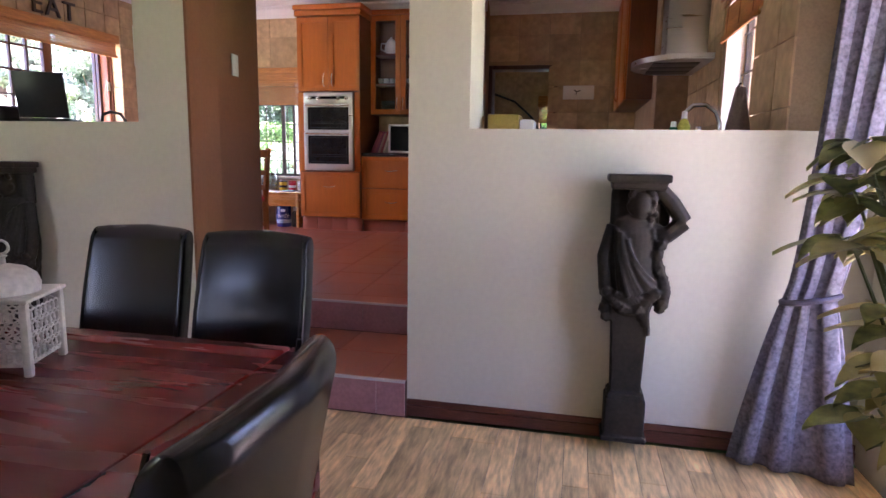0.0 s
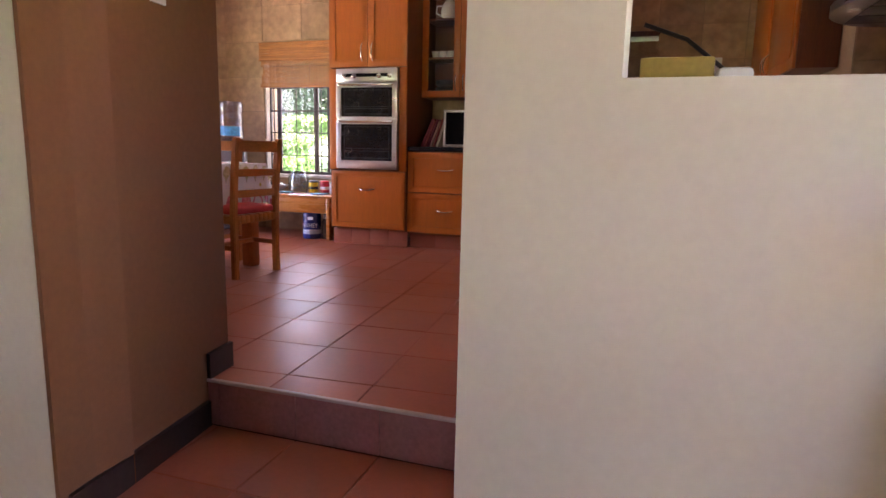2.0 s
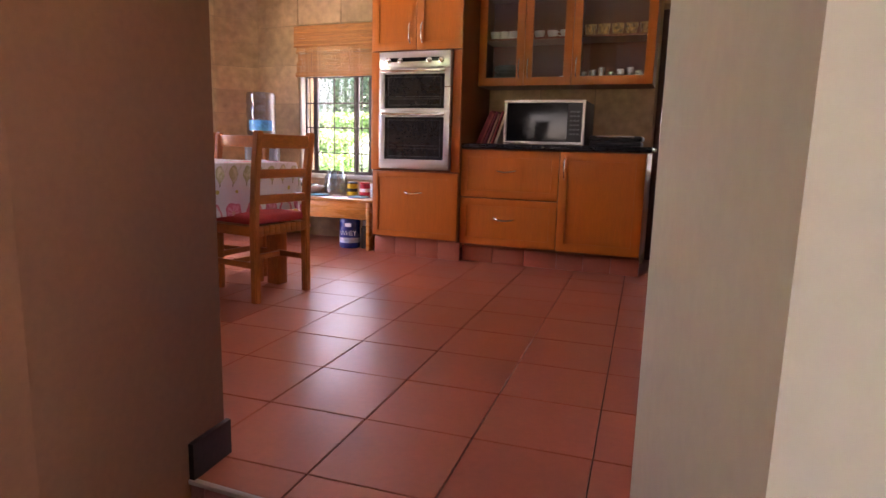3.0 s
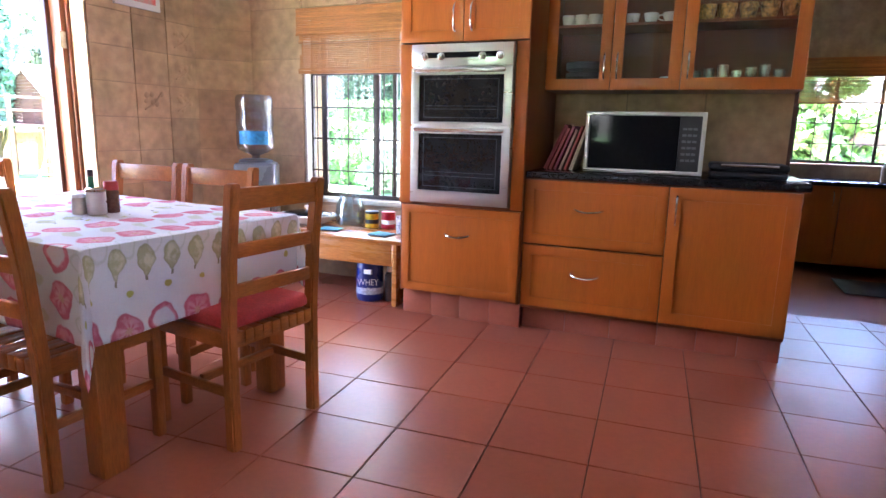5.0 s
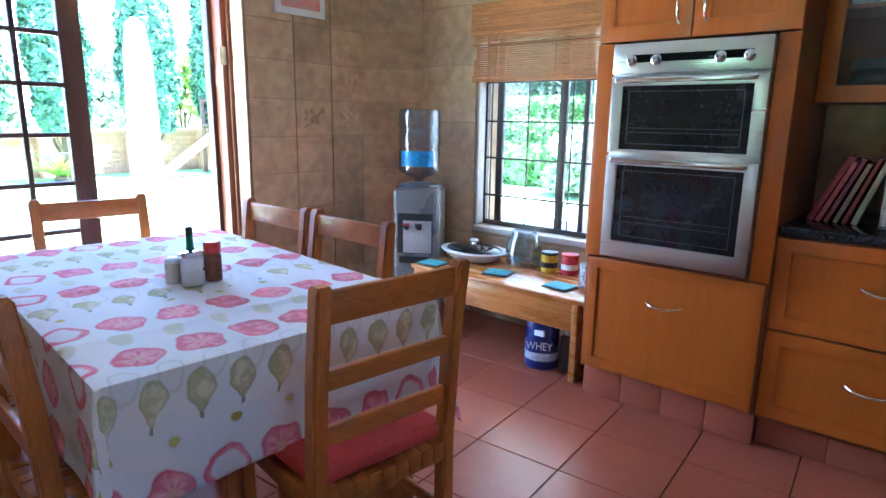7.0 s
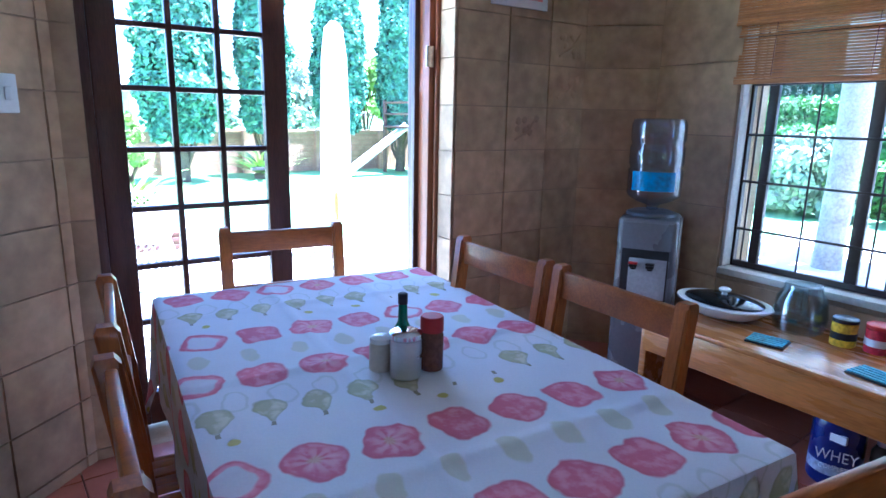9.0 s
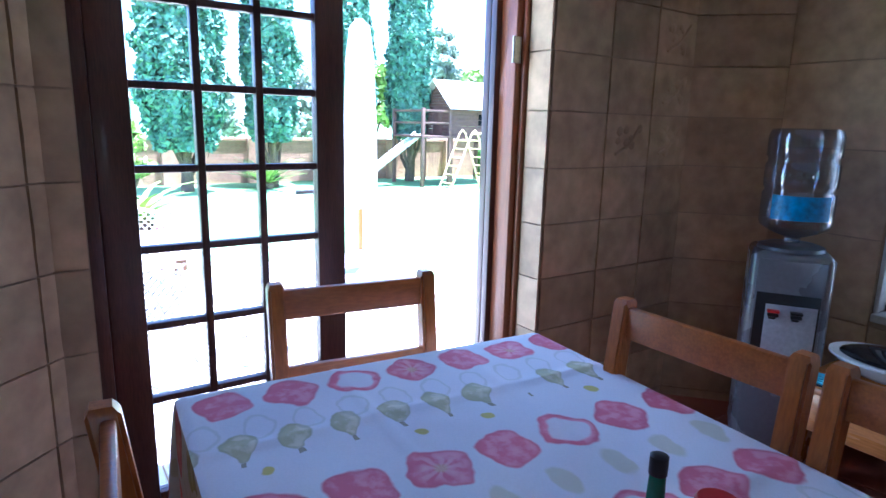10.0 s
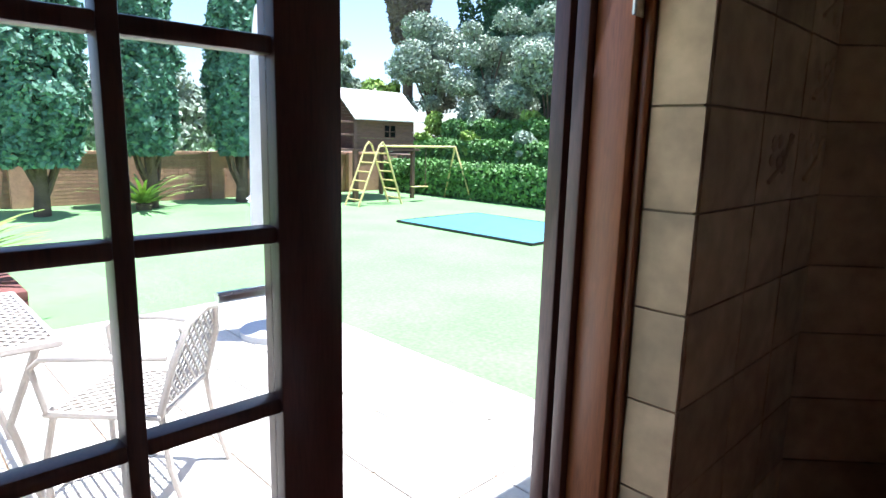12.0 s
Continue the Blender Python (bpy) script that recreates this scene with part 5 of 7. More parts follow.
part("lever", tube([(0.02, 0, 0.03), (0.05, -0.01, 0.07)], 0.007), M_CHROME, tap)
M_SOAP = mat("yellow_soap_bottle", (0.62, 0.62, 0.10), 0.25, vary=0.2)
for i, (x, y, h, c) in enumerate(((1.79, 4.52, 0.17, M_SOAP), (1.74, 4.50, 0.12, M_GREENGL), (1.86, 4.54, 0.10, M_SOAP))):
    b = thing("soap_bottle", (x, y, 1.32), "small plastic washing-up bottle in tray by sink", "bottle", "bottles by the sink")
    part("body", lathe([(0.026, 0), (0.03, 0.01), (0.03, h * 0.6), (0.014, h * 0.8)], 20), c, b)
    part("cap", lathe([(0.014, h * 0.805), (0.013, h), (0.008, h * 1.02)], 14), M_WHITEP, b, "white cap")
single("soap_tray", box(1.68, 1.93, 4.44, 4.60, 1.2815, 1.319, 0.012), mat("aqua_tray", (0.35, 0.60, 0.66), 0.4, vary=0.1), "pale aqua plastic tray beside the sink", "tray")
bm = bmesh.new()
for i in range(15):
    for j in range(9):
        k = i / 14
        bm.verts.new((2.06 + 0.05 * math.sin(j * 1.6) * k + (j - 4) * 0.018 * (0.3 + 0.7 * k), 4.66 + 0.02 * math.cos(j * 2.2) * k, 1.62 - k * 0.335))
bm.verts.ensure_lookup_table()
for i in range(14):
    for j in range(8):
        a = i * 9 + j
        bm.faces.new((bm.verts[a], bm.verts[a + 1], bm.verts[a + 10], bm.verts[a + 9]))
tw = single("tea_towel", bm, mat("mauve_towel", (0.28, 0.20, 0.18), 0.9, vary=0.15, fine=90, bump=0.4), "mauve tea towel hanging by the sink", "towel", smooth=70)
tw.modifiers.new("thickness", "SOLIDIFY").thickness = 0.004
single("towel_stand", tube([(2.06, 4.70, 1.282), (2.06, 4.70, 1.63), (2.06, 4.665, 1.635)], 0.006), M_FRAME, "slim dark stand holding tea towel", "stand")
# bread bin and kettle at the other end of the counter
cab2 = thing("counter_cabinet", (0, 0, 0), "low cherry cabinet behind the half wall", "cabinet")
part("body", box(0.83, 1.095, 4.40, 4.85, K, 1.28, 0.003), M_CHERRYD, cab2)
single("yellow_box", box(0.84, 1.0, 4.48, 4.68, 1.2805, 1.475, 0.006), mat("mustard_card", (0.42, 0.29, 0.06), 0.6, vary=0.12), "mustard yellow box on kitchen counter", "box")
single("white_canister", box(1.005, 1.08, 4.47, 4.62, 1.2805, 1.45, 0.012), M_WHITEP, "white plastic canister on kitchen counter", "canister")
single("power_cord", tube([(0.84, 4.75, 1.60), (0.95, 4.76, 1.56), (1.05, 4.72, 1.47), (1.09, 4.66, 1.40), (1.12, 4.6, 1.2885)], 0.006), M_BLACKP, "loose black power cord over kitchen counter", "cord")
wn_ = thing("notice_board", (1.25, NY + 0.217, 2.02), "small white notice board on tiled wall", "board")
part("panel", box(-0.16, 0.20, -0.014, 0.0, -0.07, 0.09, 0.003), M_WHITEP, wn_)
bm = bmesh.new()
for a in (20, 140, 260):
    tube([(0.0, -0.016, 0.02), (0.045 * math.cos(radians(a)), -0.016, 0.02 + 0.035 * math.sin(radians(a)))], 0.006, 6, bm)
part("motif", bm, M_BLACKP, wn_, "dark printed mark")

# scullery beyond the far door
fd = tagged(thing("door_2", (0, 0, 0), "dark meranti frame of the scullery doorway", "door frame"), kind="structure")
part("jamb", box(0.192, 0.235, NY + 0.21, NY + 0.48, K, 2.355, 0.004), M_MERANTI, fd)
part("jamb", box(0.985, 1.028, NY + 0.21, NY + 0.48, K, 2.355, 0.004), M_MERANTI, fd)
part("head", box(0.235, 0.985, NY + 0.21, NY + 0.48, 2.31, 2.355, 0.004), M_MERANTI, fd)
w3 = steel_window("window_3", 0.625, 1.795, 1.245, 2.245, 12.2, [(0.98, 0.03), (1.38, 0.03)], [1.45, 1.66, 1.87, 2.08], "dark steel scullery window")
roman_blind("scullery_blind", "x", 0.60, 1.82, 12.095, 1.86, 2.3, "bamboo roman blind half drawn over scullery window")
for i in range(3):
    u = thing("scullery_unit", (0.42 + i * 0.6, 11.52, 0.2), "honey cherry scullery base unit under the window", "cabinet", "scullery base units")
    part("body", box(0, 0.598, 0.022, 0.575, 0.1, 0.86, 0.002), M_CHERRYD, u)
    part("door", box(0.002, 0.596, 0, 0.02, 0.1, 0.855, 0.004), M_CHERRY, u)
    handle(u, (0.54, 0, 0.74), 0.14)
single("scullery_worktop", box(-0.24, 2.44, 11.49, 12.095, 1.062, 1.102, 0.01), M_GRANITE, "black granite worktop in the scullery", "worktop", group="kitchen worktops")
sbtl = thing("cleaning_bottle", (1.40, 11.75, 1.1025), "white spray cleaning bottle on scullery worktop", "bottle")
part("body", lathe([(0.035, 0), (0.04, 0.01), (0.04, 0.14), (0.015, 0.19)], 20), M_WHITEP, sbtl)
part("cap", lathe([(0.016, 0.191), (0.016, 0.225), (0.01, 0.23)], 14), mat("blue_cap", (0.05, 0.2, 0.5), 0.4), sbtl, "blue cap")
single("scullery_mat", box(1.0, 1.75, 10.7, 11.3, 0.2005, 0.212, 0.004), mat("grey_floor_mat", (0.20, 0.22, 0.26), 0.9, vary=0.2, fine=90), "grey woven floor mat in the scullery", "mat")

# ---- dining room ----
DT = thing("dining_table", (-0.30, 2.28, 0), "large dark red mahogany dining table", "table")
tx0, tx1, ty0, ty1 = -1.25, 1.00, -0.60, 0.545
part("tabletop", box(tx0, tx1 - 0.13, ty0, ty1 - 0.10, 0.705, 0.75, 0.006), M_MAHOG, DT)
part("end_board", box(tx1 - 0.128, tx1, ty0, ty1 - 0.0, 0.705, 0.75, 0.008), M_MAHOG, DT, "cross-grain end board")
part("edge_board", box(tx0, tx1 - 0.130, ty1 - 0.098, ty1, 0.705, 0.75, 0.008), M_MAHOG, DT)
for sx in (tx0 + 0.08, tx1 - 0.08):
    for sy in (ty0 + 0.08, ty1 - 0.08):
        part("leg", box(sx - 0.045, sx + 0.045, sy - 0.045, sy + 0.045, 0, 0.704, 0.01), M_MAHOG, DT)
part("apron", box(tx0 + 0.13, tx1 - 0.13, ty1 - 0.09, ty1 - 0.065, 0.62, 0.704), M_MAHOG, DT)
part("apron", box(tx1 - 0.09, tx1 - 0.065, ty0 + 0.13, ty1 - 0.13, 0.62, 0.704), M_MAHOG, DT)


def leather_chair(at, rz):
    """High-backed upholstered chair that looks towards its own -y."""
    c = thing("leather_chair", at, "high-backed black leather dining chair with stitched seams", "chair", "leather chairs round the dining table", rz)
    bm = bmesh.new()
    n1, n2 = 10, 22
    rings = []
    for j in range(n2 + 1):
        k = j / 14 if j < 14 else 0.9285 + 0.0714 * math.sin((j - 13) / 9 * math.pi / 2)
        thin = 1.0 if k < 0.93 else max(0.12, math.sqrt(max(0, 1 - ((k - 0.93) / 0.0716) ** 2)))
        z = 0.40 + 0.60 * k
        y = 0.20 + 0.11 * k ** 1.3
        w = 0.186 + 0.012 * math.sin(math.pi * k)
        ring = []
        for i in range(4 * n1):
            s = i / (4 * n1) * 2 * math.pi
            ca, sa = math.cos(s), math.sin(s)
            ex = 0.18
            px = math.copysign(abs(ca) ** ex, ca) * w
            py = math.copysign(abs(sa) ** ex, sa) * 0.033 * thin
            py += 0.034 * (abs(px) / w) ** 2 * -1 + 0.012 * math.sin(math.pi * k) * (-1 if sa < 0 else 0.4) * (1 - (px / w) ** 2)
            ring.append(bm.verts.new((px, y + py, z + 0.012 * (1 - (px / w) ** 2) * k)))
        rings.append(ring)
    for a, b in zip(rings, rings[1:]):
        for i in range(4 * n1):
            bm.faces.new((a[i], a[(i + 1) % (4 * n1)], b[(i + 1) % (4 * n1)], b[i]))
    bm.faces.new(rings[0][::-1])
    top = bm.faces.new(rings[-1])
    bmesh.ops.bevel(bm, geom=list(top.edges), offset=0.002, segments=1, affect="EDGES")
    part("backrest", bm, M_LEATHER, c, smooth=60)
    for sx in (-1, 1):
        sm = tube([(sx * (0.172 + 0.012 * math.sin(math.pi * k)), 0.165 + 0.11 * k ** 1.3 - 0.026, 0.42 + 0.575 * k) for k in [q / 10 for q in range(11)]], 0.0035, 6)
        part("piping", sm, M_LEATHER, c, "raised seam piping")
    bm = box(-0.215, 0.215, -0.24, 0.19, 0.37, 0.48, 0.03, 4)
    part("seat", bm, M_LEATHER, c, smooth=60)
    for sx in (-1, 1):
        for sy, tilt in ((-0.20, 0), (0.20, 0.05)):
            part("leg", tube([(sx * 0.185, sy, 0.369), (sx * 0.185, sy + tilt, 0.0)], 0.024, 4, taper=0.7), M_MERANTI, c)
    return c


lc = leather_chair((0.290, 2.87, 0), -2)
copy_thing(lc, pose(-0.157, 2.89, 0, 0, 0, -2))
copy_thing(lc, pose(0.675, 1.985, 0, 0, 0, -87))

# filigree lantern on the table
M_LANT = mat("cream_painted_metal", (0.62, 0.57, 0.48), 0.55, vary=0.15, fine=60, bump=0.2)
ln = thing("lantern", (0.005, 2.51, 0.7505), "cream filigree metal lantern standing on dining table", "lantern", "", 20)
hw = 0.078
for sx in (-1, 1):
    for sy in (-1, 1):
        part("leg", box(sx * hw - 0.009, sx * hw + 0.009, sy * hw - 0.009, sy * hw + 0.009, 0, 0.17, 0.004), M_LANT, ln)
for rz in range(4):
    bm = bmesh.new()
    for i in range(7):
        for j in range(4):
            cx_, cz_ = -0.060 + i * 0.020, 0.045 + j * 0.031
            tube([(cx_ + 0.012 * math.cos(a_), -hw, cz_ + 0.014 * math.sin(a_)) for a_ in [q * math.pi / 4 for q in range(9)]], 0.0028, 5, bm)
    bmesh.ops.rotate(bm, cent=(0, 0, 0), matrix=Matrix.Rotation(rz * math.pi / 2, 3, "Z"), verts=bm.verts)
    part("filigree_panel", bm, M_LANT, ln, "pierced filigree side")
part("tray", box(-hw, hw, -hw, hw, 0.022, 0.030, 0.002), M_LANT, ln)
part("rim", box(-hw - 0.014, hw + 0.014, -hw - 0.014, hw + 0.014, 0.171, 0.181, 0.004), M_LANT, ln)
dm = lathe([(0.072, 0.182), (0.074, 0.20), (0.066, 0.222), (0.046, 0.238), (0.02, 0.246), (0.008, 0.248)], 24)
part("dome", dm, M_LANT, ln)
part("finial", lathe([(0.007, 0.247), (0.007, 0.262), (0.012, 0.267), (0.004, 0.273)], 12), M_LANT, ln)
part("ring", tube([(0.016 * math.cos(a_), 0, 0.287 + 0.016 * math.sin(a_)) for a_ in [q * math.pi / 8 for q in range(17)]], 0.0035, 6), M_LANT, ln)


def caryatid(at, mirror):
    """Carved figure under a slab on a tapering pedestal, flat against the wall."""
    bm = bmesh.new()
    rbox(bm, -0.085, 0.085, -0.125, 0, 0.0, 0.19, 0.006)
    rbox(bm, -0.095, 0.095, -0.135, 0, 0.0, 0.025, 0.004)
    rbox(bm, -0.078, 0.078, -0.115, 0, 0.19, 0.215, 0.01)
    prev = None
    for z, w, d in ((0.20, 0.062, 0.095), (0.42, 0.070, 0.10), (0.60, 0.078, 0.11), (0.66, 0.08, 0.11)):
        ring = [bm.verts.new((sx * w, y, z)) for sx, y in ((-1, 0), (1, 0), (1, -d), (-1, -d))]
        if prev:
            for e in range(4):
                bm.faces.new((prev[e], prev[(e + 1) % 4], ring[(e + 1) % 4], ring[e]))
        else:
            bm.faces.new(ring)
        prev = ring
    bm.faces.new(prev[::-1])
    lathe([(0.085, 0.56), (0.104, 0.62), (0.110, 0.72), (0.100, 0.82), (0.10, 0.90), (0.085, 0.955), (0.05, 0.975)], 28, bm, (0, -0.045, 0), (1, 0.72))
    ball(bm, (0.016, -0.07, 1.02), 0.060, 3, (0.85, 0.95, 1.1))
    rbox(bm, 0.02, 0.14, -0.05, 0, 0.92, 1.09, 0.015)
    rbox(bm, -0.10, 0.10, -0.07, 0, 0.90, 1.10, 0.03)
    rbox(bm, -0.105, 0.11, -0.145, 0, 1.085, 1.115, 0.006)
    rbox(bm, -0.12, 0.125, -0.155, 0, 1.115, 1.145, 0.004)
    for p, r_ in (([(0.08, -0.06, 0.91), (0.13, -0.075, 0.90), (0.19, -0.07, 0.955)], 0.036), ([(0.19, -0.07, 0.955), (0.14, -0.07, 1.03), (0.085, -0.07, 1.085)], 0.034), ([(-0.085, -0.06, 0.93), (-0.118, -0.07, 0.80), (-0.105, -0.085, 0.66)], 0.03)):
        tube(p, r_, 10, bm)
    rr = random.Random(8)
    for i in range(15):
        k = i / 14
        ball(bm, (0.112 - 0.02 * math.sin(k * 6), -0.085, 0.88 - 0.29 * k), 0.027 + 0.007 * rr.random(), 1)
    for i in range(13):
        k = i / 12
        ball(bm, (-0.10 + 0.19 * k, -0.108, 0.655 - 0.075 * math.sin(math.pi * k)), 0.025 + 0.008 * rr.random(), 1)
    for i in range(4):
        ball(bm, (-0.105 + 0.01 * (i % 2), -0.085, 0.65 - 0.035 * i), 0.030, 1)
    def skin(x, z):
        r = 0.10 + 0.018 * math.sin(math.pi * min(1, max(0, (z - 0.56) / 0.34)))
        return -0.045 - 0.72 * math.sqrt(max(0.0004, r * r - x * x))

    for i in range(11):
        k = i / 10
        pts = []
        for q in range(8):
            m = q / 7
            x = -0.082 + 0.05 * k + (0.035 + 0.115 * k) * m ** 1.3
            z = 0.93 - 0.05 * k - (0.30 - 0.10 * k) * m - 0.02 * math.sin(m * math.pi)
            pts.append((x, skin(x, z) - 0.001 + 0.004 * math.sin(3 * m + i), z))
        tube(pts, 0.0065 + 0.003 * (i % 3), 6, bm)
    for i in range(6):
        x0 = -0.02 + 0.017 * i
        tube([(x0 - 0.05, skin(x0, 0.66), 0.655), (x0, -0.113, 0.61 - 0.004 * i), (min(0.075, x0 + 0.03), -0.109, 0.585 - 0.022 * i)], 0.011, 6, bm)
    for i in range(26):
        a_ = rr.uniform(-1.2, 4.3)
        ball(bm, (0.018 + 0.050 * math.cos(a_), -0.085 - 0.02 * rr.random(), 1.035 + 0.056 * math.sin(a_)), 0.015, 1)
    for i in range(9):
        ball(bm, (0.062 + 0.012 * math.sin(i * 1.7), -0.09, 1.01 - 0.024 * i), 0.017, 1)
    ball(bm, (0.0, -0.06, 0.872), 0.07, 3, (1.15, 0.7, 1.0))
    if mirror:
        bmesh.ops.scale(bm, vec=(-1, 1, 1), verts=bm.verts)
    ob = single("wall_statue", bm, M_STATUE, "dark stone carved caryatid figure on pedestal against wall", "statue", at, group="carved wall figures")
    rm = ob.modifiers.new("fuse", "REMESH")
    rm.mode, rm.voxel_size, rm.use_smooth_shade = "VOXEL", 0.0045, True
    sm_ = ob.modifiers.new("soften", "SMOOTH")
    sm_.factor, sm_.iterations = 0.45, 3
    return ob


caryatid((1.545, 4.062, 0.055), False)
caryatid((-1.60, 4.062, 0.055), True)

# curtain drawn to one side with a tie
M_TIE = mat("dark_tie", (0.05, 0.04, 0.06), 0.6)


def curtain():
    c = thing("curtain", (0, 0, 0), "slate blue damask curtain tied back beside the window", "curtain")
    bm = bmesh.new()
    nz, nx = 46, 72
    ztop, ztie = 2.55, 0.74
    for j in range(nz + 1):
        k = j / nz
        z = ztop + (0.02 - ztop) * k
        if z > ztie:
            m = (z - ztie) / (ztop - ztie)
            wid, cx, amp = 0.17 + 0.13 * m, 2.20 + 0.17 * m ** 0.7, 0.010 + 0.005 * m
        else:
            m = (ztie - z) / ztie
            wid, cx, amp = 0.17 + 0.27 * m ** 0.8, 2.20 - 0.01 * m, 0.010 + 0.012 * m
        for i in range(nx + 1):
            s = i / nx - 0.5
            ph = s * 2 * math.pi * 3.0 + 0.9 * math.sin(s * 7 + k * 2)
            bm.verts.new((cx + s * wid + 0.008 * math.cos(2 * ph), 3.90 - 0.30 * s * wid + amp * math.sin(ph + 0.5 * math.sin(k * 5)), z))
    bm.verts.ensure_lookup_table()
    w = nx + 1
    for j in range(nz):
        for i in range(nx):
            a = j * w + i
            bm.faces.new((bm.verts[a], bm.verts[a + 1], bm.verts[a + w + 1], bm.verts[a + w]))
    cl = part("drape", bm, M_CURTAIN, c, smooth=80)
    cl.modifiers.new("thickness", "SOLIDIFY").thickness = 0.003
    ring = [(2.20 + 0.10 * math.cos(a), 3.90 + 0.045 * math.sin(a), 0.74 + 0.02 * math.cos(a)) for a in [q * math.pi / 12 for q in range(25)]]
    part("tie_back", tube(ring, 0.012, 8), M_TIE, c, "dark cord tie-back")
    part("rod", tube([(2.40, 2.0, 2.57), (2.38, 3.7, 2.57), (2.14, 3.93, 2.57)], 0.014, 10), M_FRAME, c, "dark curtain rod")
    return c


curtain()
dw = steel_window("window_4", -0.52, 0.52, 0.31, 2.09, 0.0, [(0.0, 0.04)], [], "dining room window behind the curtain")
dw.matrix_basis = pose(2.64, 3.325, 0, 0, 0, -90)

# variegated plant in a pot
M_VARI = mat("variegated_leaf", (0.30, 0.33, 0.10), 0.42, vary=0.3, scale=11, fine=30, dark=(0.03, 0.06, 0.012), coat=0.2)
vn, vl = M_VARI.node_tree.nodes, M_VARI.node_tree.links
vg, vm_, vr = vn.new("ShaderNodeNewGeometry"), vn.new("ShaderNodeMix"), vn.new("ShaderNodeMapRange")
vb = vn["Principled BSDF"].inputs["Base Color"]
vm_.data_type = "RGBA"
vm_.inputs["B"].default_value = (0.62, 0.54, 0.24, 1)
vr.inputs["From Min"].default_value, vr.inputs["From Max"].default_value = 0.25, 0.85
vl.new(vg.outputs["Random Per Island"], vr.inputs["Value"])
vl.new(vr.outputs[0], vm_.inputs["Factor"])
vl.new(vb.links[0].from_socket, vm_.inputs["A"])
vl.new(vm_.outputs["Result"], vb)
pl = thing("potted_plant", (2.10, 2.84, 0.0), "variegated umbrella plant in a brown pot", "plant")
part("pot", lathe([(0.11, 0), (0.12, 0.01), (0.16, 0.26), (0.175, 0.27), (0.175, 0.30), (0.155, 0.30), (0.15, 0.27)], 28), mat("brown_glazed_pot", (0.12, 0.06, 0.035), 0.3, vary=0.2), pl, "brown glazed pot")
part("soil", lathe([(0.145, 0.262), (0.14, 0.266)], 20), M_BARK, pl)
rp = random.Random(12)
st = bmesh.new()
lv = bmesh.new()
for q in range(44):
    a = rp.uniform(0, 6.28)
    k = rp.random()
    hgt = 0.66 + 0.66 * k
    rad = rp.uniform(0.05, 0.14 + 0.22 * k)
    tip = Vector((rad * math.cos(a), rad * math.sin(a), hgt))
    tube([(0.03 * math.cos(a), 0.03 * math.sin(a), 0.264), (tip.x * 0.3, tip.y * 0.3, hgt * 0.7), tuple(tip)], 0.006, 5, st, 0.6)
    nl = rp.randint(5, 7)
    for i in range(nl):
        b = 2 * math.pi * i / nl + rp.uniform(-0.25, 0.25)
        ln_, wd = rp.uniform(0.09, 0.135), rp.uniform(0.034, 0.052)
        d = Vector((math.cos(b), math.sin(b), rp.uniform(-0.25, 0.25))).normalized()
        s_ = d.cross(Vector((0, 0, 1))).normalized()
        u = s_.cross(d)
        rows_ = []
        for k_ in range(7):
            f = k_ / 6
            ww = wd * math.sin(math.pi * min(1, 0.10 + 0.90 * f) ** 0.8) + 0.001
            cpt = tip + d * (0.02 + ln_ * f) - Vector((0, 0, 0.045 * f * f))
            rows_.append([lv.verts.new(cpt - s_ * ww + u * 0.010), lv.verts.new(cpt), lv.verts.new(cpt + s_ * ww + u * 0.010)])
        for r0, r1 in zip(rows_, rows_[1:]):
            lv.faces.new((r0[0], r0[1], r1[1], r1[0]))
            lv.faces.new((r0[1], r0[2], r1[2], r1[1]))
part("stem", st, mat("green_stem", (0.12, 0.14, 0.05), 0.6), pl)
part("leaves", lv, M_VARI, pl, "cream and green variegated leaves", smooth=60)

# skirting
for nm, a, b in (("baseboard_1", 0.537, 2.5), ("baseboard_2", -4.2, -0.60)):
    bm = bmesh.new()
    rbox(bm, a, b, 4.078, 4.096, 0, 0.055, 0.003)
    rbox(bm, a, b, 4.084, 4.096, 0.055, 0.085, 0.005)
    structure(nm, bm, M_SKIRT, "dark mahogany moulded skirting board", category="skirting")
for nm, z0, y0, y1 in (("baseboard_3", 0.185, 4.12, 4.78), ("baseboard_4", K, 4.785, 4.945)):
    bm = bmesh.new()
    xa, xb = -0.585 - (y0 - 4.091) * 0.116, -0.585 - (y1 - 4.091) * 0.116
    vs = [bm.verts.new((x, y, z0)) for x, y in ((xa, y0), (xa + 0.016, y0), (xb + 0.016, y1), (xb, y1))]
    r = bmesh.ops.extrude_face_region(bm, geom=[bm.faces.new(vs)])["geom"]
    bmesh.ops.translate(bm, vec=(0, 0, 0.10), verts=[v for v in r if isinstance(v, bmesh.types.BMVert)])
    structure(nm, bm, M_DARKSKIRT, "dark brown tile skirting beside the steps", category="skirting")
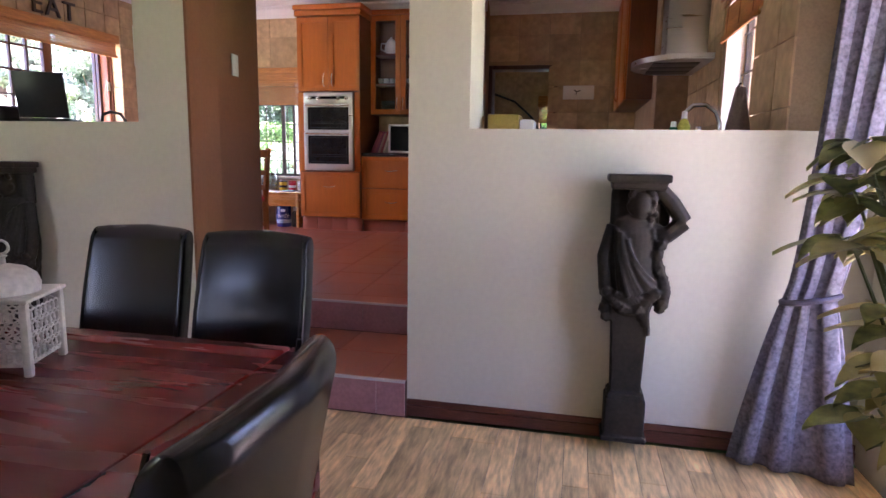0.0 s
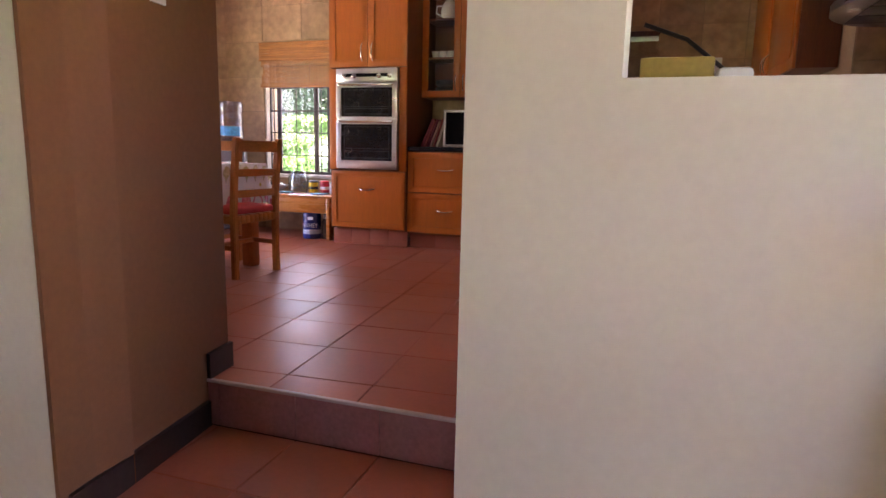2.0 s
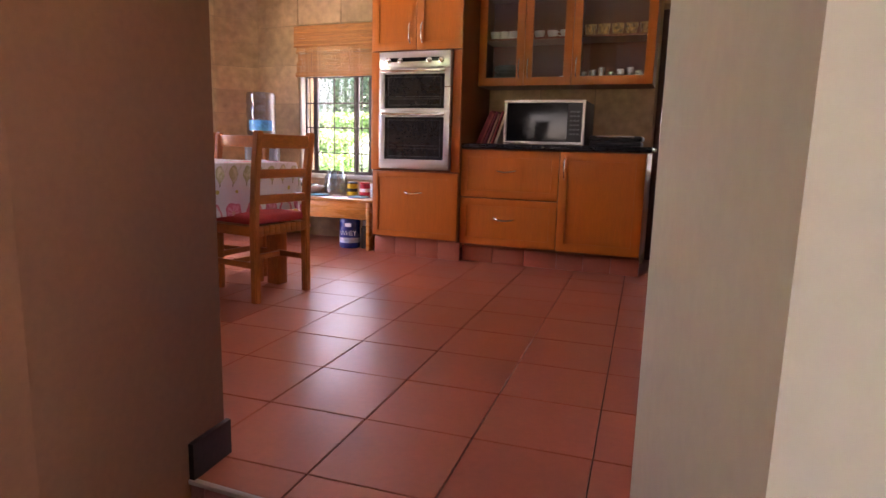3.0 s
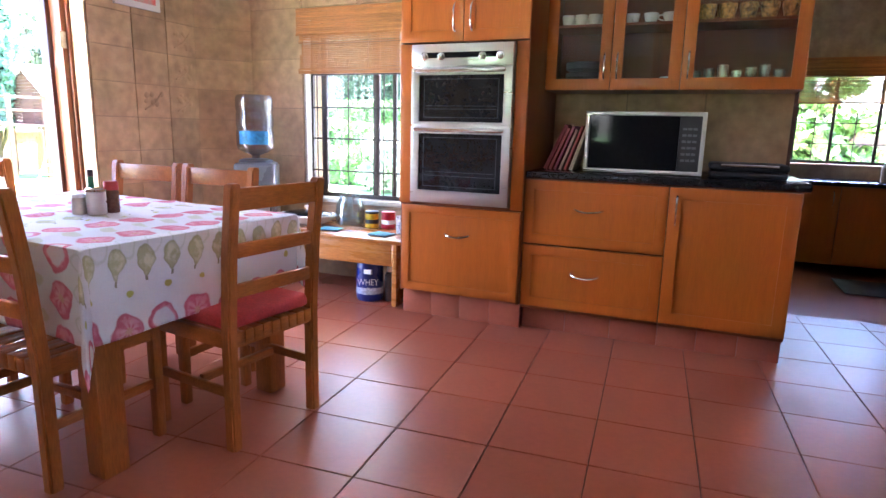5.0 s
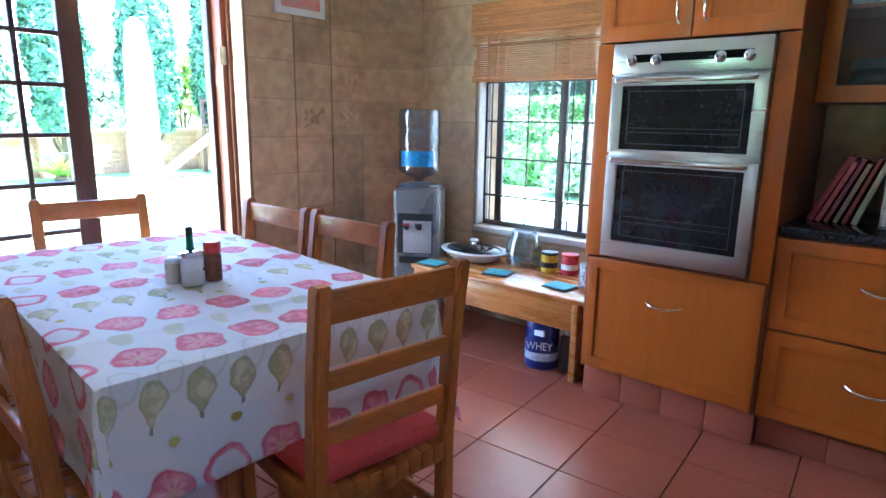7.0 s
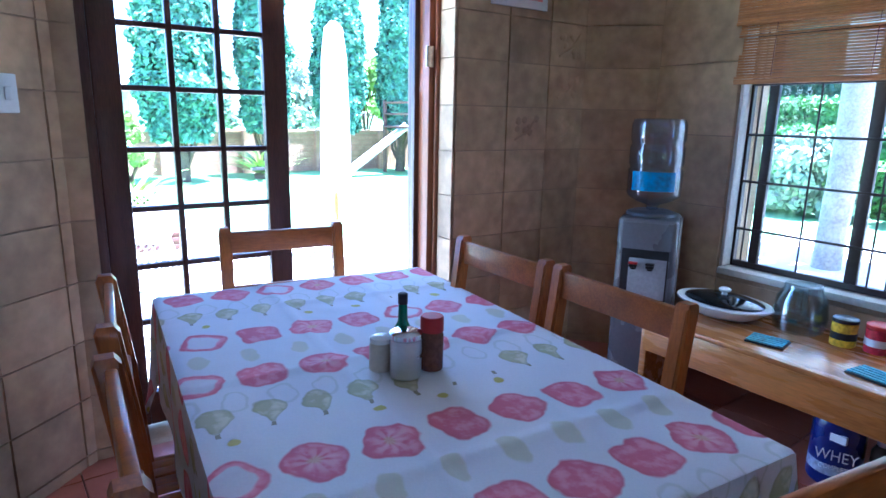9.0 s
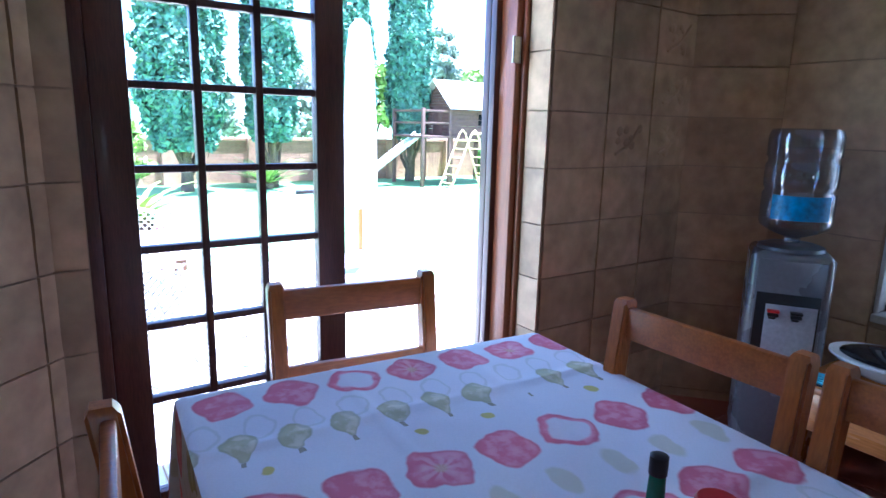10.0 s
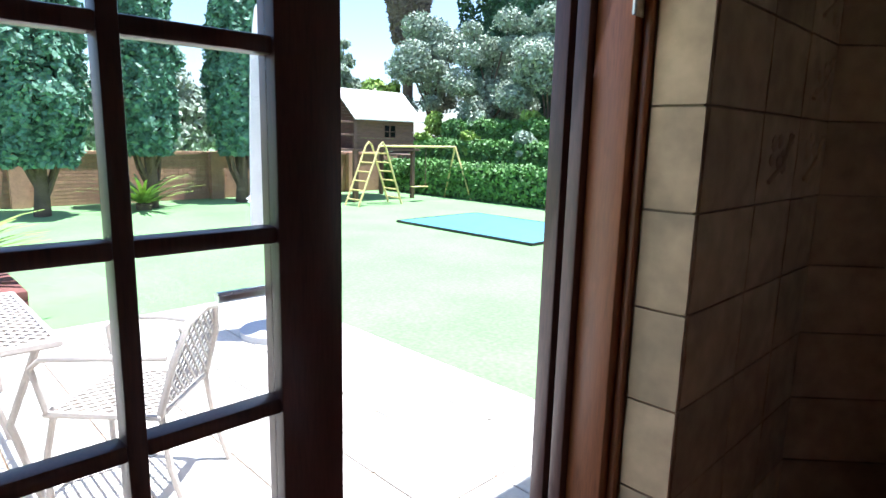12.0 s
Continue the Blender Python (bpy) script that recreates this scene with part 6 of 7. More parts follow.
# things left on the half wall ledge
lap = thing("laptop", (-1.55, 4.23, 1.4105), "open black laptop seen from behind on the ledge", "laptop")
part("base", box(-0.12, 0.12, -0.10, 0.10, 0, 0.02, 0.004), M_BLACKP, lap)
bm = box(-0.12, 0.12, -0.008, 0.008, 0, 0.24, 0.005)
bmesh.ops.rotate(bm, cent=(0, 0, 0), matrix=Matrix.Rotation(radians(14), 3, "X"), verts=bm.verts)
bmesh.ops.translate(bm, vec=(0, -0.09, 0.022), verts=bm.verts)
part("screen", bm, M_BLACKP, lap)
lap.matrix_basis = pose(-1.545, 4.23, 1.4105, 0, 0, 25)
single("camera_bag", box(-1.98, -1.76, 4.13, 4.32, 1.4105, 1.50, 0.03, 3), M_BLACKP, "small black bag lying on the ledge", "bag")
single("cable_loop", tube([(-1.20, 4.2, 1.417), (-1.19, 4.2, 1.45), (-1.14, 4.2, 1.468), (-1.08, 4.2, 1.455), (-1.05, 4.2, 1.417)], 0.008), M_BLACKP, "stiff black cable loop on the ledge", "cable")

# ---- patio and garden ----
PZ = 0.17     # patio level
patio = structure("patio", box(-8.3, WX - WT, 3.0, 9.01, G, PZ - 0.012), M_MORTAR, "pale sunlit paving outside the garden door", category="paving")


def leaves(name, pts, dirs, size, material, parent, label, seed, flat=0.0):
    """Many small leaf blades at the given points, as one mesh of kind stuff."""
    rs = np.random.RandomState(seed)
    n = len(pts)
    nrm = rs.normal(size=(n, 3)) + dirs * 1.2
    nrm /= np.linalg.norm(nrm, axis=1)[:, None]
    ref = rs.normal(size=(n, 3))
    ref[:, 2] += flat
    a = np.cross(nrm, ref)
    a /= np.linalg.norm(a, axis=1)[:, None] + 1e-9
    b = np.cross(nrm, a)
    s = (size * rs.uniform(0.6, 1.4, n))[:, None]
    quad = np.stack([pts - a * s, pts + b * s * 0.55, pts + a * s, pts - b * s * 0.55], 1).reshape(-1, 3)
    me = bpy.data.meshes.new(name)
    me.from_pydata(quad.tolist(), [], [(4 * i, 4 * i + 1, 4 * i + 2, 4 * i + 3) for i in range(n)])
    me.materials.append(material)
    ob = new(name, me)
    ob.parent = parent
    ob["label"] = label
    return ob


def crown_points(n, profile, seed, wob=0.25):
    """Points near the surface of an uneven turned crown: profile(k) gives radius at height k in 0..1."""
    rs = np.random.RandomState(seed)
    k = rs.uniform(0, 1, n)
    a = rs.uniform(0, 2 * np.pi, n)
    lump = np.array([noise.noise((math.cos(t) * 2.2, math.sin(t) * 2.2, z * 7 + seed)) for t, z in zip(a, k)])
    fine = np.array([noise.noise((math.cos(t) * 6, math.sin(t) * 6, z * 22 + seed)) for t, z in zip(a, k)])
    r = profile(k) * (1 + wob * lump + wob * 0.6 * fine) * (1 - np.abs(rs.normal(0, 0.10, n)))
    d = np.stack([np.cos(a), np.sin(a), 0.4 + 0 * a], 1)
    return np.stack([r * np.cos(a), r * np.sin(a), k], 1), d


def cypress(at, w, h0, h1, seed, label):
    t = thing("cypress_tree", at, label, "tree", "cypress trees along the brick wall")
    p, d = crown_points(22000, lambda k: w * (0.22 + 0.85 * np.sin(np.pi * np.clip(0.12 + 0.84 * k, 0, 1)) ** 0.8) * (1 - 0.42 * k), seed, 0.34)
    p[:, 2] = h0 + p[:, 2] * (h1 - h0)
    leaves("crown", p, d, 0.075, M_CYPRESS, t, "dense dark green foliage", seed, 1.0)
    # Solid core under the leaves, its dark colour painting the crown's inner shade.
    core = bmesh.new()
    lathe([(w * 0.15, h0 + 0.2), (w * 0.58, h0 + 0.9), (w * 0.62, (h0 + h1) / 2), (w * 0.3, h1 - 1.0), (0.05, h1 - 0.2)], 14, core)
    part("shade_core", core, M_LEAFSHADE, t, "solid core in a dark colour for the shade within the crown")
    tr = bmesh.new()
    tube([(0, 0, 0), (0.05, 0.02, h0 * 0.6), (0, 0, h0 + 1.0)], 0.16, 9, tr, 0.6)
    for i in range(6):
        a = i * 1.05 + seed
        tube([(0.04, 0, 0.15 + 0.1 * i), (0.25 * math.cos(a), 0.25 * math.sin(a), 0.7 + 0.1 * i), (0.55 * w * math.cos(a), 0.55 * w * math.sin(a), h0 + 0.5)], 0.06, 6, tr, 0.5)
    part("trunk", tr, M_BARK, t, "fibrous brown trunk with low branches")
    return t


cypress((-17.4, 8.85, G), 1.05, 1.0, 6.6, 1, "broad dark green cypress tree beside brick wall")
cypress((-17.9, 11.1, G), 0.74, 1.2, 7.2, 2, "slender dark green cypress tree beside brick wall")
cypress((-18.0, 13.35, G), 0.80, 1.2, 7.0, 3, "slender dark green cypress tree with bare low trunk")
cypress((-18.1, 15.45, G), 0.75, 1.3, 7.6, 4, "tall dark green cypress tree by the playhouse")


def bush(name, at, rx, ry, h, seed, material, label, size=0.07, n=9000, z0=0.25, trunk=True, group="", cat="tree"):
    t = thing(name, at, label, cat, group)
    rs = np.random.RandomState(seed)
    lobes = 22
    around, out_ = rs.uniform(0, 2 * np.pi, lobes), np.sqrt(rs.uniform(0.02, 1, lobes)) * 0.78
    up = rs.uniform(z0 + 0.08, 0.92, lobes)
    shrink = np.sqrt(np.clip(1.15 - up, 0.2, 1))
    centres = np.stack([rx * out_ * shrink * np.cos(around), ry * out_ * shrink * np.sin(around), h * up], 1)
    size_of = rs.uniform(0.16, 0.40, lobes)
    which = rs.choice(lobes, n, p=size_of ** 2 / np.sum(size_of ** 2))
    v = rs.normal(size=(n, 3))
    v /= np.linalg.norm(v, axis=1)[:, None]
    rad = size_of[which] * (rx + ry) / 2 * (0.55 + 0.55 * rs.uniform(size=n))
    p = centres[which] + v * rad[:, None] * np.array([1, 1, 0.75])
    p[:, 2] = np.maximum(p[:, 2], 0.02)
    leaves("crown", p, v, size, material, t, "uneven crown of small leaves", seed)
    if trunk:
        tr = bmesh.new()
        for c in centres[:9]:
            tube([(0, 0, 0), (c[0] * 0.25, c[1] * 0.25, c[2] * 0.5), tuple(c)], 0.05, 6, tr, 0.4)
        part("trunk", tr, M_BARK, t, "several slim branching stems")
    return t


TER = 19.0
for i, (y0, h, zb) in enumerate(((TER, 0.95, 0.0), (TER + 1.5, 0.85, 0.75), (TER + 3.0, 0.85, 1.45))):
    st_ = structure("terrace_" + str(i + 1), box(-26, 4, y0 + 0.15, y0 + 60 if i == 2 else y0 + 1.62, G, zb + 0.35), M_BARK, "earth terrace behind the lawn", category="terrace")
    hd = thing("hedge", (-11, y0 + 0.35, zb - 0.02), "clipped green hedge along the terrace", "hedge", "terraced hedges")
    rs = np.random.RandomState(20 + i)
    n = 26000
    x = rs.uniform(-8.5, 8.5, n)
    lump = np.array([noise.noise((q * 1.3, i * 5.0, 0)) for q in x])
    side = rs.uniform(0, 1, n) < 0.6
    y = np.where(side, -0.42 + 0.06 * rs.normal(size=n), rs.uniform(-0.42, 0.5, n))
    top = h + 0.12 * lump
    z = np.where(side, rs.uniform(0, 1, n) ** 0.8 * top, top + 0.05 * rs.normal(size=n))
    dd = np.stack([0 * x, np.where(side, -1.0, 0.0), np.where(side, 0.3, 1.0)], 1)
    leaves("foliage", np.stack([x, y, np.maximum(z, 0.01)], 1), dd, 0.06, M_HEDGE, hd, "dense small green leaves", 30 + i)
    # Filler block coloured dark to paint the shade inside the hedge.
    part("shade_core", box(-8.5, 8.5, -0.36, 0.45, 0.0, h - 0.08), M_LEAFSHADE, hd, "solid core in a dark colour for the shade within the hedge")
for i, (x, y, r_, h) in enumerate(((-21.9, 23.6, 2.2, 5.0), (-18.9, 23.8, 2.1, 4.9), (-15.9, 23.5, 1.9, 4.5))):
    bush("olive_tree", (x, y, 1.78), r_, r_, h, 50 + i, M_OLIVE, "silvery grey-green olive tree on the terrace", 0.065, 26000, 0.1, group="olive trees")
for i in range(9):
    x = -21.5 + i * 1.15
    bush("flowering_shrub", (x, 22.0 + 0.3 * (i % 2) if i % 2 else 20.7, 1.05 if not i % 2 else 1.75), 0.55, 0.45, 0.9, 70 + i, M_YUCCA if i % 3 else M_OLIVE, "bright green shrub above the hedge", 0.09, 1500, 0.1, False, "terrace shrubs", "shrub")
wallp = np.random.RandomState(90)
cr = thing("creeper_bank", (-13, 27.5, 1.8), "dark green creeper-covered bank behind the terraces", "bank")
n = 40000
x, z = wallp.uniform(-11, 14, n), wallp.uniform(0, 6.5, n)
y = np.array([1.2 * noise.noise((a * 0.5, b * 0.5, 3)) for a, b in zip(x, z)]) + 0.25 * z * 0.2
leaves("foliage", np.stack([x, y, z], 1), np.tile(np.array([[0, -1.0, 0.3]]), (n, 1)), 0.14, M_CREEPER, cr, "mass of dark creeper leaves", 91)
# Backing block coloured dark to paint the shade behind the creeper leaves.
part("bank", box(-11, 14, 1.4, 4.0, 0, 6.4), M_LEAFSHADE, cr, "solid bank in a dark colour for the shade behind the leaves")
for i, (x, y, r_, h, m_) in enumerate(((-24.5, 10.5, 1.8, 4.2, M_OLIVE), (-25, 14.5, 2.0, 3.9, M_OLIVE), (-25.5, 18.0, 2.0, 4.2, M_YUCCA), (-23.5, 22.3, 1.4, 4.5, M_YUCCA), (-26, 6.0, 2.2, 3.8, M_OLIVE), (-29, 24.0, 1.4, 7.0, M_OLIVE))):
    bush("garden_tree", (x, y, G), r_, r_, h, 100 + i, m_, "leafy light green tree beyond the wall", 0.13, 5000, group="trees beyond the wall")
pm = thing("palm_tree", (-25.6, 25.5, 1.8), "palm with a skirt of dead fronds", "palm")
part("trunk", tube([(0, 0, 0), (0, 0, 7.8)], 0.25, 10), M_BARK, pm)
rs = np.random.RandomState(7)
n = 7000
k = rs.uniform(0, 1, n)
a = rs.uniform(0, 6.28, n)
r_ = 0.55 + 0.75 * k
leaves("dead_skirt", np.stack([r_ * np.cos(a), r_ * np.sin(a), 4.3 + 3.6 * k], 1), np.stack([np.cos(a), np.sin(a), 0 * a], 1), 0.22, mat("dry_fronds", (0.26, 0.20, 0.15), 0.9, vary=0.3), pm, "hanging grey-brown dead fronds", 8)
fb = bmesh.new()
for i in range(22):
    a = i * 0.9
    tube([(0, 0, 7.7), (1.0 * math.cos(a), 1.0 * math.sin(a), 8.7), (2.2 * math.cos(a), 2.2 * math.sin(a), 8.1 + (i % 3) * 0.5)], 0.09, 4, fb, 0.2)
part("fronds", fb, M_HEDGE, pm, "long green fronds")


def agave(at, r_, seed, label):
    t = thing("cycad", at, label, "plant", "cycads along the border")
    rr = random.Random(seed)
    bm = bmesh.new()
    for i in range(46):
        a, e = rr.uniform(0, 6.28), rr.uniform(0.25, 1.2)
        L = r_ * rr.uniform(0.8, 1.1)
        prev = None
        for k in range(6):
            f = k / 5
            d = L * f
            c = Vector((d * math.cos(a) * math.cos(e * (1 - 0.5 * f)), d * math.sin(a) * math.cos(e * (1 - 0.5 * f)), 0.12 + d * math.sin(e) * (1 - 0.45 * f)))
            s = Vector((-math.sin(a), math.cos(a), 0)) * (0.055 * (1 - 0.75 * f))
            cur = [bm.verts.new(c - s), bm.verts.new(c + s)]
            if prev:
                bm.faces.new((prev[0], prev[1], cur[1], cur[0]))
            prev = cur
    part("fronds", bm, M_YUCCA, t, "arching bright green fronds")
    part("crown_base", lathe([(0.16, 0), (0.18, 0.1), (0.1, 0.2)], 12), M_BARK, t)
    return t


agave((-17.5, 10.8, G), 1.3, 3, "bright green cycad in front of the brick wall")
agave((-9.6, 6.75, G + 0.42), 0.85, 4, "bright green cycad in a raised brick bed")
pb = thing("raised_bed", (-9.7, 6.65, G), "low dark red brick planter under the cycad", "planter")
M_DRED = mat("dark_red_brick", (0.20, 0.075, 0.06), 0.85, vary=0.2, fine=30, bump=0.3)
for i in range(5):
    part("course", box(-0.7 - 0.012 * (i % 2), 0.7, -0.5, 0.5, i * 0.084, i * 0.084 + 0.08, 0.008), M_DRED, pb)

# brick garden wall with piers and coping
gw = structure("garden_wall", box(-19.4, -19.18, -4, 19.0, G, 1.14), M_MORTAR, "salmon face-brick garden wall", category="wall")
for i in range(8):
    structure("garden_wall_pier_%d" % (i + 1), box(-19.16, -18.98, 2.0 + i * 2.2, 2.35 + i * 2.2, G, 1.2, 0.006), M_BRICK, "salmon brick pier of the garden wall", category="pier")
nb = thing("neighbour_house", (-30, 5.0, G), "pale neighbouring house with tiled roof beyond the wall", "house")
part("wall", box(-3, 3, -4, 4, 0, 2.4), M_WHITEW, nb)
bm = bmesh.new()
vs = [bm.verts.new(v) for v in ((3.5, -4.5, 2.4), (3.5, 4.5, 2.4), (-3.5, 4.5, 2.4), (-3.5, -4.5, 2.4), (0, -3, 3.9), (0, 3, 3.9))]
for f in ((0, 1, 5, 4), (1, 2, 5), (2, 3, 4, 5), (3, 0, 4), (3, 2, 1, 0)):
    bm.faces.new([vs[i] for i in f])
part("roof", bm, mat("grey_roof_tiles", (0.30, 0.27, 0.25), 0.8, vary=0.15, scale=3, fine=20), nb)
for i in range(2):
    part("window", box(3.0, 3.03, -2.2 + i * 3, -1.0 + i * 3, 1.0, 2.0, 0.01), M_FRAME, nb)

# wooden playhouse on stilts
ph = thing("playhouse", (-17.2, 16.85, G), "brown boarded playhouse on stilts with pale roof", "playhouse")
FZ, EZ, RZ = 1.42, 2.26, 2.98
for sx in (-0.72, 0.72):
    for sy in (-1.0, 1.0):
        part("stilt", box(sx - 0.05, sx + 0.05, sy - 0.05, sy + 0.05, 0, FZ - 0.061, 0.006), M_CABIN, ph)
part("deck", box(-0.85, 0.85, -2.05, 1.15, FZ - 0.06, FZ, 0.006), M_CABIN, ph)
nb_ = 9
for i in range(nb_):
    z0, z1 = FZ + i * (EZ - FZ) / nb_, FZ + (i + 1) * (EZ - FZ) / nb_ - 0.006
    for sx in (-0.75, 0.73):
        if sx > 0 and 3 <= i <= 6:
            part("board", box(sx, sx + 0.022, -1.0, -0.1, z0, z1, 0.003), M_CABIN, ph)
            part("board", box(sx, sx + 0.022, 0.35, 1.0, z0, z1, 0.003), M_CABIN, ph)
        else:
            part("board", box(sx, sx + 0.022, -1.0, 1.0, z0, z1, 0.003), M_CABIN, ph)
    part("board", box(-0.73, 0.73, 0.98, 1.0, z0, z1, 0.003), M_CABIN, ph)
    part("board", box(-0.73, -0.25, -1.0, -0.98, z0, z1, 0.003), M_CABIN, ph)
    part("board", box(0.25, 0.73, -1.0, -0.98, z0, z1, 0.003), M_CABIN, ph)
part("door", box(-0.245, 0.245, -0.995, -0.975, FZ + 0.005, EZ, 0.004), M_CABIN, ph)
for sy in (-1.0, 0.98):
    for i in range(8):
        z0 = EZ + i * (RZ - EZ - 0.06) / 8
        hw_ = 0.73 * (1 - (i + 0.6) / 8.4)
        part("gable_board", box(-hw_, hw_, sy, sy + 0.02, z0, z0 + (RZ - EZ - 0.06) / 8 - 0.006, 0.003), M_CABIN, ph)
for sx in (-1, 1):
    bm = bmesh.new()
    vs = [bm.verts.new(v) for v in ((0, -1.2, RZ), (0, 1.2, RZ), (sx * 0.95, 1.2, EZ - 0.1), (sx * 0.95, -1.2, EZ - 0.1))]
    f = bm.faces.new(vs)
    r = bmesh.ops.extrude_face_region(bm, geom=[f])["geom"]
    bmesh.ops.translate(bm, vec=(0, 0, 0.035), verts=[v for v in r if isinstance(v, bmesh.types.BMVert)])
    part("roof_sheet", bm, M_THATCH, ph, "pale sheet roof")
wf = bmesh.new()
for b_ in ((-0.1, -0.07), (0.11, 0.135), (0.32, 0.35)):
    rbox(wf, 0.735, 0.765, b_[0], b_[1], FZ + 0.28, EZ - 0.19)
for b_ in ((0.28, 0.31), (0.45, 0.47), (0.625, 0.65)):
    rbox(wf, 0.737, 0.763, -0.1, 0.35, FZ + b_[0], FZ + b_[1])
w_ = part("window", wf, M_CABIN, ph)
part("pane", box(0.74, 0.745, -0.1, 0.35, FZ + 0.28, EZ - 0.19), M_BLACKGL, w_, "dark pane")
for x, y in ((-0.8, -2.0), (0.8, -2.0), (0.8, -1.1)):
    part("post", box(x - 0.045, x + 0.045, y - 0.045, y + 0.045, 0, FZ + 0.75, 0.006), M_CABIN, ph)
for z in (FZ + 0.35, FZ + 0.68):
    part("guard_rail", box(-0.755, 0.755, -2.03, -1.98, z - 0.03, z + 0.03, 0.004), M_CABIN, ph)
    part("guard_rail", box(0.78, 0.82, -1.95, -1.145, z - 0.03, z + 0.03, 0.004), M_CABIN, ph)
sl = thing("slide", (-17.0, 15.1, G), "pale garden slide leaning on the playhouse deck", "slide")
bm = bmesh.new()
for a, b in ((-0.2, 0.2),):
    vs = [bm.verts.new(v) for v in ((-0.2, 0, FZ), (0.2, 0, FZ), (0.2, -2.0, 0.06), (-0.2, -2.0, 0.06))]
    f = bm.faces.new(vs)
    r = bmesh.ops.extrude_face_region(bm, geom=[f])["geom"]
    bmesh.ops.translate(bm, vec=(0, 0, 0.03), verts=[v for v in r if isinstance(v, bmesh.types.BMVert)])
part("chute", bm, M_WHITEW, sl)
for sx in (-0.21, 0.21):
    part("side_rail", tube([(sx, 0, FZ + 0.08), (sx, -2.0, 0.14)], 0.03, 6), M_WHITEW, sl)
for i in range(4):
    part("foot_bar", box(-0.4, -0.2, -0.35 - 0.4 * i, -0.31 - 0.4 * i, FZ - 0.3 - 0.27 * i, FZ - 0.26 - 0.27 * i), M_CABIN, sl)

# climbing frame with swing
cf = thing("climbing_frame", (-15.7, 15.9, G), "yellow tubular climbing frame with ladders and swing", "climbing frame")
for lx, y0, y1 in ((0.0, -0.75, -0.1), (0.0, 0.65, 0.1)):
    for sx in (-0.28, 0.28):
        part("ladder_rail", tube([(sx, y0, 0), (sx, y1, 1.5), (sx, y1 + (0.1 if y1 < 0 else -0.1), 1.6)], 0.026, 8), M_YELLOW, cf)
    for i in range(6):
        k = (i + 0.7) / 6.5
        part("rung", tube([(-0.28, y0 + (y1 - y0) * k, 1.5 * k), (0.28, y0 + (y1 - y0) * k, 1.5 * k)], 0.02, 6), M_YELLOW, cf)
part("top_bar", tube([(0, 0.1, 1.5), (0, 2.9, 1.5)], 0.03, 8), M_YELLOW, cf)
for sx in (-0.55, 0.55):
    part("swing_leg", tube([(0, 2.9, 1.5), (sx, 3.05, 0)], 0.026, 8), M_YELLOW, cf)
for yy in (1.3, 1.75):
    part("swing_rope", tube([(0, yy, 1.5), (0, yy, 0.42)], 0.012, 6), M_BARK, cf)
part("swing_seat", box(-0.1, 0.1, 1.27, 1.78, 0.40, 0.42, 0.005), M_YELLOW, cf)

# sunken trampoline
tp = thing("trampoline", (-11.0, 15.35, G), "blue-green rectangular trampoline set flush in the lawn", "trampoline", "", 0)
part("mat", box(-1.7, 1.7, -1.15, 1.15, 0.03, 0.045, 0.004), M_TEAL, tp)
bm = ring(-1.75, 1.75, -1.2, 1.2, 0.0, 0.05, 0.045, 0.01)
bmesh.ops.rotate(bm, cent=(0, 0, 0), matrix=Matrix.Rotation(radians(90), 3, "X"), verts=bm.verts)
bmesh.ops.translate(bm, vec=(0, 0, -min(v.co.z for v in bm.verts)), verts=bm.verts)
part("edge_pad", bm, M_BLACKP, tp, "dark padded edge")

# closed parasol
pa = thing("parasol", (-7.35, 8.45, PZ), "closed white garden parasol on a round base", "parasol")
part("base", lathe([(0.27, 0), (0.27, 0.05), (0.10, 0.09), (0.04, 0.12), (0.04, 0.3)], 28), mat("pale_concrete", (0.5, 0.5, 0.52), 0.8, vary=0.1), pa)
part("pole", tube([(0, 0, 0.1), (0, 0, 2.4)], 0.024, 12), M_PINE, pa, "tan wooden pole")
bm = bmesh.new()
segs, hs = 32, ((0.72, 0.155), (0.9, 0.15), (1.5, 0.14), (2.1, 0.12), (2.38, 0.085), (2.45, 0.03))
rings = []
for z, r_ in hs:
    rings.append([bm.verts.new((r_ * (1 + 0.16 * math.cos(8 * 2 * math.pi * i / segs)) * math.cos(2 * math.pi * i / segs), r_ * (1 + 0.16 * math.cos(8 * 2 * math.pi * i / segs)) * math.sin(2 * math.pi * i / segs), z)) for i in range(segs)])
for a, b in zip(rings, rings[1:]):
    for i in range(segs):
        bm.faces.new((a[i], a[(i + 1) % segs], b[(i + 1) % segs], b[i]))
bm.faces.new(rings[-1])
part("canopy", bm, M_WHITEW, pa, "furled white canvas", smooth=70)

# cast metal patio set
M_CAST = mat("cream_cast_metal", (0.52, 0.46, 0.41), 0.5, vary=0.1, fine=60)


def lattice(bm, x0, x1, y0, y1, z, pitch, r_):
    """Diagonal bars inside a rectangle."""
    n_ = int((x1 - x0 + y1 - y0) / pitch)
    for i in range(1, n_):
        c = i * pitch
        for flip in (False, True):
            pts = []
            for px in (x0, x1):
                py = y0 + c - (px - x0)
                pts.append((px, py))
            (ax, ay), (bx, by) = pts
            if ay > y1:
                ax, ay = ax + (ay - y1), y1
            if by < y0:
                bx, by = bx - (y0 - by), y0
            if ax >= bx:
                continue
            if flip:
                ax, bx = x0 + x1 - ax, x0 + x1 - bx
            bm_ = tube([(ax, ay, z), (bx, by, z)], r_, 4, bm)


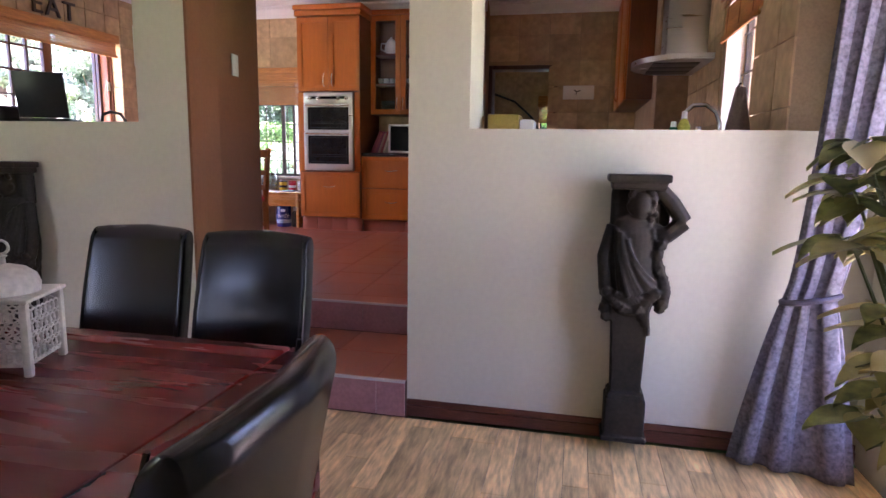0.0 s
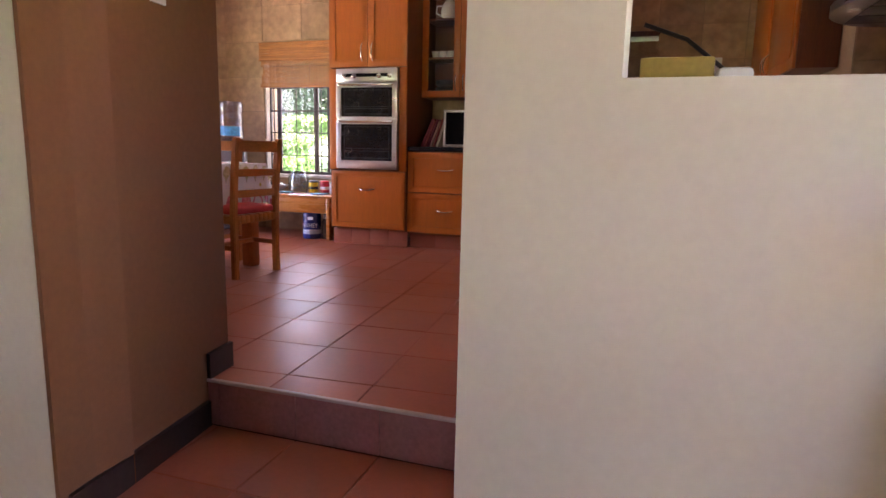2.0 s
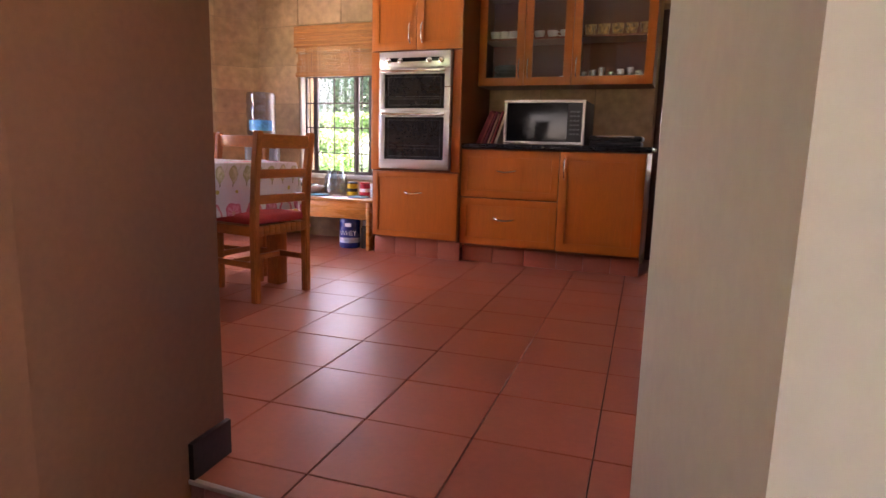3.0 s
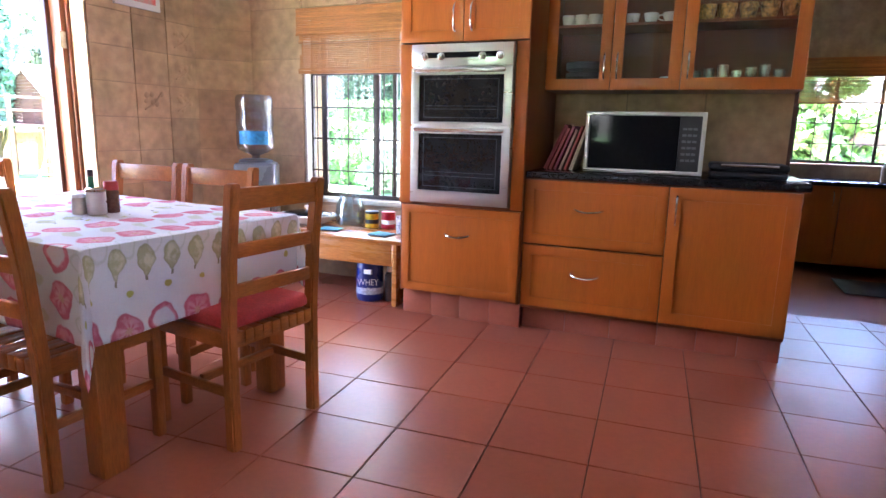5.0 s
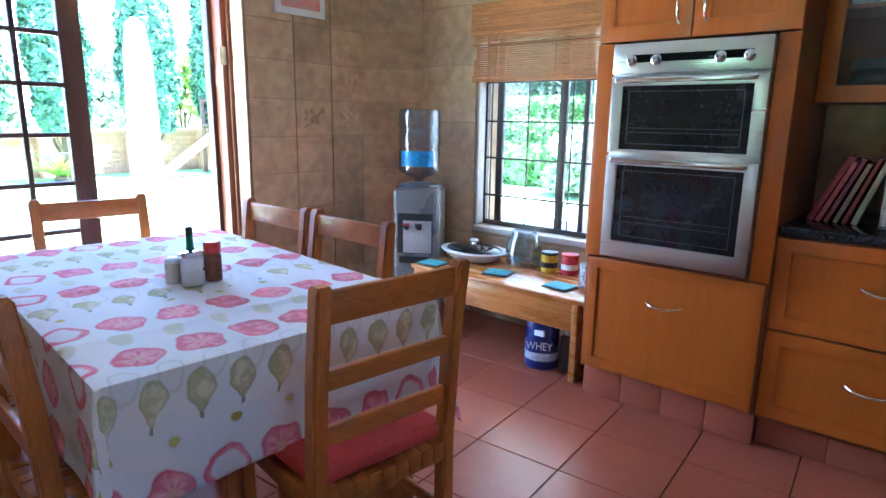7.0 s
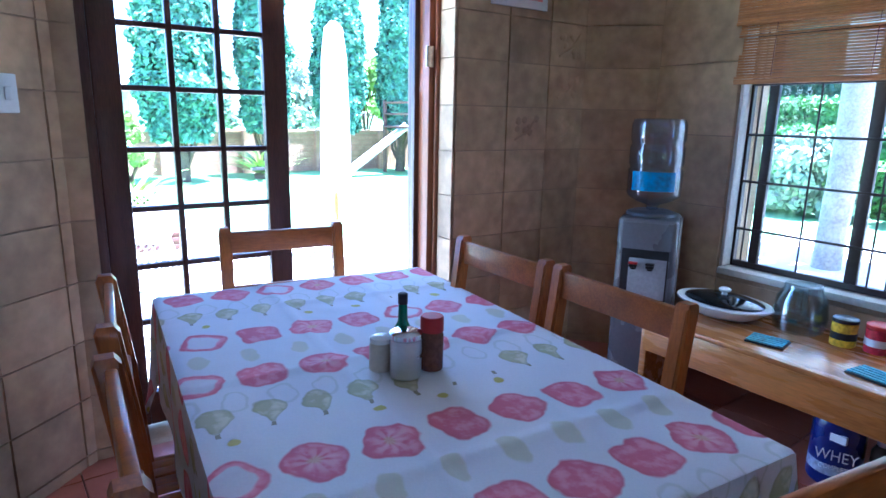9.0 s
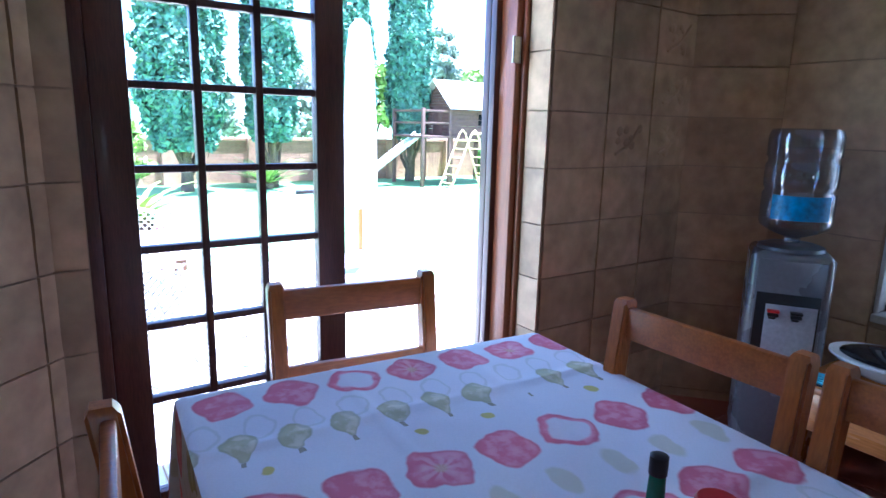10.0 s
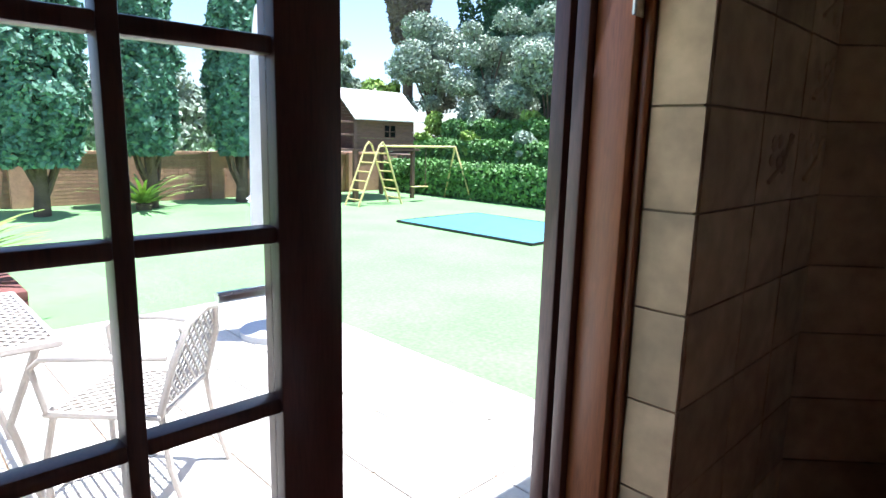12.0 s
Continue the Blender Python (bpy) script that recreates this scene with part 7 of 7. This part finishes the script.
def patio_chair(at, rz):
    c = thing("patio_chair", at, "cream cast metal patio chair with lattice back", "chair", "cast metal patio set", rz)
    bm = bmesh.new()
    lattice(bm, -0.22, 0.22, -0.22, 0.20, 0.42, 0.055, 0.006)
    part("seat", bm, M_CAST, c)
    part("seat_frame", tube([(-0.23, -0.23, 0.42), (0.23, -0.23, 0.42), (0.23, 0.21, 0.42), (-0.23, 0.21, 0.42), (-0.23, -0.23, 0.42)], 0.014, 6), M_CAST, c)
    bm = bmesh.new()
    lattice(bm, -0.19, 0.19, 0.0, 0.33, 0.0, 0.055, 0.006)
    bmesh.ops.rotate(bm, cent=(0, 0, 0), matrix=Matrix.Rotation(radians(78), 3, "X"), verts=bm.verts)
    bmesh.ops.translate(bm, vec=(0, 0.22, 0.45), verts=bm.verts)
    part("backrest", bm, M_CAST, c)
    part("back_frame", tube([(-0.22, 0.21, 0.42), (-0.21, 0.27, 0.64), (-0.14, 0.30, 0.77), (0, 0.31, 0.80), (0.14, 0.30, 0.77), (0.21, 0.27, 0.64), (0.22, 0.21, 0.42)], 0.015, 8), M_CAST, c)
    for sx in (-1, 1):
        part("leg", tube([(sx * 0.21, -0.21, 0.42), (sx * 0.23, -0.25, 0.2), (sx * 0.22, -0.24, 0.0)], 0.014, 8), M_CAST, c)
        part("leg", tube([(sx * 0.21, 0.21, 0.42), (sx * 0.22, 0.24, 0.2), (sx * 0.22, 0.30, 0.0)], 0.014, 8), M_CAST, c)
        part("armrest", tube([(sx * 0.22, 0.25, 0.66), (sx * 0.27, 0.0, 0.67), (sx * 0.27, -0.20, 0.66), (sx * 0.26, -0.25, 0.62), (sx * 0.24, -0.22, 0.44)], 0.013, 8), M_CAST, c)
    return c


c1 = patio_chair((-5.9, 7.0, PZ), -45)
copy_thing(c1, pose(-5.55, 6.15, PZ, 0, 0, -60))
copy_thing(c1, pose(-7.15, 6.45, PZ, 0, 0, 80))
pt = thing("patio_table", (-6.35, 6.28, PZ), "cream cast metal patio table with lattice top", "table", "cast metal patio set")
bm = bmesh.new()
lattice(bm, -0.45, 0.45, -0.45, 0.45, 0.70, 0.06, 0.007)
part("lattice_top", bm, M_CAST, pt)
part("rim", tube([(-0.46, -0.46, 0.70), (0.46, -0.46, 0.70), (0.46, 0.46, 0.70), (-0.46, 0.46, 0.70), (-0.46, -0.46, 0.70)], 0.018, 6), M_CAST, pt)
for sx in (-1, 1):
    for sy in (-1, 1):
        part("leg", tube([(sx * 0.40, sy * 0.40, 0.69), (sx * 0.30, sy * 0.30, 0.35), (sx * 0.38, sy * 0.38, 0.0)], 0.016, 8), M_CAST, pt)
tb = thing("garden_tub", (-4.60, 6.57, PZ), "turquoise rubber garden tub with dark inside", "tub")
part("bowl", lathe([(0.13, 0), (0.14, 0.01), (0.175, 0.13), (0.185, 0.135), (0.185, 0.15), (0.168, 0.15), (0.16, 0.13), (0.13, 0.03)], 30), mat("turquoise_rubber", (0.02, 0.22, 0.27), 0.5, vary=0.1), tb)
single("grey_pot", lathe([(0.10, 0), (0.11, 0.01), (0.14, 0.18), (0.14, 0.2), (0.125, 0.2), (0.115, 0.16)], 26), mat("dark_grey_pot", (0.12, 0.12, 0.13), 0.6, vary=0.15), "dark grey flower pot outside the door", "pot", (-4.50, 6.92, PZ))
# tree and shrubs outside the kitchen window
structure("path", box(-6.0, 2.6, 10.9, 15.6, G - 0.1, G + 0.03, 0.01), M_PAVE, "pale sunlit path outside the kitchen window", category="path")
gt = thing("garden_palm", (-4.6, 13.6, G), "slim grey palm trunk outside the kitchen window", "tree")
part("trunk", tube([(0, 0, 0), (0.05, 0, 1.6), (0.0, 0, 4.5)], 0.16, 12), mat("grey_palm_bark", (0.30, 0.27, 0.24), 0.85, vary=0.25, fine=30, bump=0.4), gt)
p, d = crown_points(3000, lambda k: 1.6 * np.sin(np.pi * (0.15 + 0.8 * k)), 61, 0.3)
p[:, 2] = 4.0 + 1.6 * p[:, 2]
leaves("crown", p, d, 0.16, M_HEDGE, gt, "green palm crown", 62)
for i, (x, y, r_, h, m_) in enumerate(((-7.0, 18.0, 1.3, 1.7, M_OLIVE), (-4.8, 18.3, 1.4, 1.9, M_YUCCA), (-2.6, 18.2, 1.3, 1.6, M_OLIVE), (-0.5, 18.4, 1.3, 2.0, M_YUCCA), (1.5, 18.4, 1.4, 2.0, M_OLIVE))):
    bush("garden_shrub", (x, y, G), r_, 0.8, h, 130 + i, m_, "leafy green shrub at the garden edge", 0.085, 7000, 0.0, False, "shrubs outside the window", "shrub")
bush("bed_shrub", (-11.9, 6.9, G), 0.48, 0.48, 1.75, 151, M_YUCCA, "loose yellow-green shrub behind the raised bed", 0.06, 1500, 0.05, True, "", "shrub")
bush("window_shrub", (1.3, 15.4, G), 1.4, 0.8, 2.6, 141, M_HEDGE, "leafy green shrub outside the scullery window", 0.085, 7000, 0.0, True, "shrubs outside the window", "shrub")

# ---- pieces of floors and walls ----
def block(name, w, h, t, r, material):
    """A thin bevelled slab lying in its own xz plane, face towards -y."""
    return mesh_of(name, box(-w / 2, w / 2, -t, 0, -h / 2, h / 2, r, 1), material)


rt = random.Random(21)
# kitchen floor tiles, laid a little askew to the walls
TP = 0.359
TROT = 3.6
FO = Vector((-1.247, 6.86))
ca, sa = math.cos(radians(TROT)), math.sin(radians(TROT))
tile_me = mesh_of("floor_tile", box(-TP / 2 + 0.002, TP / 2 - 0.002, -TP / 2 + 0.002, TP / 2 - 0.002, -0.010, 0.0, 0.002, 1), M_TERRA)


def clip(poly, keep, cut):
    """Cut a flat polygon by one side of a line; keep and cut give signed distance and crossing."""
    out = []
    for p, q in zip(poly, poly[1:] + poly[:1]):
        a_, b_ = keep(p), keep(q)
        if a_ >= 0:
            out.append(p)
        if a_ * b_ < 0:
            out.append(p + (q - p) * (a_ / (a_ - b_)))
    return out


rest = bmesh.new()
for iy in range(-8, 9):
    for ix in range(-9, 12):
        u, v = (ix + 0.5) * TP, (iy + 0.0) * TP
        c = FO + Vector((u * ca - v * sa, u * sa + v * ca))
        h_ = TP / 2
        quad = [c + Vector((p * h_ * ca - q * h_ * sa, p * h_ * sa + q * h_ * ca)) for p, q in ((-1, -1), (1, -1), (1, 1), (-1, 1))]
        if max(p.y for p in quad) < 4.82 or min(p.y for p in quad) > 9.1 or max(p.x for p in quad) < -3.8 or min(p.x for p in quad) > 2.18:
            continue
        whole = min(p.y for p in quad) > 4.797 and max(p.y for p in quad) < (NY - 0.02 if min(p.x for p in quad) < 0.25 else 9.14) and min(p.x for p in quad) > -3.81 and max(p.x for p in quad) < 2.18
        if whole:
            piece("floor_tile", tile_me, floor_kitchen, (c.x, c.y, K - 0.001 + rt.uniform(0, 0.0012)), TROT)
        else:
            m_ = 0.003
            quad = [c + (p - c) * (1 - m_ / h_) for p in quad]
            for keep in (lambda p: p.y - 4.799, lambda p: 9.145 - p.y, lambda p: p.x + 3.825, lambda p: 2.195 - p.x):
                quad = clip(quad, keep, None) if len(quad) > 2 else quad
            if len(quad) > 2:
                lo_ = [rest.verts.new((p.x, p.y, K - 0.011)) for p in quad]
                hi_ = [rest.verts.new((p.x, p.y, K - 0.0004)) for p in quad]
                rest.faces.new(hi_)
                for k in range(len(quad)):
                    rest.faces.new((lo_[k], lo_[(k + 1) % len(quad)], hi_[(k + 1) % len(quad)], hi_[k]))
rest_ob = part("cut_floor_tiles", rest, M_TERRA, floor_kitchen, "terracotta floor tiles cut along the walls", smooth=None)
tagged(rest_ob, kind="stuff")
# the two steps: risers, tread, pale nosing
M_RISER = mat("plum_tile", (0.40, 0.185, 0.19), 0.35, vary=0.12, rand=0.06)
M_NOSE = mat("pale_edge_strip", (0.55, 0.50, 0.50), 0.4, vary=0.08)
SX = 0.053
for x0 in (SX - 3 * 0.336, SX - 2 * 0.336, SX - 0.336, SX, SX + 0.336):
    x1 = x0 + 0.336
    a, b = max(x0, -0.70), min(x1, 0.535)
    if b - a < 0.03:
        continue
    piece("riser_tile", mesh_of("riser_tile", box(a + 0.002, b - 0.002, 4.788, 4.799, 0.187, K - 0.012, 0.001, 1), M_RISER), floor_kitchen, (0, 0, 0))
    piece("riser_tile", mesh_of("riser_tile", box(a + 0.002, b - 0.002, 4.056, 4.067, 0.004, 0.172, 0.001, 1), M_RISER), step_1, (0, 0, 0))
    for y0, y1 in ((4.070, 4.43), (4.434, 4.786)):
        piece("tread_tile", mesh_of("tread_tile", box(a + 0.002, b - 0.002, y0, y1, 0.174, 0.185, 0.002, 1), M_TERRA), step_1, (0, 0, 0))
part("nosing", box(-0.67, 0.50, 4.780, 4.798, K - 0.011, K + 0.0015, 0.003), M_NOSE, floor_kitchen, "pale edge strip")
part("nosing", box(-0.60, 0.535, 4.050, 4.069, 0.173, 0.1865, 0.003), M_NOSE, step_1, "pale edge strip")

# laminate planks
PW = 0.10
count = 0
rp2 = random.Random(5)
x = -0.6
while x < 2.5:
    y = -1.6 - rp2.uniform(0, 0.8)
    while y < 4.055:
        L = 0.85
        a, b = max(y, -1.6), min(y + L, 4.055)
        if b - a > 0.02:
            w = min(PW, 2.5 - x)
            piece("plank", mesh_of("plank", box(x + 0.0006, x + w - 0.0006, a + 0.0006, b - 0.0006, -0.011, 0.0, 0.0015, 1), M_OAK), floor_dining, (0, 0, 0))
        y += L
    x += PW
part("far_planks", box(-4.2, -0.601, -1.6, 4.055, -0.011, 0.0), M_OAK, floor_dining, "pale oak laminate planks", smooth=None)


# sandstone wall tiles
STONES = {}


def stone_wall(parent, a, b, z0, z1, w, h, skip=(), seed=0, first=0.0):
    """Tile the inner face of a wall from a to b (seen from the room, a on the left)."""
    r_ = random.Random(seed)
    a, b = Vector((*a, 0)), Vector((*b, 0))
    L = (b - a).length
    d = (b - a) / L
    ang = math.degrees(math.atan2(d.y, d.x))
    nz = math.ceil((z1 - z0) / h)
    for j in range(nz):
        za, zb = z0 + j * h, min(z0 + (j + 1) * h, z1)
        s = 0.0
        while s < L - 0.02:
            e = min(s + (first if first and s == 0 else w), L)
            if L - e < 0.05:
                e = L
            cs, cz = (s + e) / 2, (za + zb) / 2
            if not any(p[0] < cs < p[1] and p[2] < cz < p[3] for p in skip):
                key = (round(e - s, 3), round(zb - za, 3), h)
                if key not in STONES:
                    STONES[key] = [stone_mesh(e - s - 0.006, zb - za - 0.006, k) for k in range(3)]
                c = a + d * cs
                piece("wall_tile", STONES[key][r_.randrange(3)], parent, (c.x, c.y, cz), ang)
            s = e


def stone_mesh(w, h, seed):
    """A tumbled sandstone tile with an uneven face and worn edges, face towards -y."""
    bm = bmesh.new()
    n_ = 4
    t = 0.014
    grid = []
    for j in range(n_ + 1):
        row = []
        for i in range(n_ + 1):
            u, v = i / n_ - 0.5, j / n_ - 0.5
            edge = max(abs(u), abs(v)) > 0.49
            wob = noise.noise((u * 3 + seed * 7, v * 3, seed)) * 0.003
            row.append(bm.verts.new((u * w * (0.992 if edge else 1), -(t * 0.72 if edge else t) - wob, v * h)))
        grid.append(row)
    for j in range(n_):
        for i in range(n_):
            bm.faces.new((grid[j][i], grid[j][i + 1], grid[j + 1][i + 1], grid[j + 1][i]))
    rim = [grid[0][i] for i in range(n_ + 1)] + [grid[j][n_] for j in range(1, n_ + 1)] + [grid[n_][i] for i in range(n_ - 1, -1, -1)] + [grid[j][0] for j in range(n_ - 1, 0, -1)]
    back = [bm.verts.new((v.co.x, 0.0, v.co.z)) for v in rim]
    for i in range(len(rim)):
        j = (i + 1) % len(rim)
        bm.faces.new((rim[j], rim[i], back[i], back[j]))
    return mesh_of("wall_tile", bm, M_STONE, 50)


TW, TH, TZ0 = 0.284, 0.2235, K
ZS = 1.307 - 4 * TH - TH
stone_wall(wall_west, (WX, D1 + 0.005), (WX, 8.40), ZS, CEIL - 0.1, TW, TH, seed=1, first=0.325)
stone_wall(wall_west, (WX, 5.86), (WX, D0), ZS, CEIL - 0.1, TW, TH, seed=2)
stone_wall(wall_west, (WX, D0), (WX, D1), DTOP + 0.002, CEIL - 0.1, 0.27, TH, seed=3)
stone_wall(wall_southwest, SW_A, SW_B, ZS, CEIL - 0.1, TW, TH, seed=4)
stone_wall(wall_northwest, NW_A, NW_B, ZS, CEIL - 0.1, 0.42, TH, seed=5)
stone_wall(wall_north, (-3.53, NY), (OX0, NY), ZS, CEIL - 0.1, 0.47, 0.36, skip=((0.48, 9, WZ0 - 0.15, WZ1 + 0.12),), seed=6)
stone_wall(wall_north, (OX1, NY), (0.19, NY), 1.29, 1.74, 0.44, 0.45, seed=7)
stone_wall(wall_north, (0.19, NY + 0.22), (1.93, NY + 0.22), 1.2, CEIL - 0.1, 0.36, 0.30, skip=((0.0, 0.85, 0, 2.45),), seed=8)
stone_wall(wall_east, (2.2, 7.0), (2.2, 4.36), 1.2, CEIL - 0.1, 0.40, 0.30, skip=((1.24, 2.14, 1.2, 2.45),), seed=9)
stone_wall(wall_east, (1.93, 7.0), (2.2, 7.0), 1.2, CEIL - 0.1, 0.28, 0.30, seed=10)
# carved fruit motifs on a few tiles
for yy, zz, sd in ((8.27, 2.09, 1), (7.98, 1.645, 2), (8.27, 1.645, 3), (8.27, 1.87, 4)):
    bm = bmesh.new()
    rm_ = random.Random(sd)
    for q in range(9):
        ball(bm, (0.0, rm_.uniform(-0.07, 0.07), rm_.uniform(-0.055, 0.055)), rm_.uniform(0.014, 0.026), 1, (0.3, 1.0, 1.0))
    tube([(0.002, -0.08, -0.06), (0.004, 0.0, -0.02), (0.002, 0.07, 0.06)], 0.006, 6, bm)
    ob = part("tile_relief", bm, M_STONE, wall_west, "carved fruit relief on a tile")
    ob.location = (WX + 0.015, yy, zz)
# the door's stone reveals
stone_wall(wall_west, (FX1 + 0.022, D1), (WX + 0.012, D1), ZS, DTOP, 0.4, TH, seed=11)

# patio paving slabs
pv = mesh_of("paving_slab", box(-0.196, 0.196, -0.196, 0.196, -0.012, 0.0, 0.004, 1), M_PAVE)
far = bmesh.new()
for i in range(11):
    for j in range(15):
        x, y = WX - WT - 0.2 - i * 0.4, 3.2 + j * 0.4
        if 5.2 < y < 10.0:
            piece("paving_slab", pv, patio, (x, y, PZ + rt.uniform(-0.001, 0.001)))
        else:
            rbox(far, x - 0.196, x + 0.196, y - 0.196, y + 0.196, PZ - 0.012, PZ)
tagged(part("far_paving", far, M_PAVE, patio, "pale paving slabs", smooth=None), kind="stuff")

# bricks of the garden wall
bk = mesh_of("brick", box(0, 0.02, -0.11, 0.11, -0.034, 0.034, 0.004, 1), M_BRICK)
fb = bmesh.new()
for j in range(14):
    for i in range(60):
        y = 5.6 + i * 0.232 + (0.116 if j % 2 else 0)
        z = G + 0.045 + j * 0.08
        if 8.6 < y < 16.0 and j % 2 == 0 and 4 <= j <= 12:
            piece("brick", bk, gw, (-19.18, y, z))
        else:
            rbox(fb, -19.18, -19.16, y - 0.11, y + 0.11, z - 0.034, z + 0.034)
tagged(part("brickwork", fb, M_BRICK, gw, "salmon bricks", smooth=None), kind="stuff")
fb = bmesh.new()
for i in range(150):
    rbox(fb, -19.45, -19.12, 2.0 + i * 0.112, 2.106 + i * 0.112, 1.142, 1.215)
tagged(part("coping", fb, M_BRICK, gw, "brick on edge coping", smooth=None), kind="stuff")
